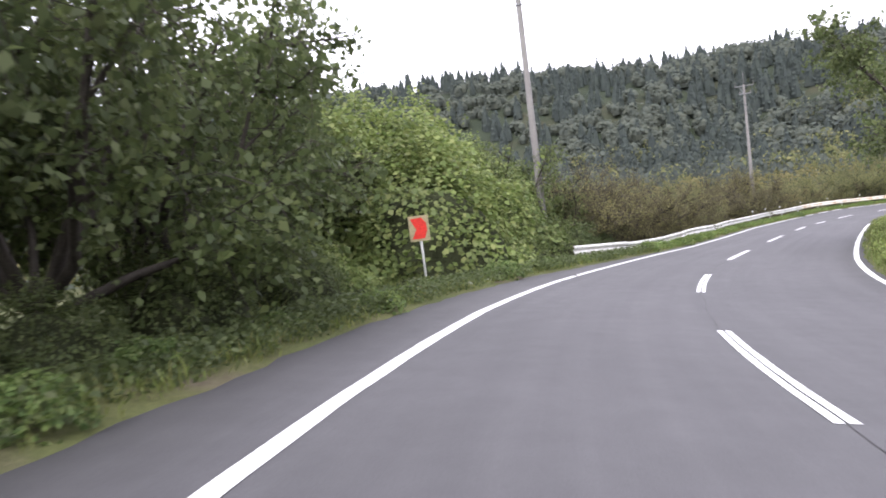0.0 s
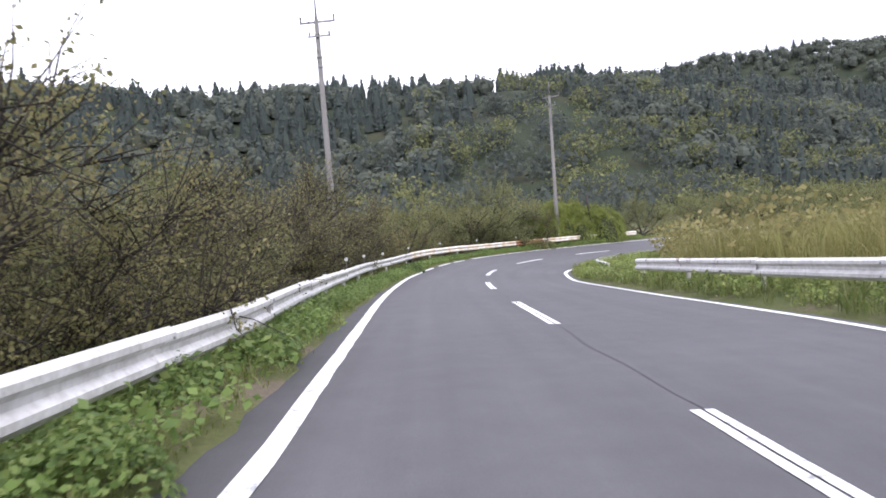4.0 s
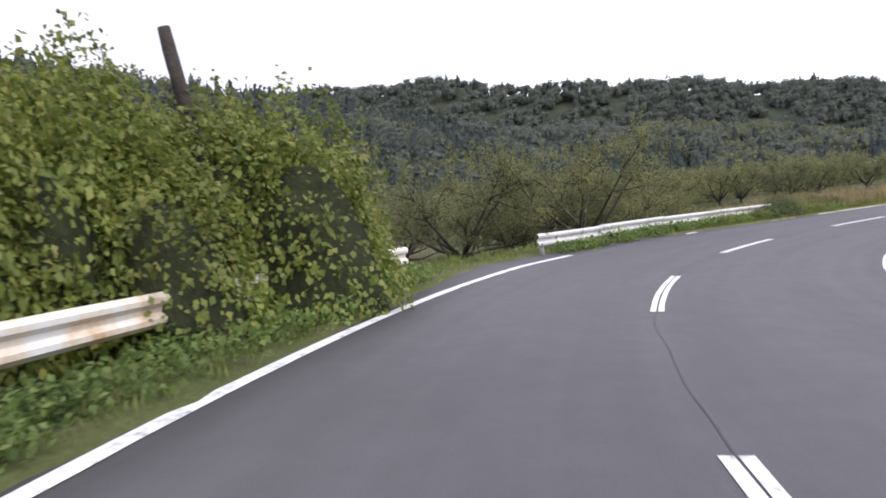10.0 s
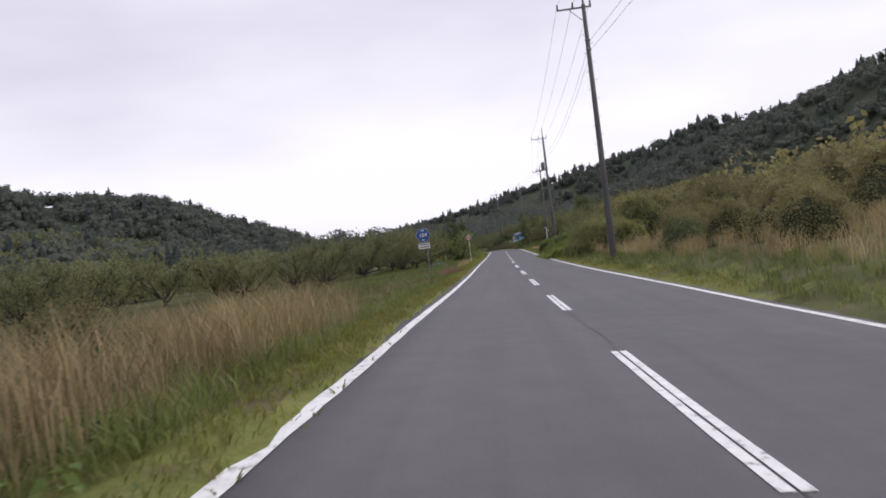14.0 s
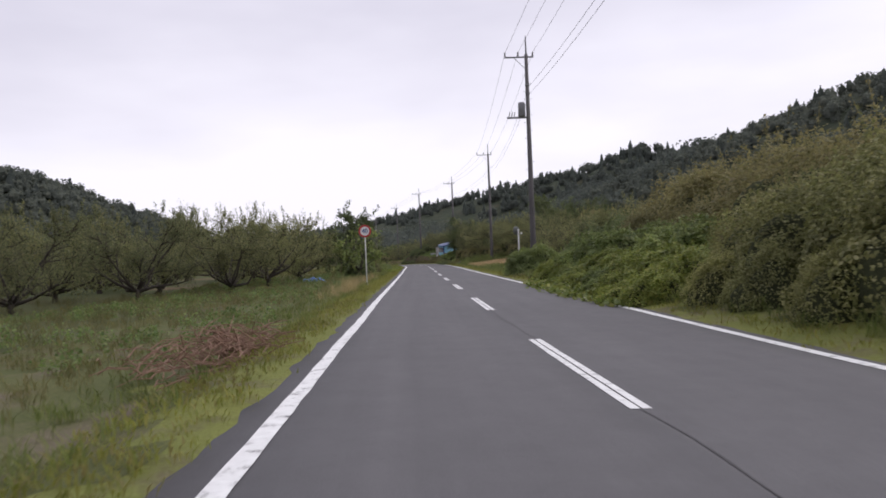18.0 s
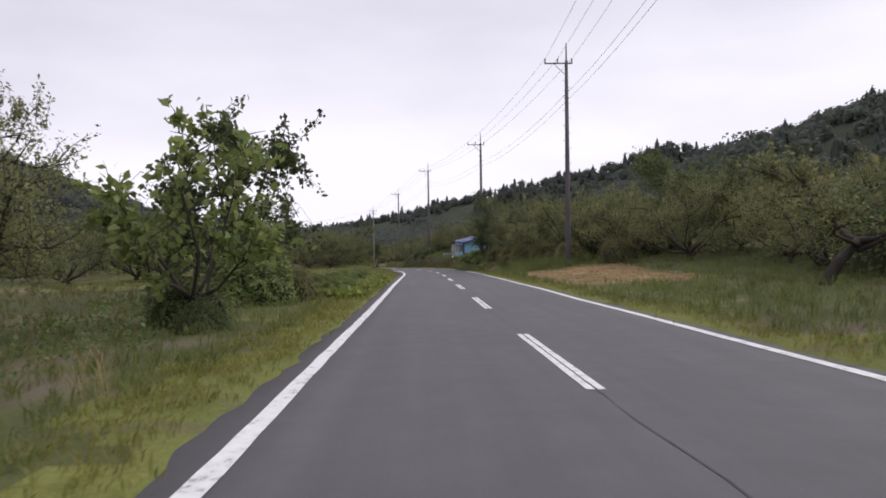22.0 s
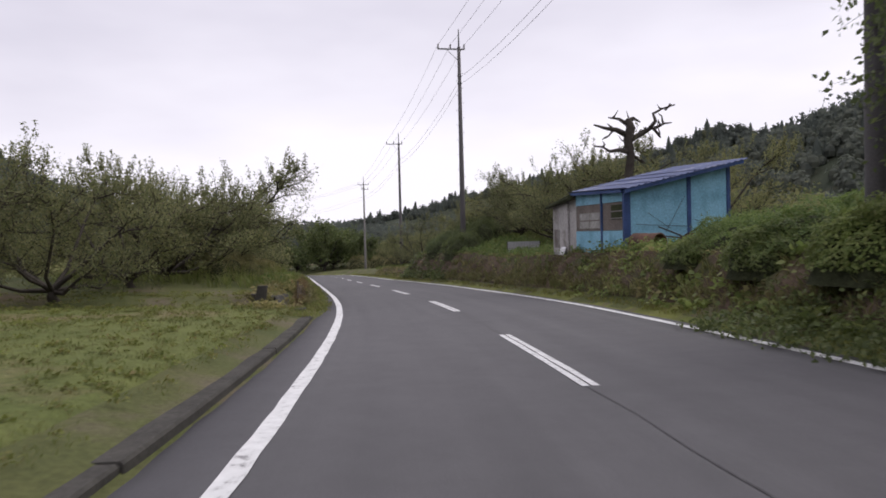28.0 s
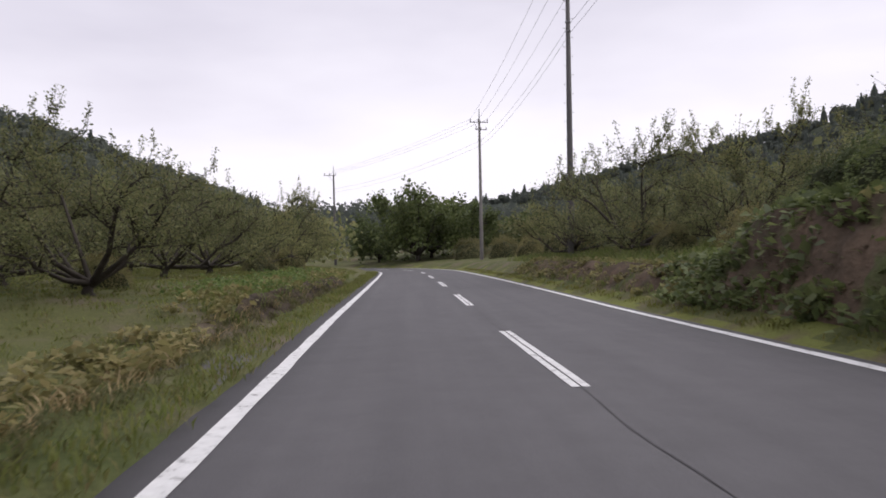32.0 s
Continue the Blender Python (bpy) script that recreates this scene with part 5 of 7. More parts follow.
# rows in the field to the left of the straight
for s in np.arange(136, 205, 5.0):
    put(FAR_OLIVE[int(rnd.integers(3))], s + rnd.uniform(-1, 1), -29 + rnd.uniform(-2, 2) - max(0, 165 - s) * 0.25, rnd.uniform(0.85, 1.05), tall=1.15)
    put(FAR_OLIVE[int(rnd.integers(3))], s + rnd.uniform(-1, 1), -37 + rnd.uniform(-2, 2) - max(0, 165 - s) * 0.25, rnd.uniform(0.9, 1.1), tall=1.15)
for s, u, k in ((203, -15.5, 0.85), (207.5, -12.0, 0.8), (210.0, -17.0, 0.9), (213.0, -11.0, 0.95), (216.5, -14.5, 0.95), (219.0, -10.0, 0.85), (223, -14, 0.9), (206, -21, 0.9), (214, -22, 0.95), (227, -18, 0.9), (199, -22, 0.85), (196, -18, 0.75), (222, -22, .9), (192, -25, .8)):
    put(OLIVE[int(rnd.integers(5))], s, u, k * 1.2, tall=1.1)


def persimmon():
    return tree("persimmon_tree", "slender tree with large drooping dark green leaves", 4.9, 1.7, KUDZU, 0.2, 1500, 8, 0.09, 0.05, 120, "", 0.15, 1.0, 0.7, 0.4, 0.08)


def vine_tree():
    return tree("vine_hung_tree", "tree with big heart-shaped leaves and hanging vines at the field edge", 5.4, 2.0, DARK_LEAF, 0.15, 5200, 9, 0.13, 0.0, 170, "", 0.15, 1.2, 0.4, 0.9, 0.09)


put(persimmon, 221.2, -5.9, 0.92)
put(GREEN_BUSH[1], 221.8, -6.3, 0.55)
put(GREEN_BUSH[2], 220.6, -5.5, 0.35)
put(TALL[0], 248.5, -11.2, 0.62)
put(TALL[1], 252.0, -13.0, 0.6)
put(vine_tree, 229.5, -7.4, 1.2)
for s, u, k, t in ((230.0, -6.6, 0.45, 1.1), (233.0, -7.4, 0.4, 0.8), (227.0, -6.3, 0.45, 1.0), (233.6, -5.3, 0.24, 0.9), (236.2, -5.6, 0.22, 0.9), (238.2, -5.1, 0.2, 0.9), (240.6, -5.4, 0.22, 0.9), (231.6, -4.6, 0.2, 1.0), (232.8, -4.1, 0.16, 1.0), (234.2, -4.3, 0.2, 0.9), (236.0, -4.4, 0.2, 1.0), (239.4, -4.4, 0.2, 1.0)):
    put(HEAP[int(rnd.integers(3))], s, u, k, tall=t)
for s, u, k in ((231.5, -7.6, 0.6), (228.5, -5.4, 0.55)):
    put(BUSH[int(rnd.integers(4))], s, u, k)
for s, u, k in ((243.5, -13.5, 0.75), (241.0, -17.5, 0.8), (251.0, -14.0, 0.95), (246.5, -16.5, 1.0)):
    put(OLIVE[int(rnd.integers(5))], s, u, k)
# low vines along the field
for s, u, k in ((246, -4.6, 0.18), (244.0, -4.7, 0.2), (241.0, -4.9, 0.22), (243.0, -5.6, 0.18)):
    put(HEAP[int(rnd.integers(3))], s, u, k, tall=1.1)
# orchard behind the mown field and along the last stretch
for s, u, k in ((268, -24, 0.85), (272.5, -21.5, 0.85), (277, -20.0, 0.9), (281, -17.5, 0.9), (284.5, -15.0, 0.95), (288.0, -12.0, 0.9), (291.0, -9.8, 0.88), (294.5, -8.8, 0.88), (262, -27, 0.9), (256, -29, 0.9), (250, -31, 0.9), (274, -27, 1.0), (283, -23, 1.0), (291, -16, 1.0)):
    put(OLIVE[int(rnd.integers(5))], s, u, k)
for s, u, k in ((297.3, -8.4, 0.95), (301.0, -8.2, 0.98), (304.5, -7.8, 1.2), (300.0, -7.4, 0.95), (309.2, -8.2, 1.15), (314.0, -8.2, 1.0), (317.6, -8.9, 1.15), (321.5, -10.4, 0.95), (302, -11, 1.0), (299, -15, 0.9), (311, -12.0, 0.85), (316, -11.0, 0.8), (321, -13.5, 0.85), (327.2, -6.9, 0.72), (330, -9.8, 0.85), (332, -12.5, 0.9), (336.4, -8.6, 0.85), (341.5, -8.6, 0.85), (343, -12.0, 0.9), (348, -8.6, 0.88), (354.5, -8.2, 0.85), (350, -12, 0.9), (361, -8.4, 0.9), (368, -9, 0.9), (325, -19, 1.0), (335, -20, 1.0), (347, -18, 1.0), (308, -18, 1.0)):
    put(OLIVE[int(rnd.integers(5))], s, u, k)
for s, u, k in ((303, -6.6, 0.65), (307, -6.9, 0.8), (311, -7.4, 0.8), (315, -7.2, 0.7), (319, -7.8, 0.8), (300, -6.4, 0.55), (298.5, -6.6, 0.6), (302.0, -7.6, 0.7), (306, -8.2, 0.75), (298.6, -5.7, 0.4), (300.8, -5.5, 0.45), (303.2, -5.6, 0.45), (305.6, -5.5, 0.45), (308.0, -5.6, 0.42), (310.4, -5.7, 0.4), (329.0, -7.4, 0.4), (345, -7.4, 0.5), (353, -7.4, 0.6)):
    put(BUSH[int(rnd.integers(4))], s, u, k)

# the right side of the straight
for s, u, k, t in ((170.6, 6.6, 0.9, 1.0), (172.6, 6.2, 1.05, 1.0), (174.6, 5.9, 1.1, 1.05), (176.6, 5.8, 1.2, 1.05), (178.6, 5.8, 1.1, 1.0), (180.6, 5.9, 0.95, 1.0), (173.5, 4.7, 0.5, 1.0), (175.6, 4.5, 0.55, 1.0), (177.6, 4.4, 0.55, 1.0), (179.4, 4.4, 0.5, 1.0), (175.5, 8.6, 1.5, 1.05), (179.5, 8.8, 1.5, 1.05)):
    put(FLOWER_BUSH[int(rnd.integers(2))], s, u, k, tall=t)
for s, u, k in ((181.5, 10.2, 1.8), (185.0, 9.4, 1.75), (188.5, 10.4, 1.9), (192.0, 10.0, 1.8), (195.5, 10.6, 1.8), (183.0, 7.6, 1.1), (187.0, 7.8, 1.15), (190.5, 7.8, 1.1), (194.0, 8.0, 1.2)):
    put(BUSH[int(rnd.integers(4))], s, u, k)
for s, u, k, t in ((181.6, 4.6, 0.36, 0.9), (183.4, 4.7, 0.4, 0.9), (185.2, 4.6, 0.38, 0.85), (187.2, 4.6, 0.4, 0.8), (189.4, 4.8, 0.42, 0.8)):
    put(YELLOW_HEAP[int(rnd.integers(2))], s, u, k, tall=t)
for s, u, k, t in ((186.6, 5.7, 0.5, 0.95), (190.8, 5.2, 0.5, 1.0), (193.0, 5.2, 0.5, 0.9), (194.8, 5.4, 0.46, 1.15)):
    put(HEAP[int(rnd.integers(3))], s, u, k, tall=t)
for s, u, k in ((146, 7.5, 0.9), (150, 9.0, 1.1), (154, 8.0, 0.9), (158.5, 7.5, 0.8), (167, 9.5, 1.0), (172, 9.8, 0.9), (176, 12, 1.3), (170, 13, 1.3), (161, 13.5, 1.4), (153, 14, 1.4), (179, 15, 1.6), (186, 13, 1.7), (191, 14, 1.8), (197, 14, 1.8), (202, 13, 1.6), (166, 17, 1.6), (188, 18, 2.0), (200, 19, 2.0), (208, 15, 1.6), (213, 14, 1.7), (219, 15.5, 1.8)):
    put(BUSH[int(rnd.integers(4))], s, u, k)
for s, u, k in ((157, 6.6, 0.75), (204, 10, 1.2), (211, 11, 1.3), (216, 12, 1.5), (222, 13, 1.6), (228, 14, 1.6), (183, 12, 1.4), (194, 10.5, 1.5), (234, 16, 1.8)):
    put(GREEN_BUSH[int(rnd.integers(3))], s, u, k)
for s, u, k, t in ((186.0, 6.4, 0.6, 0.9), (190.0, 6.6, 0.6, 0.9), (204.6, 4.1, 0.34, 1.1), (205.8, 4.3, 0.38, 1.15), (205.2, 5.1, 0.42, 1.1), (206.8, 5.2, 0.32, 1.1)):
    put(HEAP[int(rnd.integers(3))], s, u, k, tall=t)


def leaning_tree():
    return tree("leaning_tree", "old orchard tree leaning over the grass with a low spreading crown", 3.9, 3.0, ORCHARD, 0.12, 3600, 7, 0.16, -0.7, 230, "", 0.32, 0.8, 0.4)


put(leaning_tree, 226.6, 9.2, 1.0, 40)
for s, u, k in ((218, 9.5, 0.85), (213.5, 8.8, 0.8), (233, 13, 0.95), (221, 17, 1.1), (240, 15, 0.85)):
    put(OLIVE[int(rnd.integers(5))], s, u, k)
for s, u, k in ((255.0, 16.0, 0.82), (260.0, 17.0, 0.85), (250.0, 18.5, 0.76)):
    put(TALL[int(rnd.integers(3))], s, u, k)
for s, u, k in ((258.5, 11.2, 1.3), (262.0, 9.6, 1.3), (265.5, 9.2, 1.35), (269.0, 9.4, 1.35), (272.5, 10.0, 1.3), (255.0, 12.6, 1.2), (260, 13, 1.5), (266, 12.5, 1.5)):
    put(GREEN_BUSH[int(rnd.integers(3))], s, u, k, tall=1.2)
# the thicket on the right before the shed
for s, u, k in ((247, 13, 1.05), (252, 11.5, 1.0), (256.5, 10.5, 1.0), (260.5, 9.2, 1.05), (264.0, 8.2, 1.12), (267.5, 7.8, 1.1), (271, 8.0, 1.1), (275, 8.4, 1.05), (268.5, 11, 1.2), (258, 14.5, 1.15), (265, 14, 1.15), (272, 15, 1.15), (250, 17, 1.2), (242, 18, 1.1)):
    put(OLIVE[int(rnd.integers(5))], s, u, k, tall=1.05)
for s, u, k in ((260, 7.4, 0.85), (263.5, 6.4, 0.85), (266.5, 6.0, 0.8), (269.5, 5.8, 0.8), (272.5, 5.7, 0.75), (275.5, 5.6, 0.7), (256, 8.4, 0.8), (262, 5.6, 0.5), (250, 10.0, 0.8), (278, 6.4, 0.7), (281, 6.0, 0.55), (284, 5.9, 0.5)):
    put(BUSH[int(rnd.integers(4))], s, u, k)
for s, u, k in ((278.5, 7.0, 0.72), (279.4, 6.1, 0.62), (276.5, 7.2, 0.75)):
    put(TALL[int(rnd.integers(3))], s, u, k)
for s, u, k in ((276.6, 5.3, 0.6), (279.0, 5.0, 0.6), (274.4, 5.4, 0.6)):
    put(GREEN_BUSH[int(rnd.integers(3))], s, u + 0.35, k)
for s, u, k, t in ((278.0, 4.4, 0.24, 1.0), (280.4, 4.5, 0.28, 1.1), (283.0, 4.4, 0.25, 1.0), (275.6, 4.6, 0.24, 0.9), (285.8, 4.5, 0.2, 0.9)):
    put(HEAP[int(rnd.integers(3))], s, u + 0.2, k, tall=t)
WEED_MOUND = models(2, lambda k: mound("weed_mound", "rounded mound of rank green weeds on the bank", 1.4, 1.4, 1.15, WEED, 0.06, 6500, "weeds", "weed mounds", True, 9, 90))
for s, u, k in ((281.0, 5.2, 0.7), (283.0, 5.4, 0.75), (285.0, 5.6, 0.75), (287.0, 6.0, 0.7), (288.6, 7.2, 0.75), (286.4, 7.8, 0.9), (284.0, 7.4, 0.95), (289.4, 8.8, 0.7), (287.6, 9.6, 0.9), (282.0, 8.2, 0.9), (289.4, 5.0, 0.28)):
    put(WEED_MOUND[int(rnd.integers(2))], s, u, k)
# trees and hedge on the bank after the shed
for s, u, k in ((302.0, 10.2, 1.15), (305.2, 9.0, 1.0), (309.4, 9.2, 0.9), (312.5, 10.2, 0.95), (314.5, 9.2, 1.0), (325.0, 8.6, 0.72), (318.5, 9.0, 0.9), (306, 13, 1.1), (313, 14, 1.1), (301.5, 13.5, 1.05), (320, 11.5, 0.9), (326, 11, 0.85), (333, 12.0, 0.8), (343.0, 7.7, 1.15), (338, 9.5, 0.8), (350.5, 7.0, 0.9), (341, 12, 1.1), (349, 11, 1.05), (329, 17, 1.1), (340, 18, 1.1), (357, 10, 0.75), (365, 11, 0.8)):
    put(OLIVE[int(rnd.integers(5))], s, u, k)
for s, u, k in ((312.8, 4.9, 0.55), (314.0, 4.9, 0.6), (316.0, 5.0, 0.6), (318.0, 5.0, 0.65), (320, 5.1, 0.6), (322.0, 5.2, 0.6), (324.0, 5.4, 0.55), (326.0, 5.5, 0.45), (315.0, 6.6, 0.7), (318.0, 6.8, 0.8), (321.0, 7.0, 0.75), (324, 7.2, 0.6), (327.4, 5.6, 0.45), (328.6, 6.4, 0.5), (327.8, 4.6, 0.25), (330, 6.6, 0.5)):
    put(GREEN_BUSH[int(rnd.integers(3))], s, u + 0.55, k * 1.1)
for s, u, k in ((326, 7.6, 0.7), (334, 8.0, 0.7), (338, 7.4, 0.6), (344, 8.2, 0.8), (352, 8.0, 0.8), (360, 8.5, 0.9), (370, 8.5, 0.9), (378, 9, 1), (386, 9, 1.1)):
    put(BUSH[int(rnd.integers(4))], s, u, k)
# the round dark trees where the road ends
for x, y, k in ((311.5, -101.0, 1.28), (316.0, -105.5, 1.15), (308.5, -106.0, 0.8), (320.0, -100.5, 0.9), (314.0, -111.0, 0.7), (323.0, -108.0, 0.75), (306.0, -112.0, 0.6), (303.0, -118.0, 0.6), (329.0, -104.0, 0.7), (300.0, -124.0, 0.6)):
    rs_, ru_ = road_place(np.array([x]), np.array([y]))
    put(ROUND[int(rnd.integers(2))], float(rs_[0]), float(ru_[0]), k)
for s, u, k in ((372.0, -9.5, 0.6), (378, -12, 0.62), (384, -15, 0.6), (392, -16, 0.6), (368, -15, 0.65)):
    put(TALL[int(rnd.integers(3))], s, u, k)

# kudzu creeping up to the edge line
for s in np.arange(181.0, 197.0, 1.5):
    put((YELLOW_HEAP[0], YELLOW_HEAP[1], HEAP[1])[int(rnd.integers(3))], s, float(right_edge(s)) + rnd.uniform(0.45, 0.8), rnd.uniform(0.2, 0.3), tall=rnd.uniform(0.7, 1.0))

# -- thickets that nobody could count --
def bush_model(height, radius, count, leaf):
    k = rnd.integers(0, 5, count)
    cx, cy, ch = rnd.normal(size=5) * radius * 0.5, rnd.normal(size=5) * radius * 0.5, rnd.uniform(0.5, 0.8, 5) * height
    d = rnd.normal(size=(count, 3))
    d /= np.linalg.norm(d, axis=1, keepdims=True)
    c = np.stack([cx[k], cy[k], ch[k]], -1) + d * np.array([radius * 0.6, radius * 0.6, height * 0.38])
    c[:, 2] = np.maximum(c[:, 2], 0.05)
    return leaves(c, leaf)


def thicket(name, s0, s1, u0, u1, count, height, radius, mat, label, n=150, leaf=0.3, clear=6.5, size=(0.7, 1.25)):
    s, u = rnd.uniform(s0, s1, count), rnd.uniform(u0, u1, count)
    p = at(s, u)
    _, near = road_place(p[:, 0], p[:, 1])
    keep = np.abs(near) > clear
    s, u = s[keep], u[keep]
    q = [bush_model(height, radius, n, leaf) for _ in range(5)]
    return stuff(name, scatter(q, s, u, rnd.uniform(*size, len(s)), rnd.uniform(0, 6.28, len(s)), 0.1), mat, label, "thicket")


thicket("inner_scrub", 52, 84, 8, 30, 150, 1.9, 1.1, SCRUB, "olive-brown scrub filling the inside of the bend", 190, 0.2, 7.0)
thicket("inner_scrub_far", 20, 96, 30, 70, 200, 2.6, 1.8, SCRUB, "olive-brown scrub filling the inside of the bend", 120, 0.36, 12.0)
thicket("outer_scrub", 26, 110, -62, -30, 330, 3.2, 1.8, SCRUB, "olive-brown scrub below the wooded hill", 140, 0.34, 24.0)
thicket("outer_scrub_far", 20, 120, -110, -58, 260, 4.2, 2.6, ORCHARD, "dull green scrub below the wooded hill", 110, 0.55, 40.0)
thicket("field_hedge", 118, 210, -75, -40, 330, 3.2, 2.0, ORCHARD, "dull green thicket across the field", 110, 0.4, 24.0)
thicket("field_hedge_far", 110, 380, -150, -75, 420, 4.5, 3.0, ORCHARD, "dull green trees across the valley", 90, 0.7, 30.0)
thicket("right_hillside_scrub", 140, 300, 18, 42, 420, 3.4, 2.0, SCRUB, "olive scrub climbing the hillside", 130, 0.38, 15.0)
thicket("right_hillside_scrub_far", 120, 400, 42, 110, 520, 5.0, 3.0, ORCHARD, "dull green scrub on the lower hillside", 100, 0.7, 35.0)
thicket("orchard_far", 205, 400, -70, -30, 360, 3.6, 2.2, ORCHARD, "rows of dull green orchard trees", 120, 0.42, 22.0)
thicket("end_hedge", 362, 425, -45, -7, 380, 3.2, 1.7, ORCHARD, "dense dull green growth where the road bends away", 120, 0.34, 6.5)
thicket("field_undergrowth", 118, 215, -50, -34, 300, 1.7, 1.5, ORCHARD, "dull undergrowth between the orchard rows", 90, 0.26, 20.0)
thicket("field_undergrowth_far", 205, 262, -34, -21, 170, 1.5, 1.4, ORCHARD, "dull undergrowth between the orchard rows", 90, 0.24, 12.0)
thicket("orchard_floor_growth", 255, 370, -42, -15, 420, 1.3, 1.3, ORCHARD, "low dull undergrowth below the orchard trees", 90, 0.22, 9.0)
thicket("end_scrub", 320, 410, 16, 45, 200, 3.4, 2.0, ORCHARD, "dull green scrub above the bank", 120, 0.4, 13.0)



def thicket_in(name, x0, x1, y0, y1, count, height, radius, mat, label, n=80, leaf=0.9, clear=40.0):
    """The same over a stretch of the plan."""
    x, y = rnd.uniform(x0, x1, count), rnd.uniform(y0, y1, count)
    s, u = road_place(x, y)
    keep = np.abs(u) > clear
    x, y = x[keep], y[keep]
    z = land(x, y)
    out = []
    q = [bush_model(height, radius, n, leaf) for _ in range(5)]
    for i in range(len(x)):
        out.append(q[i % 5] * rnd.uniform(0.7, 1.3) + np.array([x[i], y[i], z[i] - 0.2]))
    return stuff(name, np.concatenate(out), mat, label, "woods")


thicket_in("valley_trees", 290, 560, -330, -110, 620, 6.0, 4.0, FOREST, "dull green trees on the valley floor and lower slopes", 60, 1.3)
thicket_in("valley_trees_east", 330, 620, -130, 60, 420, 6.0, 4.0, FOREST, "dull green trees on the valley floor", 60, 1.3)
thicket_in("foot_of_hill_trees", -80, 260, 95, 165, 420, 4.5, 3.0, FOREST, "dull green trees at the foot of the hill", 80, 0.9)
# -- grasses --
TUFT = [grass_patch(13, 0.34, 0.02, 0.6, 0.16) for _ in range(4)]
SHORT = [grass_patch(10, 0.13, 0.02, 0.7, 0.2) for _ in range(4)]
PAMPAS = [grass_patch(40, 1.15, 0.013, 0.5, 0.36) for _ in range(4)]


def herb(count, height, radius, leaf):
    c = np.stack([rnd.normal(size=count) * radius * 0.5, rnd.normal(size=count) * radius * 0.5, rnd.uniform(0.1, 1, count) * height], -1)
    return leaves(c, leaf, flat=0.5)


HERB = [herb(26, 0.34, 0.26, 0.085) for _ in range(4)]
CREEPER = [herb(22, 0.22, 0.3, 0.13) for _ in range(4)]
weeds("verge_grass", -12, 100, 0.0, 2.4, -1, 5, TUFT, GRASS, "green grass and weeds on the roadside verge", (0.4, 0.9))
# same herbs as further on, in a darker leaf colour to paint tree shade
weeds("shaded_verge_herbs", -12, 26, 0.05, 2.2, -1, 19, HERB, DARK_LEAF, "broad-leaved weeds under the trees, leaf colour darkened as shade", (0.5, 1.05), category="weeds")
weeds("rail_foot_weeds", 105.2, 121.5, -0.4, 0.95, -1, 30, HERB, WEED, "green weeds growing up in front of the guardrail", (0.7, 1.25), category="weeds", thin=lambda s, e: (np.sin(s * 1.3) + np.sin(s * 3.1) > -0.9) & (left_edge(s) - e > -4.12) & (left_edge(s) - e < -3.7))
weeds("verge_herbs", 26, 100, 0.05, 2.2, -1, 19, HERB, WEED, "broad-leaved weeds on the roadside verge", (0.5, 1.05), category="weeds")
weeds("rough_grass", -12, 100, 2.2, 9.0, -1, 3.5, TUFT, GRASS, "rough grass under the trees", (0.9, 1.7))
weeds("verge_grass", 100, 136, 0.6, 2.6, -1, 9, TUFT, GRASS, "green grass and weeds on the roadside verge", thin=lambda s, e: (s > 108) | (e > 0.9))
weeds("verge_herbs", 107, 128, 0.25, 2.4, -1, 13, HERB, WEED, "broad-leaved weeds on the roadside verge", category="weeds")
weeds("verge_moss", 112, 160, -0.08, 1.0, -1, 26, SHORT, MOSS, "yellow-green turf at the asphalt's edge")
weeds("rough_grass", 100, 136, 2.6, 14.0, -1, 3.0, TUFT, GRASS, "rough grass under the orchard trees", (0.8, 1.5))
weeds("rail_end_weeds", 116.5, 126, 0.45, 1.7, -1, 5, [q * np.array([1, 1, 0.62]) for q in PAMPAS], REED, "rank weeds hiding the end of the guardrail", (0.7, 1.25))
weeds("pampas_grass", 121, 141, 1.2, 6.5, -1, 3.2, PAMPAS, DRY, "tall dry tan grass beside the road", (0.7, 1.15), category="grass")
weeds("dry_grass", 124, 205, 4.5, 26.0, -1, 1.1, [q * 0.4 for q in PAMPAS], FIELD_DRY, "dry brownish field grass", (0.6, 1.2))
weeds("verge_grass", 136, 246, 0.7, 2.6, -1, 8, TUFT, GRASS, "green grass and weeds on the roadside verge", (0.4, 0.85))
weeds("verge_moss", 155, 262, -0.02, 1.3, -1, 26, SHORT, MOSS, "yellow-green turf along the asphalt's edge", (0.6, 1.2))
weeds("verge_turf", -12, 112, 0.0, 1.1, -1, 16, SHORT, GRASS, "short green turf along the asphalt's edge", (0.6, 1.2))
weeds("field_herbs", 176, 226, 2.2, 12.0, -1, 2.6, HERB, WEED, "rank green weeds spreading over the field", (0.5, 1.1), category="weeds", thin=lambda s, e: np.sin(s * 0.31 + e * 0.5) + np.sin(s * 0.83 - e * 0.7) > -0.6)
weeds("verge_stalks", 190, 214, 0.9, 1.8, -1, 1.6, [q * 0.75 for q in PAMPAS], DRY, "tall pale seed stalks along the verge", (0.5, 0.9))
weeds("field_grass", 150, 240, 2.4, 13.0, -1, 4.5, TUFT, FIELD_DRY, "rough olive and brown field grass", (0.4, 0.9))
weeds("field_grass", 240, 250, 3.4, 13.0, -1, 3.0, TUFT, GRASS, "rough green field grass", (0.3, 0.6))
weeds("creeping_vine_grass", 229, 247, 0.35, 4.2, -1, 6, TUFT, GRASS, "rough grass among creeping vines", (0.7, 1.3))
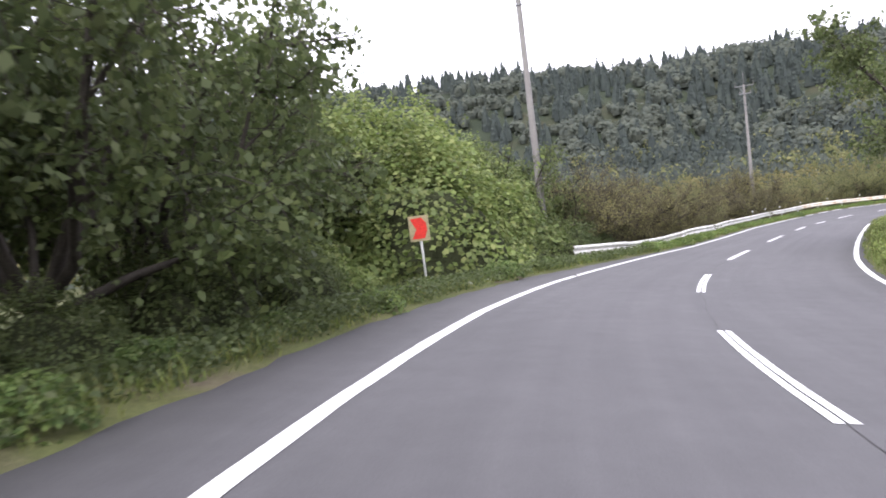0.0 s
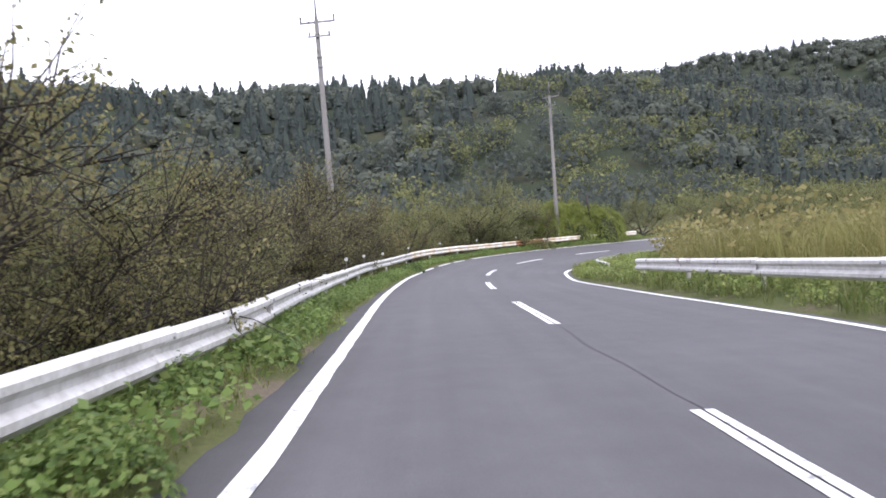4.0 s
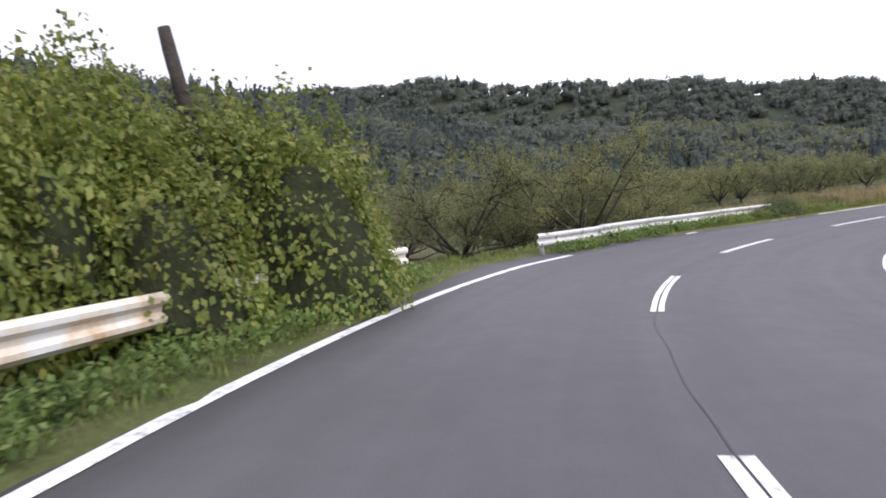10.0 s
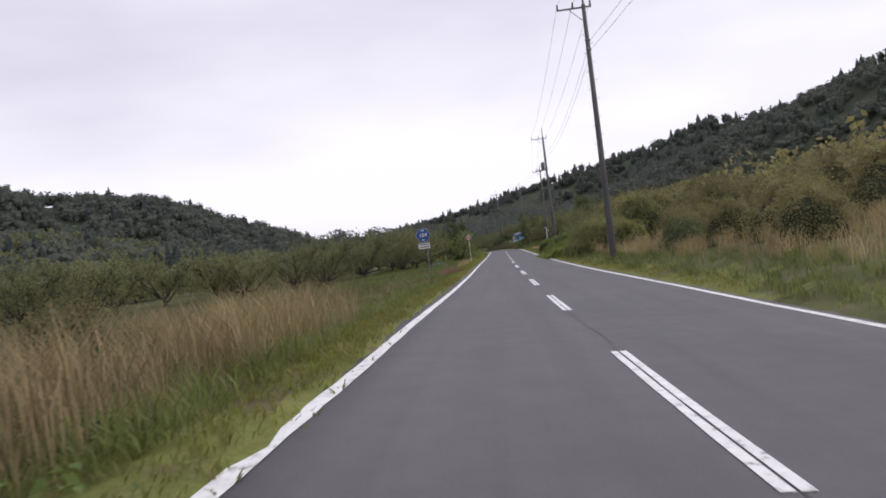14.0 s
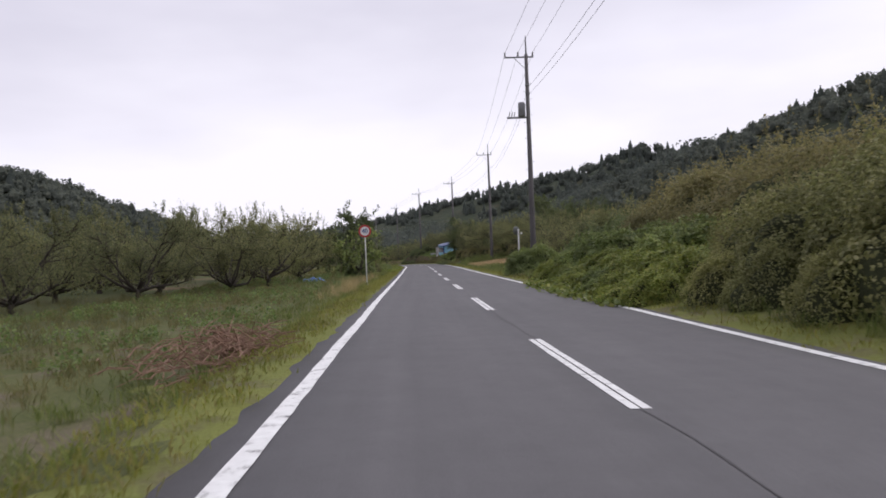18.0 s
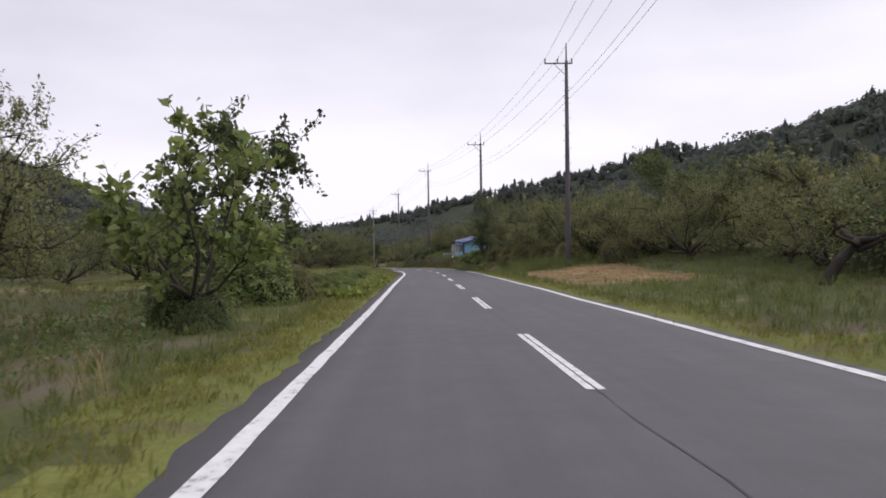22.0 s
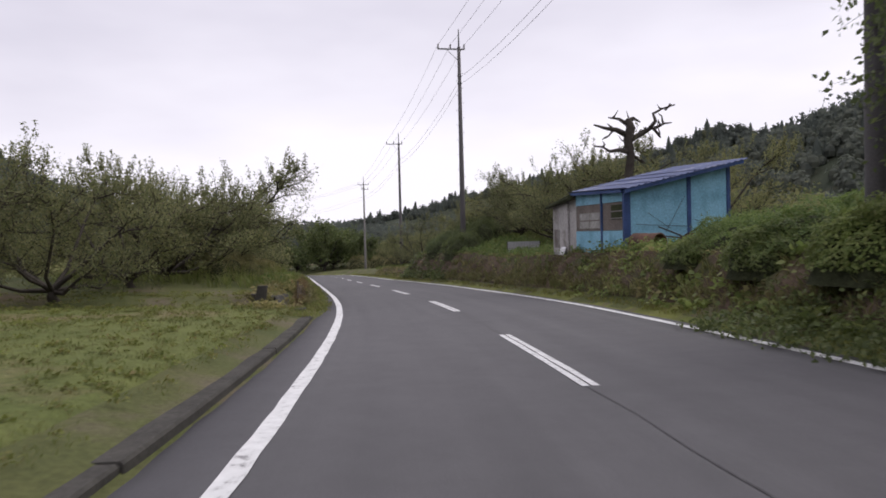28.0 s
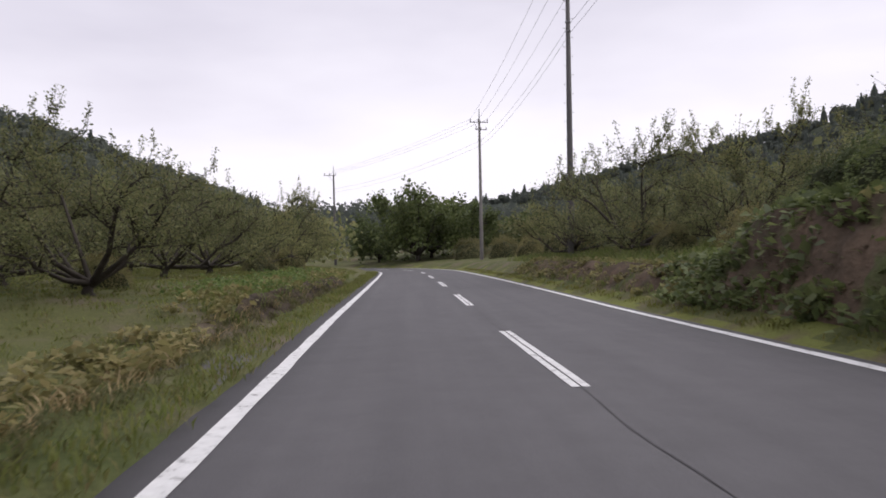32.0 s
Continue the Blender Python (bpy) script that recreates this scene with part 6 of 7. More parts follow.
weeds("creeping_vine", 229, 248.5, 0.2, 4.0, -1, 13, CREEPER, BRIGHT_VINE, "low creeping vine along the field's edge", (0.7, 1.4), category="vine", thin=lambda s, e: s + 1.2 * e < 249)
weeds("mown_field_herbs", 258, 293, 0.4, 10.0, -1, 6.0, CREEPER, LAWN_GRASS, "low clover and weeds in the mown field", (0.18, 0.42), category="weeds", sink=-0.07)
weeds("mown_field_grass", 258, 292, 0.3, 11.0, -1, 22, SHORT, LAWN_GRASS, "short mown grass of the field", (0.3, 0.6), sink=-0.08)
weeds("mown_field_grass", 237, 259.5, 0.9, 17.0, -1, 13, SHORT, LAWN_GRASS, "short yellow-green grass of the open field", (0.35, 0.65), sink=-0.08, thin=lambda s, e: (s > 246.5) | (e > 4.2))
weeds("bank_top_weeds", 296, 313, 1.5, 5.0, -1, 1.6, [q * 0.7 for q in PAMPAS], GRASS, "tall rough green grass above the earth bank", (0.6, 1.1))
weeds("verge_moss", 288, 370, 0.0, 0.5, -1, 30, SHORT, LAWN_GRASS, "yellow-green turf along the asphalt's edge")
weeds("verge_grass", 289, 370, 0.3, 0.6, -1, 8, TUFT, LAWN_GRASS, "rough grass at the foot of the earth bank", (0.3, 0.6))
weeds("hanging_dry_grass", 293, 345, 0.72, 1.05, -1, 16, [q * np.array([1, 1, 0.6]) for q in TUFT], DRY, "withered grass hanging over the lip of the bank", (0.6, 1.1))
weeds("bank_creeper", 289, 350, 0.95, 1.9, -1, 7, CREEPER, SCRUB, "brownish creepers hanging over the earth bank", (0.5, 1.1), category="vine")
weeds("bank_fringe", 295, 317.8, 0.62, 1.0, -1, 60, [q * np.array([1, 1, 0.8]) for q in TUFT], STRAW_FRINGE, "dry brown grass hanging over the edge of the ditch bank", (0.6, 1.1))
weeds("bank_roots", 295, 317.8, 0.45, 0.8, -1, 26, CREEPER, SCRUB, "brown roots and creepers on the ditch bank", (0.4, 0.9), category="vine")
weeds("bank_grass", 295, 317, 1.0, 9.0, -1, 6, TUFT, GRASS, "rough grass on the earth bank", (0.7, 1.3))
weeds("lawn_grass", 316.5, 360, 0.9, 12.0, -1, 16, SHORT, LAWN_GRASS, "short grass under the orchard trees", (0.5, 0.95), sink=-0.04)
weeds("bank_grass", 325, 350, 0.7, 1.6, -1, 10, TUFT, GRASS, "rough grass along the low bank", (0.5, 0.9))
weeds("verge_grass", 10, 60, 0.0, 3.2, 1, 9, TUFT, GRASS, "green grass on the inner verge")
weeds("verge_herbs", 10, 84, 0.2, 3.0, 1, 5, HERB, KUDZU, "broad-leaved weeds on the inner verge", category="weeds")
weeds("verge_grass", 60, 140, 0.0, 4.0, 1, 7, TUFT, GRASS, "green grass on the inner verge")
weeds("dry_bank_grass", 128, 186, 1.6, 9.0, 1, 1.8, [q * 0.6 for q in PAMPAS], DRY, "dry tan grass and scrub on the bank", (0.7, 1.3))
weeds("verge_grass", 140, 262, 0.4, 2.6, 1, 8, TUFT, GRASS, "green grass on the verge", (0.5, 1.1), thin=lambda s, e: (s < 231) | (s > 249) | (e < 0.75))
weeds("overgrown_weeds", 274, 282.4, -0.42, 1.0, 1, 22, HERB, DARK_LEAF, "dark weeds growing over the edge line", (0.6, 1.1), category="weeds")
weeds("verge_moss", 140, 262, -0.1, 0.8, 1, 14, SHORT, MOSS, "yellow-green turf along the asphalt's edge")
weeds("field_grass", 196, 262, 2.4, 14.0, 1, 5.0, TUFT, GRASS, "rough green grass", (0.5, 1.1), thin=lambda s, e: ~((s > 233) & (s < 249) & (e < 6.2)))
weeds("cut_dry_grass", 233, 250, 0.7, 6.5, 1, 14, SHORT, DRY, "cut dry straw-coloured grass", (0.6, 1.1), sink=-0.08)
weeds("verge_moss", 262, 370, 0.14, 0.55, 1, 20, SHORT, MOSS, "yellow-green turf along the asphalt's edge")
weeds("bank_face_grass", 268, 350, 0.5, 1.8, 1, 7, TUFT, GRASS, "grass tufts clinging to the earth bank", (0.4, 1.0))
weeds("bank_creeper", 268, 350, 0.6, 1.9, 1, 6, CREEPER, SCRUB, "brownish creepers hanging over the earth bank", (0.5, 1.1), category="vine")
weeds("creeping_vine", 272, 292, 0.4, 2.2, 1, 9, CREEPER, KUDZU, "green creepers covering the foot of the bank", (0.6, 1.2), category="vine")
weeds("cut_grass", 194.5, 206, 0.15, 6.0, 1, 16, SHORT, LAWN_GRASS, "short pale grass between the kudzu heaps", (0.6, 1.0))
weeds("dry_vine_litter", 194.5, 204.5, 0.2, 4.5, 1, 5, CREEPER, FIELD_DRY, "withered cut vines lying on the verge", (0.4, 0.8), category="vine")
weeds("creeping_vine", 181, 194, -0.55, 2.0, 1, 15, CREEPER, BRIGHT_VINE, "kudzu runners creeping to the edge of the asphalt", (0.6, 1.3), category="vine")
weeds("shed_front_weeds", 286.5, 296, 0.9, 1.9, 1, 6, HERB, KUDZU, "green weeds growing before the shed", (0.6, 1.3), category="weeds")
weeds("rough_bank_grass", 249.5, 266, 1.2, 6.0, 1, 2.4, [q * 0.75 for q in PAMPAS], GRASS, "tall rough grass on the slope before the thicket", (0.6, 1.1))
weeds("bank_vine", 324, 331, 1.0, 4.0, 1, 12, CREEPER, DARK_LEAF, "dark green vines over the end of the bank", (0.8, 1.5), category="vine")
weeds("bank_vine", 311.5, 329, 0.5, 2.4, 1, 17, CREEPER, DARK_LEAF, "dark green vines hanging down the tall bank", (0.7, 1.4), category="vine")
weeds("bank_top_herbs", 286, 313, 1.2, 4.5, 1, 9, HERB, WEED, "lush green weeds on top of the bank", (0.6, 1.2), category="weeds")
weeds("bank_hanging_grass", 276, 312, 0.6, 1.4, 1, 34, [q * np.array([1, 1, 0.7]) for q in TUFT], REED, "grass hanging down the cut earth bank", (0.9, 1.6))
weeds("bank_face_herbs", 284, 312, 0.5, 1.3, 1, 12, HERB, SCRUB, "brownish weeds on the cut earth bank", (0.4, 0.8), category="weeds", thin=lambda s, e: np.sin(s * 1.7) + np.sin(s * 0.6) > -0.3)
weeds("bank_top_grass", 262, 360, 1.75, 9.0, 1, 6, TUFT, GRASS, "rough grass on top of the earth bank", (0.7, 1.4))
for s in np.arange(-8, 98, 2.3):
    if s < 20 or s > 26:
        put(WEED_HEAP[int(rnd.integers(2))], s, left_edge(s) - rnd.uniform(0.25, 1.3), rnd.uniform(0.5, 0.95))
for s in np.arange(104, 132, 2.0):
    put(WEED_HEAP[int(rnd.integers(2))], s, left_edge(s) - rnd.uniform(0.6, 1.6), rnd.uniform(0.5, 1.0))

weeds("reed_bed", 14, 58, 3.0, 26.0, 1, 1.5, [q * np.array([1.5, 1.5, 1.3]) for q in PAMPAS], REED, "tall olive reeds and grass inside the bend", (0.8, 1.25), thin=lambda s, e: (e < 22) | (s < 45))

weeds("bank_face_growth", 293, 345, 0.5, 0.95, -1, 22, [q * np.array([1, 1, 0.55]) for q in TUFT], FIELD_DRY, "withered tufts and roots on the face of the bank", (0.5, 1.1))
weeds("bank_foot_herbs", 296, 345, 0.95, 2.6, -1, 9, HERB, WEED, "green weeds above the earth bank", (0.5, 1.0), category="weeds", thin=lambda s, e: (np.sin(s * 0.9) > -0.2) & ((s < 316) | (s > 327)))

# ---- earth banks, gutter, field patches ----
def bank(name, s0, s1, side, e0, e1, label, mat=SOIL):
    """A rough cut face of soil, from the verge up to the field, laid on the land's own steep step."""
    ss = np.arange(s0, s1, 0.22)
    w = np.linspace(0, 1, 9)
    edge = left_edge(ss) if side < 0 else right_edge(ss)
    fade = stepped(np.minimum(ss - s0, s1 - ss) / 2.0)
    e = e0 + (e1 - e0) * w[None, :] ** np.array(0.8)
    e = e + (rnd.normal(size=(len(ss), 9)) * 0.04 + 0.09 * np.sin(ss * 1.3)[:, None] * np.sin(w * 5 + ss[:, None] * 0.7)) * (w * (1 - w) * 4)[None, :]
    u = edge[:, None] + side * e
    S_ = np.repeat(ss, 9)
    p = at(S_, u.ravel())
    lo = ground_at(ss, edge + side * e0) - 0.06
    hi = ground_at(ss, edge + side * (e1 + 0.35)) + 0.04
    z = lo[:, None] + (hi - lo)[:, None] * np.clip(w ** 0.75 + 0.05 * rnd.normal(size=(len(ss), 9)) * (w * (1 - w) * 4), 0, 1)[None, :].reshape(len(ss), 9)
    z = z + 0.09 * fade[:, None] - 0.25 * (1 - fade[:, None])
    p[:, 2] = z.ravel()
    v, f = sheet(p.reshape(len(ss), 9, 3))
    return structure(name, mesh_of(name, v, f if side > 0 else f[:, ::-1], mat), label)


bank("earth_bank_right", 275, 329, 1, 0.55, 1.35, "cut earth bank with bare brown soil and roots")
bank("earth_bank_right_end", 329.2, 350, 1, 0.6, 1.4, "low cut earth bank of brown soil")
bank("earth_bank_left", 294.5, 318, -1, 0.42, 0.9, "low cut earth bank of dark brown soil above a ditch", DARK_SOIL)
bank("earth_bank_left_end", 325, 345, -1, 0.5, 0.95, "low cut earth bank of dark brown soil", DARK_SOIL)


def patch(name, s0, s1, side, e0, e1, mat, label, lift=0.03):
    ss = np.arange(s0, s1, 0.7)
    w = np.linspace(0, 1, 18)
    edge = left_edge(ss) if side < 0 else right_edge(ss)
    fade = stepped(np.minimum(ss - s0, s1 - ss) / 3.0)
    e = e0 + (e1 - e0) * w[None, :] * (0.75 + 0.25 * fade[:, None]) + 0.25 * np.sin(ss * 0.9)[:, None] * w[None, :]
    u = edge[:, None] + side * e
    p = at(np.repeat(ss, 18), u.ravel())
    p[:, 2] = ground_at(np.repeat(ss, 18), u.ravel()) + lift + np.repeat(0.05 * fade - 0.05, 18) - 0.1 * np.tile(stepped((w - 0.85) / 0.15), len(ss))
    p[::18, 2] -= 0.16
    v, f = sheet(p.reshape(len(ss), 18, 3))
    return structure(name, mesh_of(name, v, f if side > 0 else f[:, ::-1], mat, True), label)


patch("mown_field", 258, 290.8, -1, 0.27, 9.0, LAWN, "mown field with patches of bare reddish soil", 0.09)
patch("grass_field", 236, 259.5, -1, 3.2, 17.0, LAWN, "open field of short yellow-green grass", 0.09)
patch("grass_field_edge", 245.5, 259.5, -1, 0.75, 4.4, LAWN, "edge of the open field, short yellow-green grass", 0.07)
patch("straw_field", 232, 250.5, 1, 0.55, 6.6, STRAW, "patch of cut straw-coloured grass", 0.09)


patch("field_entrance", 319.6, 325.6, -1, 0.0, 1.2, SHOULDER, "dusty asphalt apron of a field entrance", 0.05)


def curb(name, s0, s1, u_at, width, height, mat, label, cut=3.0):
    """Precast kerb pieces laid end to end on the shoulder."""
    k = thing(name, spot((s0 + s1) / 2, float(u_at((s0 + s1) / 2))), label, "gutter")
    back = np.array(k.location)
    for a in np.arange(s0, s1, cut):
        ss = np.linspace(a, min(a + cut - 0.02, s1), 5)
        u = u_at(ss)
        j = rnd.uniform(-0.015, 0.015)
        ring = [(-width / 2, -0.2), (width / 2, -0.2), (width / 2, height - 0.02), (width / 2 - 0.02, height), (-width / 2 + 0.02, height), (-width / 2, height - 0.02)]
        rows = np.stack([at(ss, u + d + j, z + j * 0.5) for d, z in ring + ring[:1]], 1)
        v, f = sheet(rows)
        part("kerb_stone", solid("kerb_stone", v - back, [*map(tuple, f), tuple(range(6)), tuple(range(len(v) - 7, len(v) - 1))], mat), k)
    return k


OLD_KERB = two_scale("dark_concrete", (0.04, 0.038, 0.035), (0.085, 0.08, 0.072), 1.4, 20.0, 0.95, 0.4)
curb("gutter_kerb", 260.5, 288.5, lambda s: left_edge(s) - 0.13, 0.27, 0.09, OLD_KERB, "dark concrete kerb between road and mown field")
curb("concrete_slab_edge", 248.0, 254.5, lambda s: left_edge(s) - 0.3, 0.42, 0.05, CONCRETE, "pale flat concrete edging half buried in grass", 2.0)


def headwall():
    # the ditch's side wall: leaning at its near end, upright at the far one, with a broken top
    t = thing("ditch_side_wall", spot(293.0, -4.3), "dark stained concrete wall along the start of the ditch", "wall")
    n = 9
    low, high = [], []
    for i in range(n):
        w = i / (n - 1)
        a, b = 291.25 + 3.95 * w, 290.95 + 4.05 * w
        low.append(at([a], [-3.98 - 0.25 * w])[0] + np.array((0, 0, -0.16 - 0.2 * w)))
        high.append(at([b], [-4.42 + 0.14 * w])[0] + np.array((0, 0, 0.46 - 0.08 * w + 0.025 * math.sin(i * 2.3))))
    back = [q + at([293.0], [-0.3])[0] - at([293.0], [0.0])[0] for q in high]
    foot = [q + at([293.0], [-0.8])[0] - at([293.0], [0.0])[0] - np.array((0, 0, 0.2)) for q in low]
    v, f = sheet(np.stack([np.array(q) for q in (low, high, back, foot)]))
    v, f = [tuple(q) for q in v], [tuple(q)[::-1] for q in f]
    f += [(0, n, 2 * n, 3 * n), (4 * n - 1, 3 * n - 1, 2 * n - 1, n - 1)]
    part("wall_slab", solid("wall_slab", [tuple(Vector(q) - t.location) for q in v], f, OLD_KERB), t)
    v, f = box(0.5, 0.36, 0.16, 0, 0, 0, 0.05)
    stone = part("coping_stone", solid("coping_stone", v, f, OLD_KERB), t)
    stone.location = Vector(high[0]) + Vector((0, 0, -0.06)) + Vector(at([290.9], [-0.42])[0] - at([290.9], [0.0])[0]) - t.location
    for k, (a, b, z) in enumerate(((290.7, -3.82, -0.02), (290.2, -3.78, 0.0), (289.6, -3.72, 0.02))):
        t = thing("kerb_rubble", Vector(at([a], [b])[0]) + Vector((0, 0, z - 0.08)), "broken piece of dark concrete at the mouth of the ditch", "rubble", "ditch rubble", heading(a) + 15 * k - 20)
        v, f = box(0.26, 0.55 - 0.08 * k, 0.26, 0, 0, 0, 0.06)
        part("lump", solid("lump", [(x + 0.12 * z, y * (1 - 0.3 * z), z) for x, y, z in v], f, OLD_KERB), t)
    t = thing("stone_stump", spot(290.36, -4.75), "short leaning mossy concrete stump in the grass", "post", turn=heading(290))
    v, f = box(0.25, 0.2, 0.6, 0, 0, -0.12, 0.04)
    part("stump", solid("stump", [(x + 0.2 * z, y, z) for x, y, z in v], f, OLD_KERB), t)
    t = thing("ditch_end_wall", spot(319.2, -4.65), "mossy dark concrete block closing the ditch", "wall", turn=heading(319))
    v, f = box(0.9, 0.3, 0.5, -0.3, 0, -0.24, 0.05)
    part("block", solid("block", v, f, OLD_KERB), t)

    t = thing("ditch_wall", spot(310.0, float(left_edge(310.0)) - 0.62), "dark smooth retaining slab in the ditch side", "wall", turn=heading(310))
    v, f = box(0.14, 1.2, 0.85, -0.05, 0, -0.3, 0.02)
    part("slab", solid("slab", [(x - 0.15 * z, y, z) for x, y, z in v], f, OLD_KERB), t)


headwall()


def flat_material(name, colour, rough=0.45):
    return two_scale(name, tuple(c * 0.85 for c in colour), colour, 3.0, 25.0, rough, 0.05)


RED, BLUE, NUMERAL = flat_material("sign_red", (0.5, 0.045, 0.05)), flat_material("sign_blue", (0.03, 0.1, 0.36)), flat_material("numeral_blue", (0.09, 0.13, 0.32))
CREAM, BRIGHT_RED = flat_material("faded_cream", (0.42, 0.36, 0.22)), flat_material("reflective_red", (0.75, 0.05, 0.04))
GREY_SHEET = flat_material("galvanised_sheet", (0.36, 0.36, 0.37), 0.5)


def disc(radius, y, mat, name, parent, sides=40, inner=0.0, z=0.0, thick=0.012, label="", squash=1.0, turn=0.0):
    """A round or many-sided plate, or a ring, facing -y."""
    v, f = [], []
    for k, yy in ((0, y), (1, y + thick)):
        for r in (radius, inner):
            v += [(r * math.cos(a) * squash, yy, z + r * math.sin(a)) for a in np.arange(sides) * 2 * math.pi / sides + turn]
    n = sides
    for i in range(n):
        j = (i + 1) % n
        f += [(i, j, n + j, n + i), (2 * n + j, 2 * n + i, 3 * n + i, 3 * n + j), (j, i, 2 * n + i, 2 * n + j)]
    return part(name, solid(name, v, [q for q in f], mat), parent, label)


def text(body, size, x, y, z, mat, parent, name, stretch=1.0):
    c = bpy.data.curves.new(name, "FONT")
    c.body, c.size, c.align_x, c.align_y, c.extrude, c.offset = body, size, "CENTER", "CENTER", 0.002, 0.006
    c.materials.append(mat)
    tmp = new(name, c)
    dg = bpy.context.evaluated_depsgraph_get()
    m = bpy.data.meshes.new_from_object(tmp.evaluated_get(dg))
    bpy.data.objects.remove(tmp)
    o = part(name, m, parent)
    o.matrix_basis = Matrix.Translation((x, y, z)) @ Matrix.Rotation(radians(90), 4, "X") @ Matrix.Diagonal((stretch, 1, 1, 1))
    return o


def post(height, radius, mat, parent, name="post", x=0.0, y=0.0):
    v, f = tube([(x, y, -0.4), (x, y, height - 0.02), (x, y, height)], [radius, radius, radius * 0.8], 14)
    return part(name, solid(name, v, f, mat, True), parent)


def speed_sign():
    p = spot(201.2, -4.0)
    c = at([201.2], [0])[0]
    h = c[2] + 2.61 - p.z
    t = thing("speed_limit_sign", p, "round speed limit sign, red ring, blue 40, white post", "road sign", turn=heading(201.2) + 2)
    post(h + 0.02, 0.03, WHITE, t)
    disc(0.3, -0.05, RED, "ring", t, 44, 0.215, h)
    disc(0.216, -0.047, WHITE, "face", t, 44, 0.0, h)
    disc(0.3, -0.036, STEEL, "back_plate", t, 44, 0.0, h)
    text("40", 0.29, 0, -0.052, h, NUMERAL, t, "numeral")
    v, f = box(0.005, 0.02, 0.32, -0.032, 0, h - 1.3)
    part("sticker", solid("sticker", v, f, STEEL), t)


def route_sign():
    p = spot(157.0, -4.3)
    c = at([157.0], [0])[0]
    h = c[2] + 2.36 - p.z
    t = thing("route_sign", p, "blue hexagonal road number sign above a white plate on post", "road sign", turn=heading(157) + 4)
    post(h, 0.032, STEEL, t, x=0.12)
    disc(0.33, -0.045, WHITE, "rim", t, 6, 0.0, h, 0.01)
    disc(0.315, -0.055, BLUE, "face", t, 6, 0.0, h, 0.01)
    text("154", 0.25, 0, -0.058, h, WHITE, t, "numeral", 0.95)
    for z, w in ((0.2, 0.16), (-0.2, 0.14)):
        v, f = box(w, 0.003, 0.045, 0, -0.057, h + z - 0.02)
        part("caption_bar", solid("caption_bar", v, f, WHITE), t)
    v, f = box(0.5, 0.012, 0.24, 0, -0.045, h - 0.58)
    part("place_plate", solid("place_plate", v, f, WHITE), t)
    for z in (0.06, -0.05):
        v, f = box(0.4, 0.003, 0.05, 0, -0.0535, h - 0.48 + z)
        part("caption_bar", solid("caption_bar", v, f, STEEL), t)


def arrow_sign():
    p = spot(11.6, -6.34)
    c = at([11.6], [0])[0]
    h = c[2] + 1.93 - p.z
    t = thing("curve_marker_sign", p, "faded cream board with red chevron on a white post", "road sign", turn=heading(11.6) + 8)
    post(h, 0.03, WHITE, t)
    v, f = box(0.5, 0.015, 0.62, 0, -0.05, h - 0.31, 0.004)
    part("board", solid("board", v, f, CREAM), t)
    ring = [(-0.2, 0.24), (0.08, 0.26), (0.19, 0.12), (0.2, -0.06), (0.12, -0.25), (-0.19, -0.25), (-0.07, -0.02)]
    v = [(x, -0.063, h + z) for x, z in ring] + [(x, -0.056, h + z) for x, z in ring]
    n = len(ring)
    f = [tuple(range(n)), tuple(range(2 * n - 1, n - 1, -1))] + [(i, (i + 1) % n, n + (i + 1) % n, n + i) for i in range(n)]
    part("chevron", solid("chevron", v, f, BRIGHT_RED), t, "bright red reflective chevron")


MIRROR, mn, ml, mb = material("weathered_grey_enamel", 0.6)
ml.new(ramp(mn, ml, noise_node(mn, ml, 3.0), [(0.3, (0.06, 0.065, 0.062)), (0.7, (0.11, 0.115, 0.11))]), mb.inputs["Base Color"])


def mirror_post():
    p = spot(208.8, 4.48)
    c = at([208.8], [0])[0]
    h = c[2] + 2.55 - p.z
    t = thing("road_mirror", p, "round road mirror seen from behind on a white post", "road mirror", turn=heading(208.8) + 48)
    post(h + 0.1, 0.045, WHITE, t)
    v, f = tube([(0, 0.06, h), (0, 0.09, h), (0, 0.16, h), (0, 0.2, h)], [0.21, 0.25, 0.265, 0.25], 32)
    part("mirror_back", solid("mirror_back", v, f, MIRROR, True), t, "dark grey dished mirror back")
    v, f = box(0.16, 0.01, 0.12, 0.22, -0.06, h - 0.2)
    part("plate", solid("plate", v, f, WHITE), t)
    v, f = box(0.3, 0.03, 0.03, 0.1, -0.04, h - 0.22)
    part("bracket", solid("bracket", v, f, STEEL), t)


speed_sign(), route_sign(), arrow_sign(), mirror_post()


def leaning_post():
    p = spot(95.2, -5.45)
    t = thing("leaning_post", p, "old dark wooden post leaning out of the vines", "post", turn=heading(95.2))
    v, f = tube([(0.35, 0, -0.3), (0.0, 0, 1.9), (-0.32, 0, 4.0), (-0.36, 0, 4.33)], [0.11, 0.1, 0.095, 0.085], 12)
    part("shaft", solid("shaft", v, f, BARK, True), t)


leaning_post()
stake = thing("white_stake", spot(89.6, -6.3), "short white stake among the vines", "stake", turn=20)
post(1.5, 0.03, WHITE, stake, "shaft")


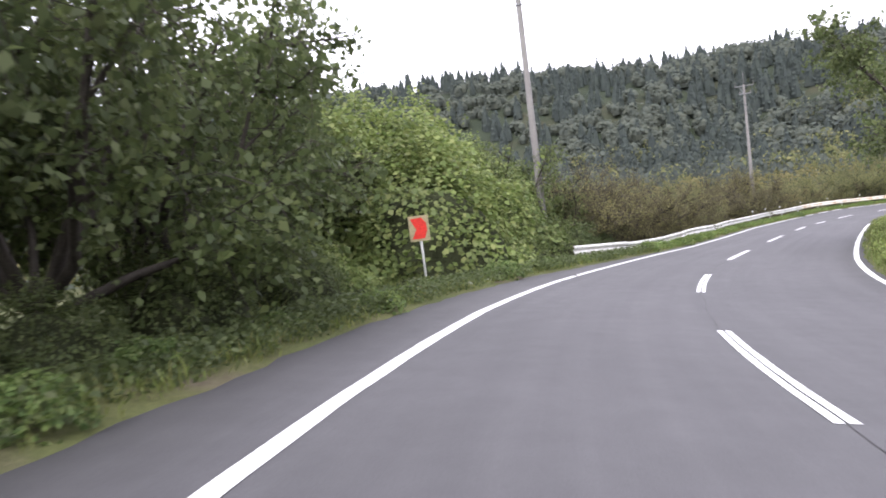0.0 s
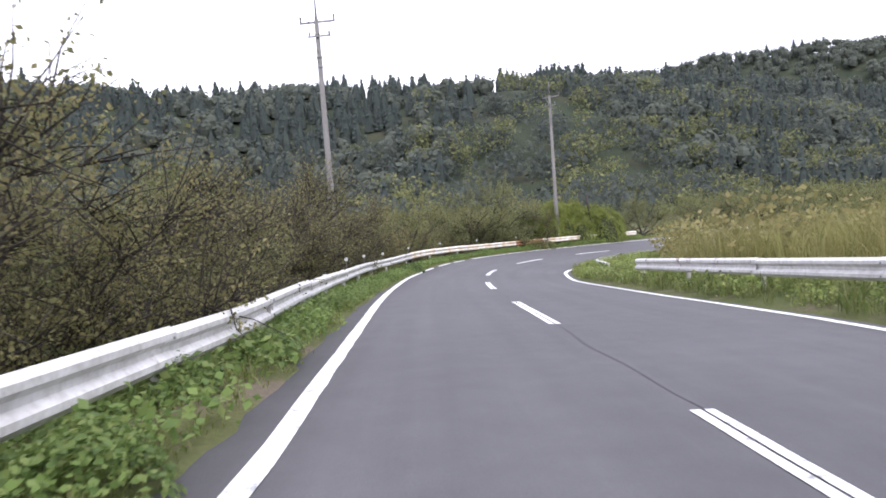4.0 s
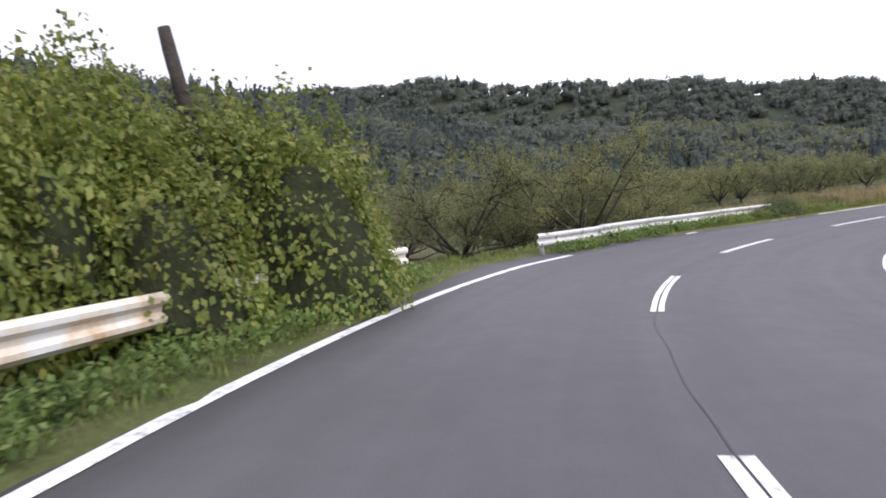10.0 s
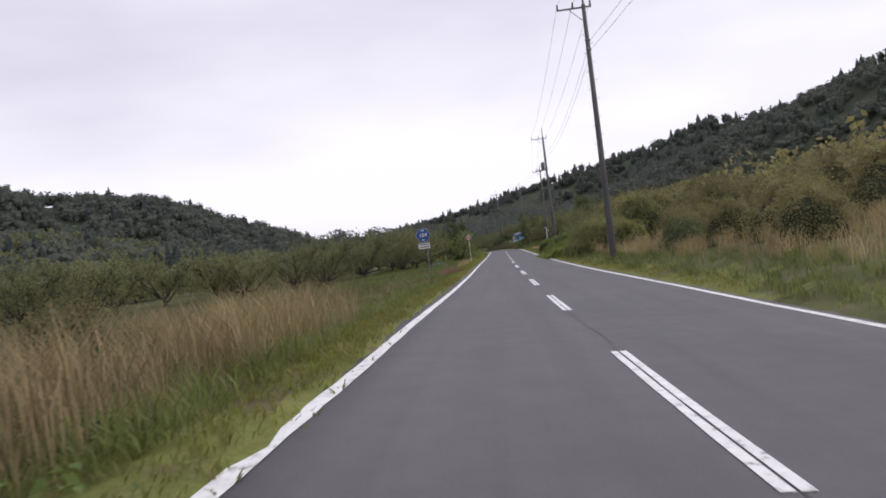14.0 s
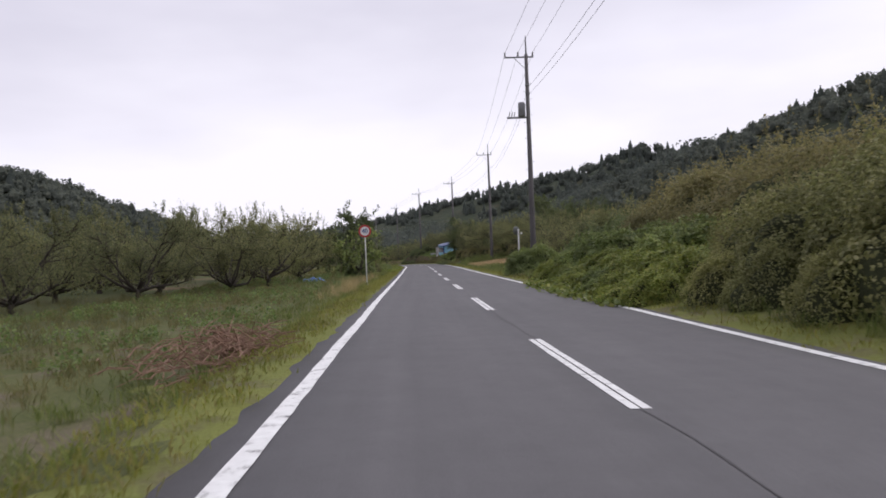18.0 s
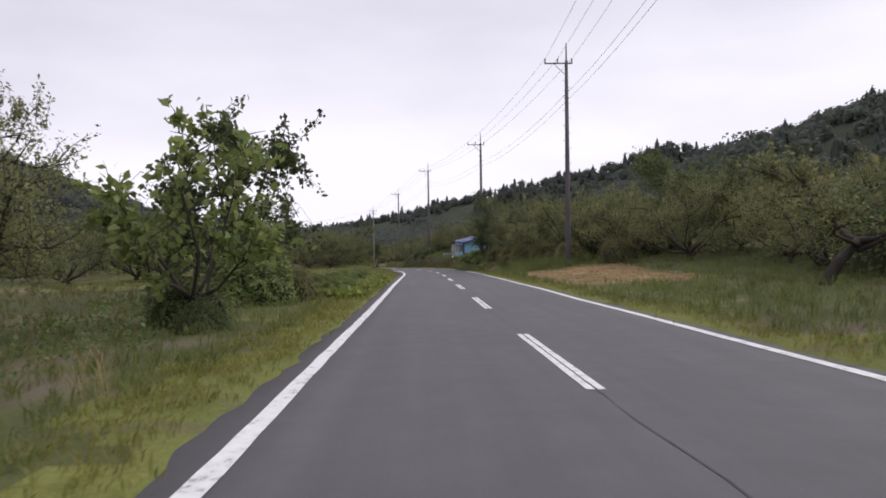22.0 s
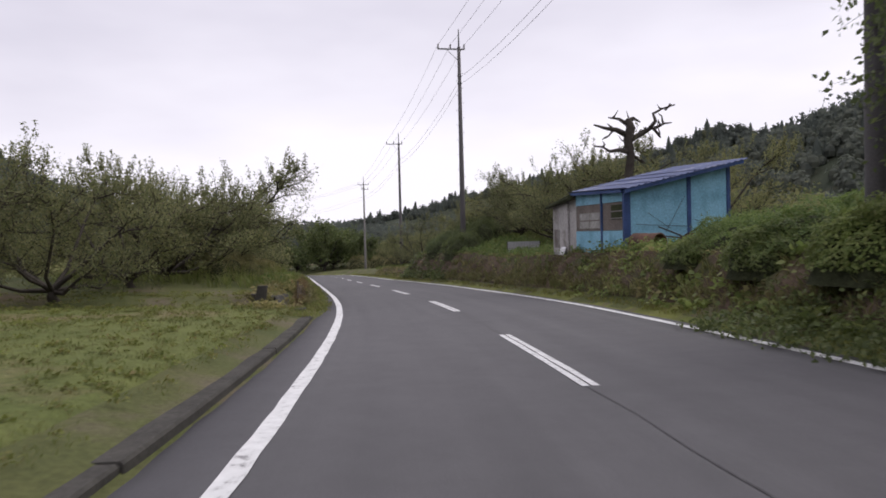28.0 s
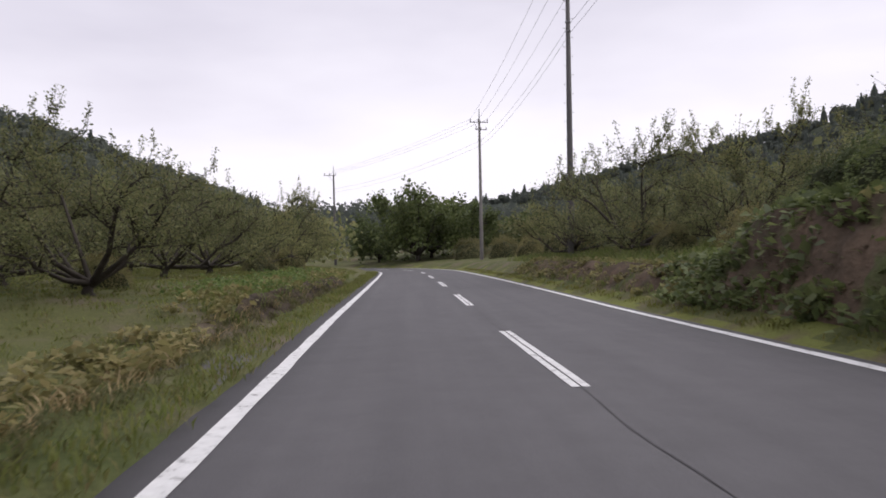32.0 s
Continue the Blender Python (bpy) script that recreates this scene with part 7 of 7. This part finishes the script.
def crumpled(sx, sy, sz, n=9, seed=1.0):
    g = np.stack(np.meshgrid(np.linspace(-1, 1, n), np.linspace(-1, 1, n)), -1)
    h = np.clip(1 - np.abs(g[..., 0]) ** 3, 0, 1) * np.clip(1 - np.abs(g[..., 1]) ** 3, 0, 1)
    z = h * sz * (0.55 + 0.45 * np.sin(g[..., 0] * 5 + seed) * np.cos(g[..., 1] * 4 + seed * 2)) + 0.004
    return sheet(np.stack([g[..., 0] * sx, g[..., 1] * sy, z], -1))


# ---- the blue shed on the bank ----
def wall_boards(w, h0, h1, n, mat, parent, place, name="wall_panel", thick=0.05, z=0.0):
    """A wall of upright panels, its top sloping from h0 to h1."""
    for i in range(n):
        a, b = w * i / n + 0.006, w * (i + 1) / n - 0.006
        ta, tb = h0 + (h1 - h0) * a / w, h0 + (h1 - h0) * b / w
        v = [(a, 0, z), (b, 0, z), (b, thick, z), (a, thick, z), (a, 0, ta), (b, 0, tb), (b, thick, tb), (a, thick, ta)]
        f = [(0, 3, 2, 1), (4, 5, 6, 7), (0, 1, 5, 4), (1, 2, 6, 5), (2, 3, 7, 6), (3, 0, 4, 7)]
        part(name, solid(name, v, f, mat), parent, place=place)


SHED_BLUE = two_scale("sky_blue_paint", (0.2, 0.44, 0.58), (0.27, 0.54, 0.69), 0.9, 18.0, 0.7, 0.15, third=(0.15, 0.34, 0.46), third_scale=1.5)
DEEP_BLUE = two_scale("deep_blue_timber", (0.02, 0.05, 0.15), (0.045, 0.09, 0.24), 2.0, 20.0, 0.7, 0.2)
ROOF_BLUE = two_scale("blue_roof_sheet", (0.06, 0.085, 0.2), (0.12, 0.155, 0.31), 0.8, 14.0, 0.5, 0.2, third=(0.3, 0.32, 0.42), third_scale=0.8)
PALE_GREY = two_scale("pale_grey_board", (0.36, 0.345, 0.335), (0.5, 0.48, 0.465), 1.0, 16.0, 0.9, 0.3, third=(0.22, 0.2, 0.18), third_scale=1.4)
OLD_GREY = two_scale("weathered_grey_board", (0.2, 0.185, 0.17), (0.32, 0.3, 0.28), 1.0, 16.0, 0.9, 0.4, third=(0.12, 0.1, 0.085), third_scale=1.2)
BROWN_BOARD = two_scale("brown_ply", (0.13, 0.11, 0.095), (0.21, 0.18, 0.16), 1.2, 16.0, 0.9, 0.3)
DIRTY_GLASS = two_scale("dusty_pane", (0.32, 0.31, 0.3), (0.46, 0.45, 0.43), 2.0, 9.0, 0.25, 0.0)


def shed():
    """A lean-to whose corner points down the road: a panelled front, a side along the road, a grey annex behind."""
    p = Vector(at([290.95], [5.19])[0])
    z0 = at([292.0], [0])[0][2] + 1.12
    turn = heading(292) + 4
    t = thing("shed", (p.x, p.y, z0), "small sky-blue shed with blue sheet roof and grey annex", "shed", turn=turn)
    wide, long, annex = 3.15, 3.65, 1.95
    top = lambda x, y: 1.98 + 0.22 * x + 0.03 * y
    side = Matrix.Rotation(radians(90), 4, "Z")
    # front: two wide panels between deep blue posts
    for x0, x1 in ((0.1, 1.84), (1.96, wide - 0.06)):
        wall_boards(x1 - x0, top(x0, 0) - 0.05, top(x1, 0) - 0.05, 1, SHED_BLUE, t, Matrix.Translation((x0, 0, 0)), "front_panel")
    for x, w in ((0.0, 0.2), (1.9, 0.12), (wide, 0.11)):
        v, f = box(w, 0.12, top(x, 0) - 0.02, x, 0.03, 0.0, 0.01)
        part("post", solid("post", v, f, DEEP_BLUE), t)
    for xa, xb, za, zb in ((0.25, 1.8, 0.98, 0.9), (0.6, 1.3, 1.3, 0.85), (1.75, 1.15, 1.75, 0.75), (2.0, 3.0, 1.1, 0.75)):
        v, f = tube([(xa, -0.04, za), (xb, -0.04, zb)], [0.007, 0.007], 5)
        part("stay_wire", solid("stay_wire", v, f, WIRE), t)
    # the side along the road: blue below and above, brown boards with panes between
    for y0, y1 in ((0.12, 1.6), (1.69, long - 0.03)):
        for name, lo, hi, mat in (("lower_panel", 0.0, 0.82, SHED_BLUE), ("upper_panel", 1.64, top(0, y0) - 0.04, SHED_BLUE), ("window_board", 0.83, 1.63, BROWN_BOARD)):
            v, f = box(0.05, y1 - y0, hi - lo, 0.025 if mat is SHED_BLUE else 0.04, (y0 + y1) / 2, lo)
            part(name, solid(name, v, f, mat), t)
    v, f = box(0.07, 0.07, 1.98, 0.0, 1.645, 0.0)
    part("post", solid("post", v, f, DEEP_BLUE), t)
    for i in range(2):
        for j in range(2):
            v, f = box(0.014, 0.72, 0.22, 0.008, 2.2 + 0.77 * i, 0.9 + 0.26 * j)
            part("window_pane", solid("window_pane", v, f, DIRTY_GLASS), t, "dusty pale window pane")
    # no hole is cut: a dark slab carries the darkness of the gap
    v, f = box(0.014, 0.8, 0.42, 0.012, 0.62, 1.14)
    gap = part("window_opening", solid("window_opening", v, f, INNER), t, "dark slab painted as the unlit gap of a broken window")
    for j in range(2):
        v, f = box(0.02, 0.84, 0.03, -0.004, 0.62, 1.16 + 0.2 * j)
        part("window_bar", solid("window_bar", v, f, OLD_GREY), gap)
    # the grey annex, its roof falling away, and plain walls behind
    for y0, y1, dx, drop in ((long + 0.02, long + 0.6, 0.06, 0.1), (long + 0.62, long + annex, 0.0, 0.14)):
        v, f = box(0.06, y1 - y0, 1.98 - drop, dx, (y0 + y1) / 2, 0.0)
        v = [(x, y, z - (0.16 * (y - long) / annex if z > 0.5 else 0.0)) for x, y, z in v]
        part("annex_panel", solid("annex_panel", v, f, PALE_GREY), t)
    v, f = box(0.012, 0.5, 0.62, -0.036, long + 1.6, 0.28)
    part("patch_board", solid("patch_board", v, f, OLD_GREY), t, "darker grey patch on the annex wall")
    v, f = tube([(-0.22, long - 0.1, 1.93), (-0.16, long + 0.7, 1.86), (-0.2, long + annex + 0.3, 1.66)], [0.1, 0.09, 0.04], 7)
    part("roof_edge", solid("roof_edge", v, f, INNER), t, "dark edge of the annex roof")
    rows = np.array([[(x, y, 2.0 + 0.12 * x - 0.14 * (y - long) + dz) for x in (-0.22, wide * 0.7)] for y, dz in ((long - 0.02, 0.0), (long + annex + 0.2, 0.0), (long + annex + 0.2, -0.05), (long - 0.02, -0.05), (long - 0.02, 0.0))])
    part("annex_roof", mesh_of("annex_roof", *sheet(rows), OLD_GREY), t)
    wall_boards(long, top(wide, 0) - 0.08, top(wide, long) - 0.08, 4, OLD_GREY, t, Matrix.Translation((wide, 0.06, 0)) @ side, "back_board")
    wall_boards(wide, 1.9, 2.5, 4, OLD_GREY, t, Matrix.Translation((0.1, long, 0)), "inner_board")
    wall_boards(wide * 0.66, 1.55, 1.8, 3, OLD_GREY, t, Matrix.Translation((0.05, long + annex - 0.05, 0)), "end_board")
    # roof: ribbed blue sheets with an overhang
    n = 5
    for i in range(n):
        x0, x1 = -0.2 + (wide + 0.55) * i / n, -0.2 + (wide + 0.55) * (i + 1) / n + 0.05
        xs = np.linspace(x0, x1, 13)
        rib = np.where(np.arange(13) % 3 == 0, 0.03, 0.0)
        sag = rnd.uniform(-0.015, 0.015)
        rows = np.stack([np.stack([xs, np.full(13, y), np.array([top(x, y) for x in xs]) + rib + 0.02 + dz + sag + 0.01 * (i % 2)], -1) for y, dz in ((-0.35, 0), (long + 0.15, 0), (long + 0.15, -0.02), (-0.35, -0.02), (-0.35, 0))])
        part("roof_sheet", solid("roof_sheet", *sheet(rows), ROOF_BLUE), t)
    v, f = box(wide + 0.5, 0.05, 0.1, wide / 2 + 0.05, -0.3, 0)
    v = [(x, y, z + top(x, y) - 0.09) for x, y, z in v]
    part("fascia", solid("fascia", v, f, DEEP_BLUE), t)
    v, f = box(0.05, long, 0.08, -0.17, long / 2, 0)
    v = [(x, y, z + top(x, y) - 0.07) for x, y, z in v]
    part("fascia", solid("fascia", v, f, DEEP_BLUE), t)
    q = new("white_rag", solid("white_rag", *crumpled(0.16, 0.2, 0.1, 7, 3.0), WHITE, True))
    q.matrix_world = t.matrix_world @ Matrix.Translation((-0.12, long + 0.9, 0.16)) @ Matrix.Rotation(radians(-70), 4, "Y")
    tagged(q, "crumpled white and blue plastic against the annex", "litter")
    # things before it
    j = thing("junk_heap", spot(290.3, 6.3), "heap of rusty scrap and brush in front of the shed", "scrap", turn=turn)
    for k in range(16):
        p, q = Vector((rnd.uniform(-0.9, 1.9), rnd.uniform(-0.4, 0.3), 0.05)), Vector((rnd.uniform(-0.9, 1.9), rnd.uniform(-0.5, 0.4), rnd.uniform(0.25, 0.75)))
        v, f = tube([p, p.lerp(q, 0.5) + Vector((0, 0, 0.1)), q], [0.03, 0.025, 0.015], 6)
        part("scrap_stick", solid("scrap_stick", v, f, DARK_RUST if k % 2 else BARK), j)
    drum = thing("rusty_drum", spot(290.2, 5.45), "rusty open drum lying before the blue shed", "drum", turn=turn + 20)
    ang = np.linspace(0, 2 * np.pi, 21)
    rows = np.stack([np.stack([rr * np.cos(ang), np.full(21, yy), 0.29 + rr * np.sin(ang)], -1) for rr, yy in ((0.24, 0.42), (0.26, -0.42), (0.29, -0.42), (0.28, 0.0), (0.29, 0.02), (0.29, 0.45), (0.01, 0.45))])
    part("barrel", mesh_of("barrel", *sheet(rows), DARK_RUST, True), drum)


shed()


def dead_tree():
    p = spot(298.9, 8.85)
    t = thing("dead_tree", p, "leafless dead tree with a stout trunk and twisted limbs", "tree", turn=heading(300))
    up = at([298.9], [0])[0][2] - p.z - 0.15
    limbs_ = [([(0.1, 0, -up - 0.4), (0.14, 0, 2.5), (-0.04, 0, 4.4), (0.08, 0, 5.3), (-0.02, 0.05, 5.9), (0.1, 0, 6.35), (0.0, 0, 6.75)], [0.28, 0.24, 0.18, 0.17, 0.19, 0.2, 0.1])]
    for q, r in (([(0, 0, 6.05), (-0.45, 0.1, 6.3), (-0.95, 0.0, 6.35), (-1.4, 0.1, 6.5)], 0.13), ([(0, 0, 5.4), (-0.4, -0.1, 5.5), (-0.8, 0.0, 5.45), (-1.15, -0.1, 5.62)], 0.12),
                 ([(0.05, 0, 5.9), (0.5, 0.1, 6.1), (1.0, 0.0, 6.4), (1.25, 0.1, 6.2), (1.4, 0.1, 6.0)], 0.13), ([(0.9, 0, 6.35), (1.15, 0.0, 6.65), (1.1, 0.1, 6.95), (1.5, 0.1, 7.15), (2.0, 0.0, 7.3)], 0.09),
                 ([(1.1, 0.05, 6.35), (1.5, 0.0, 6.55), (1.9, 0.1, 6.6)], 0.07), ([(0.05, 0, 5.3), (0.3, 0.1, 5.25), (0.55, 0.0, 5.0)], 0.11), ([(0, 0, 6.6), (0.25, 0.05, 6.75), (0.5, 0.0, 6.6)], 0.12),
                 ([(-0.05, 0, 6.5), (-0.3, 0.2, 6.75), (-0.75, 0.2, 6.8)], 0.09), ([(-0.6, 0, 6.32), (-0.7, 0.3, 6.1), (-0.95, 0.4, 5.95)], 0.05), ([(0.0, 0.1, 5.8), (0.2, 0.5, 6.1), (0.1, 0.9, 6.3)], 0.1)):
        n = len(q)
        limbs_.append((q, [r * (1 - 0.75 * i / (n - 1)) for i in range(n)]))
    for i in range(26):
        q, r = limbs_[1 + i % 10]
        k = int(rnd.integers(1, len(q)))
        o = Vector(q[k - 1]).lerp(Vector(q[k]), rnd.uniform(0.2, 1.0))
        e = o + Vector((rnd.normal() * 0.3, rnd.normal() * 0.25, rnd.uniform(-0.12, 0.42)))
        limbs_.append(([tuple(o), tuple(o.lerp(e, 0.5) + Vector(rnd.normal(size=3)) * 0.08), tuple(e)], [0.045, 0.03, 0.01]))
    v, f = join([tube([(x, y, z + up) for x, y, z in q], r, 8) for q, r in limbs_])
    part("trunk", solid("trunk", v, f, BARK, True), t)


dead_tree()


def sheet_bin():
    p = spot(304.6, 6.2)
    t = thing("sheet_metal_screen", p, "low screen of ribbed grey sheet metal under a tree", "screen", turn=heading(304) - 8)
    for i in range(2):
        xs = np.linspace(-0.75 + 0.75 * i, 0.0 + 0.75 * i, 19)
        rows = np.stack([np.stack([xs, 0.014 * np.cos(np.arange(19) * np.pi / 1.5) + y, np.full(19, z)], -1) for z, y in ((-0.1, 0), (0.62, 0), (0.62, 0.006), (-0.1, 0.006))])
        v, f = sheet(rows)
        part("sheet_panel", solid("sheet_panel", v, f, GREY_SHEET), t)
    for x in (-0.75, 0.0, 0.75):
        v, f = box(0.05, 0.05, 0.72, x, 0.04, -0.1)
        part("stake", solid("stake", v, f, BARK), t)


sheet_bin()


# ---- litter, tarpaulin, brush ----
TARP = flat_material("blue_tarpaulin", (0.1, 0.2, 0.5), 0.4)
tarp = new("blue_tarpaulin", solid("blue_tarpaulin", *crumpled(0.9, 0.5, 0.35, 12), TARP, True))
tarp.matrix_world = Matrix.Translation(spot(216.8, -8.67)) @ Matrix.Rotation(0.7, 4, "Z")
tagged(tarp, "crumpled blue tarpaulin lying in the orchard grass", "tarpaulin")
for s, u, k in ((19.5, -4.75, 0.2), (12.3, -5.0, 0.1), (55.6, -3.95, 0.08), (11.2, -5.1, 0.09), (36.0, 4.6, 0.07)):
    o = new("plastic_litter", solid("plastic_litter", *crumpled(k, k * 0.6, k * 0.6, 7, s), WHITE, True))
    o.matrix_world = Matrix.Translation(spot(s, u) + Vector((0, 0, 0.06))) @ Matrix.Rotation(s, 4, "Z")
    tagged(o, "crumpled white plastic litter on the verge", "litter", "white litter")
for s, u in ((14.5, -3.3), (124.5, 2.2)):
    o = new("road_debris", solid("road_debris", *crumpled(0.09, 0.03, 0.02, 6, s), BARK, True))
    o.matrix_world = Matrix.Translation(Vector(at([s], [u], 0.004)[0])) @ Matrix.Rotation(s, 4, "Z")
    tagged(o, "small dark piece of bark on the asphalt", "debris")
brush = thing("brush_pile", spot(176.2, -4.3), "pile of cut brown stalks on the verge", "brush", turn=heading(176))
STALK = flat_material("dry_stalk", (0.25, 0.15, 0.105), 0.9)
for i in range(12):
    mx_, my_ = rnd.normal() * 0.34, rnd.normal() * 0.8
    sticks = []
    for k in range(28):
        p = Vector((mx_ + rnd.normal() * 0.22, my_ + rnd.normal() * 0.35, rnd.uniform(0.04, 0.4)))
        d = Vector((rnd.normal(), rnd.normal(), rnd.uniform(-0.15, 0.4))).normalized() * rnd.uniform(0.25, 0.7)
        sticks.append(tube([p, p + d * 0.5 + Vector((0, 0, 0.05)), p + d], [0.011, 0.009, 0.004], 4, False))
    part("stalk_bundle", solid("stalk_bundle", *join(sticks), STALK), brush)
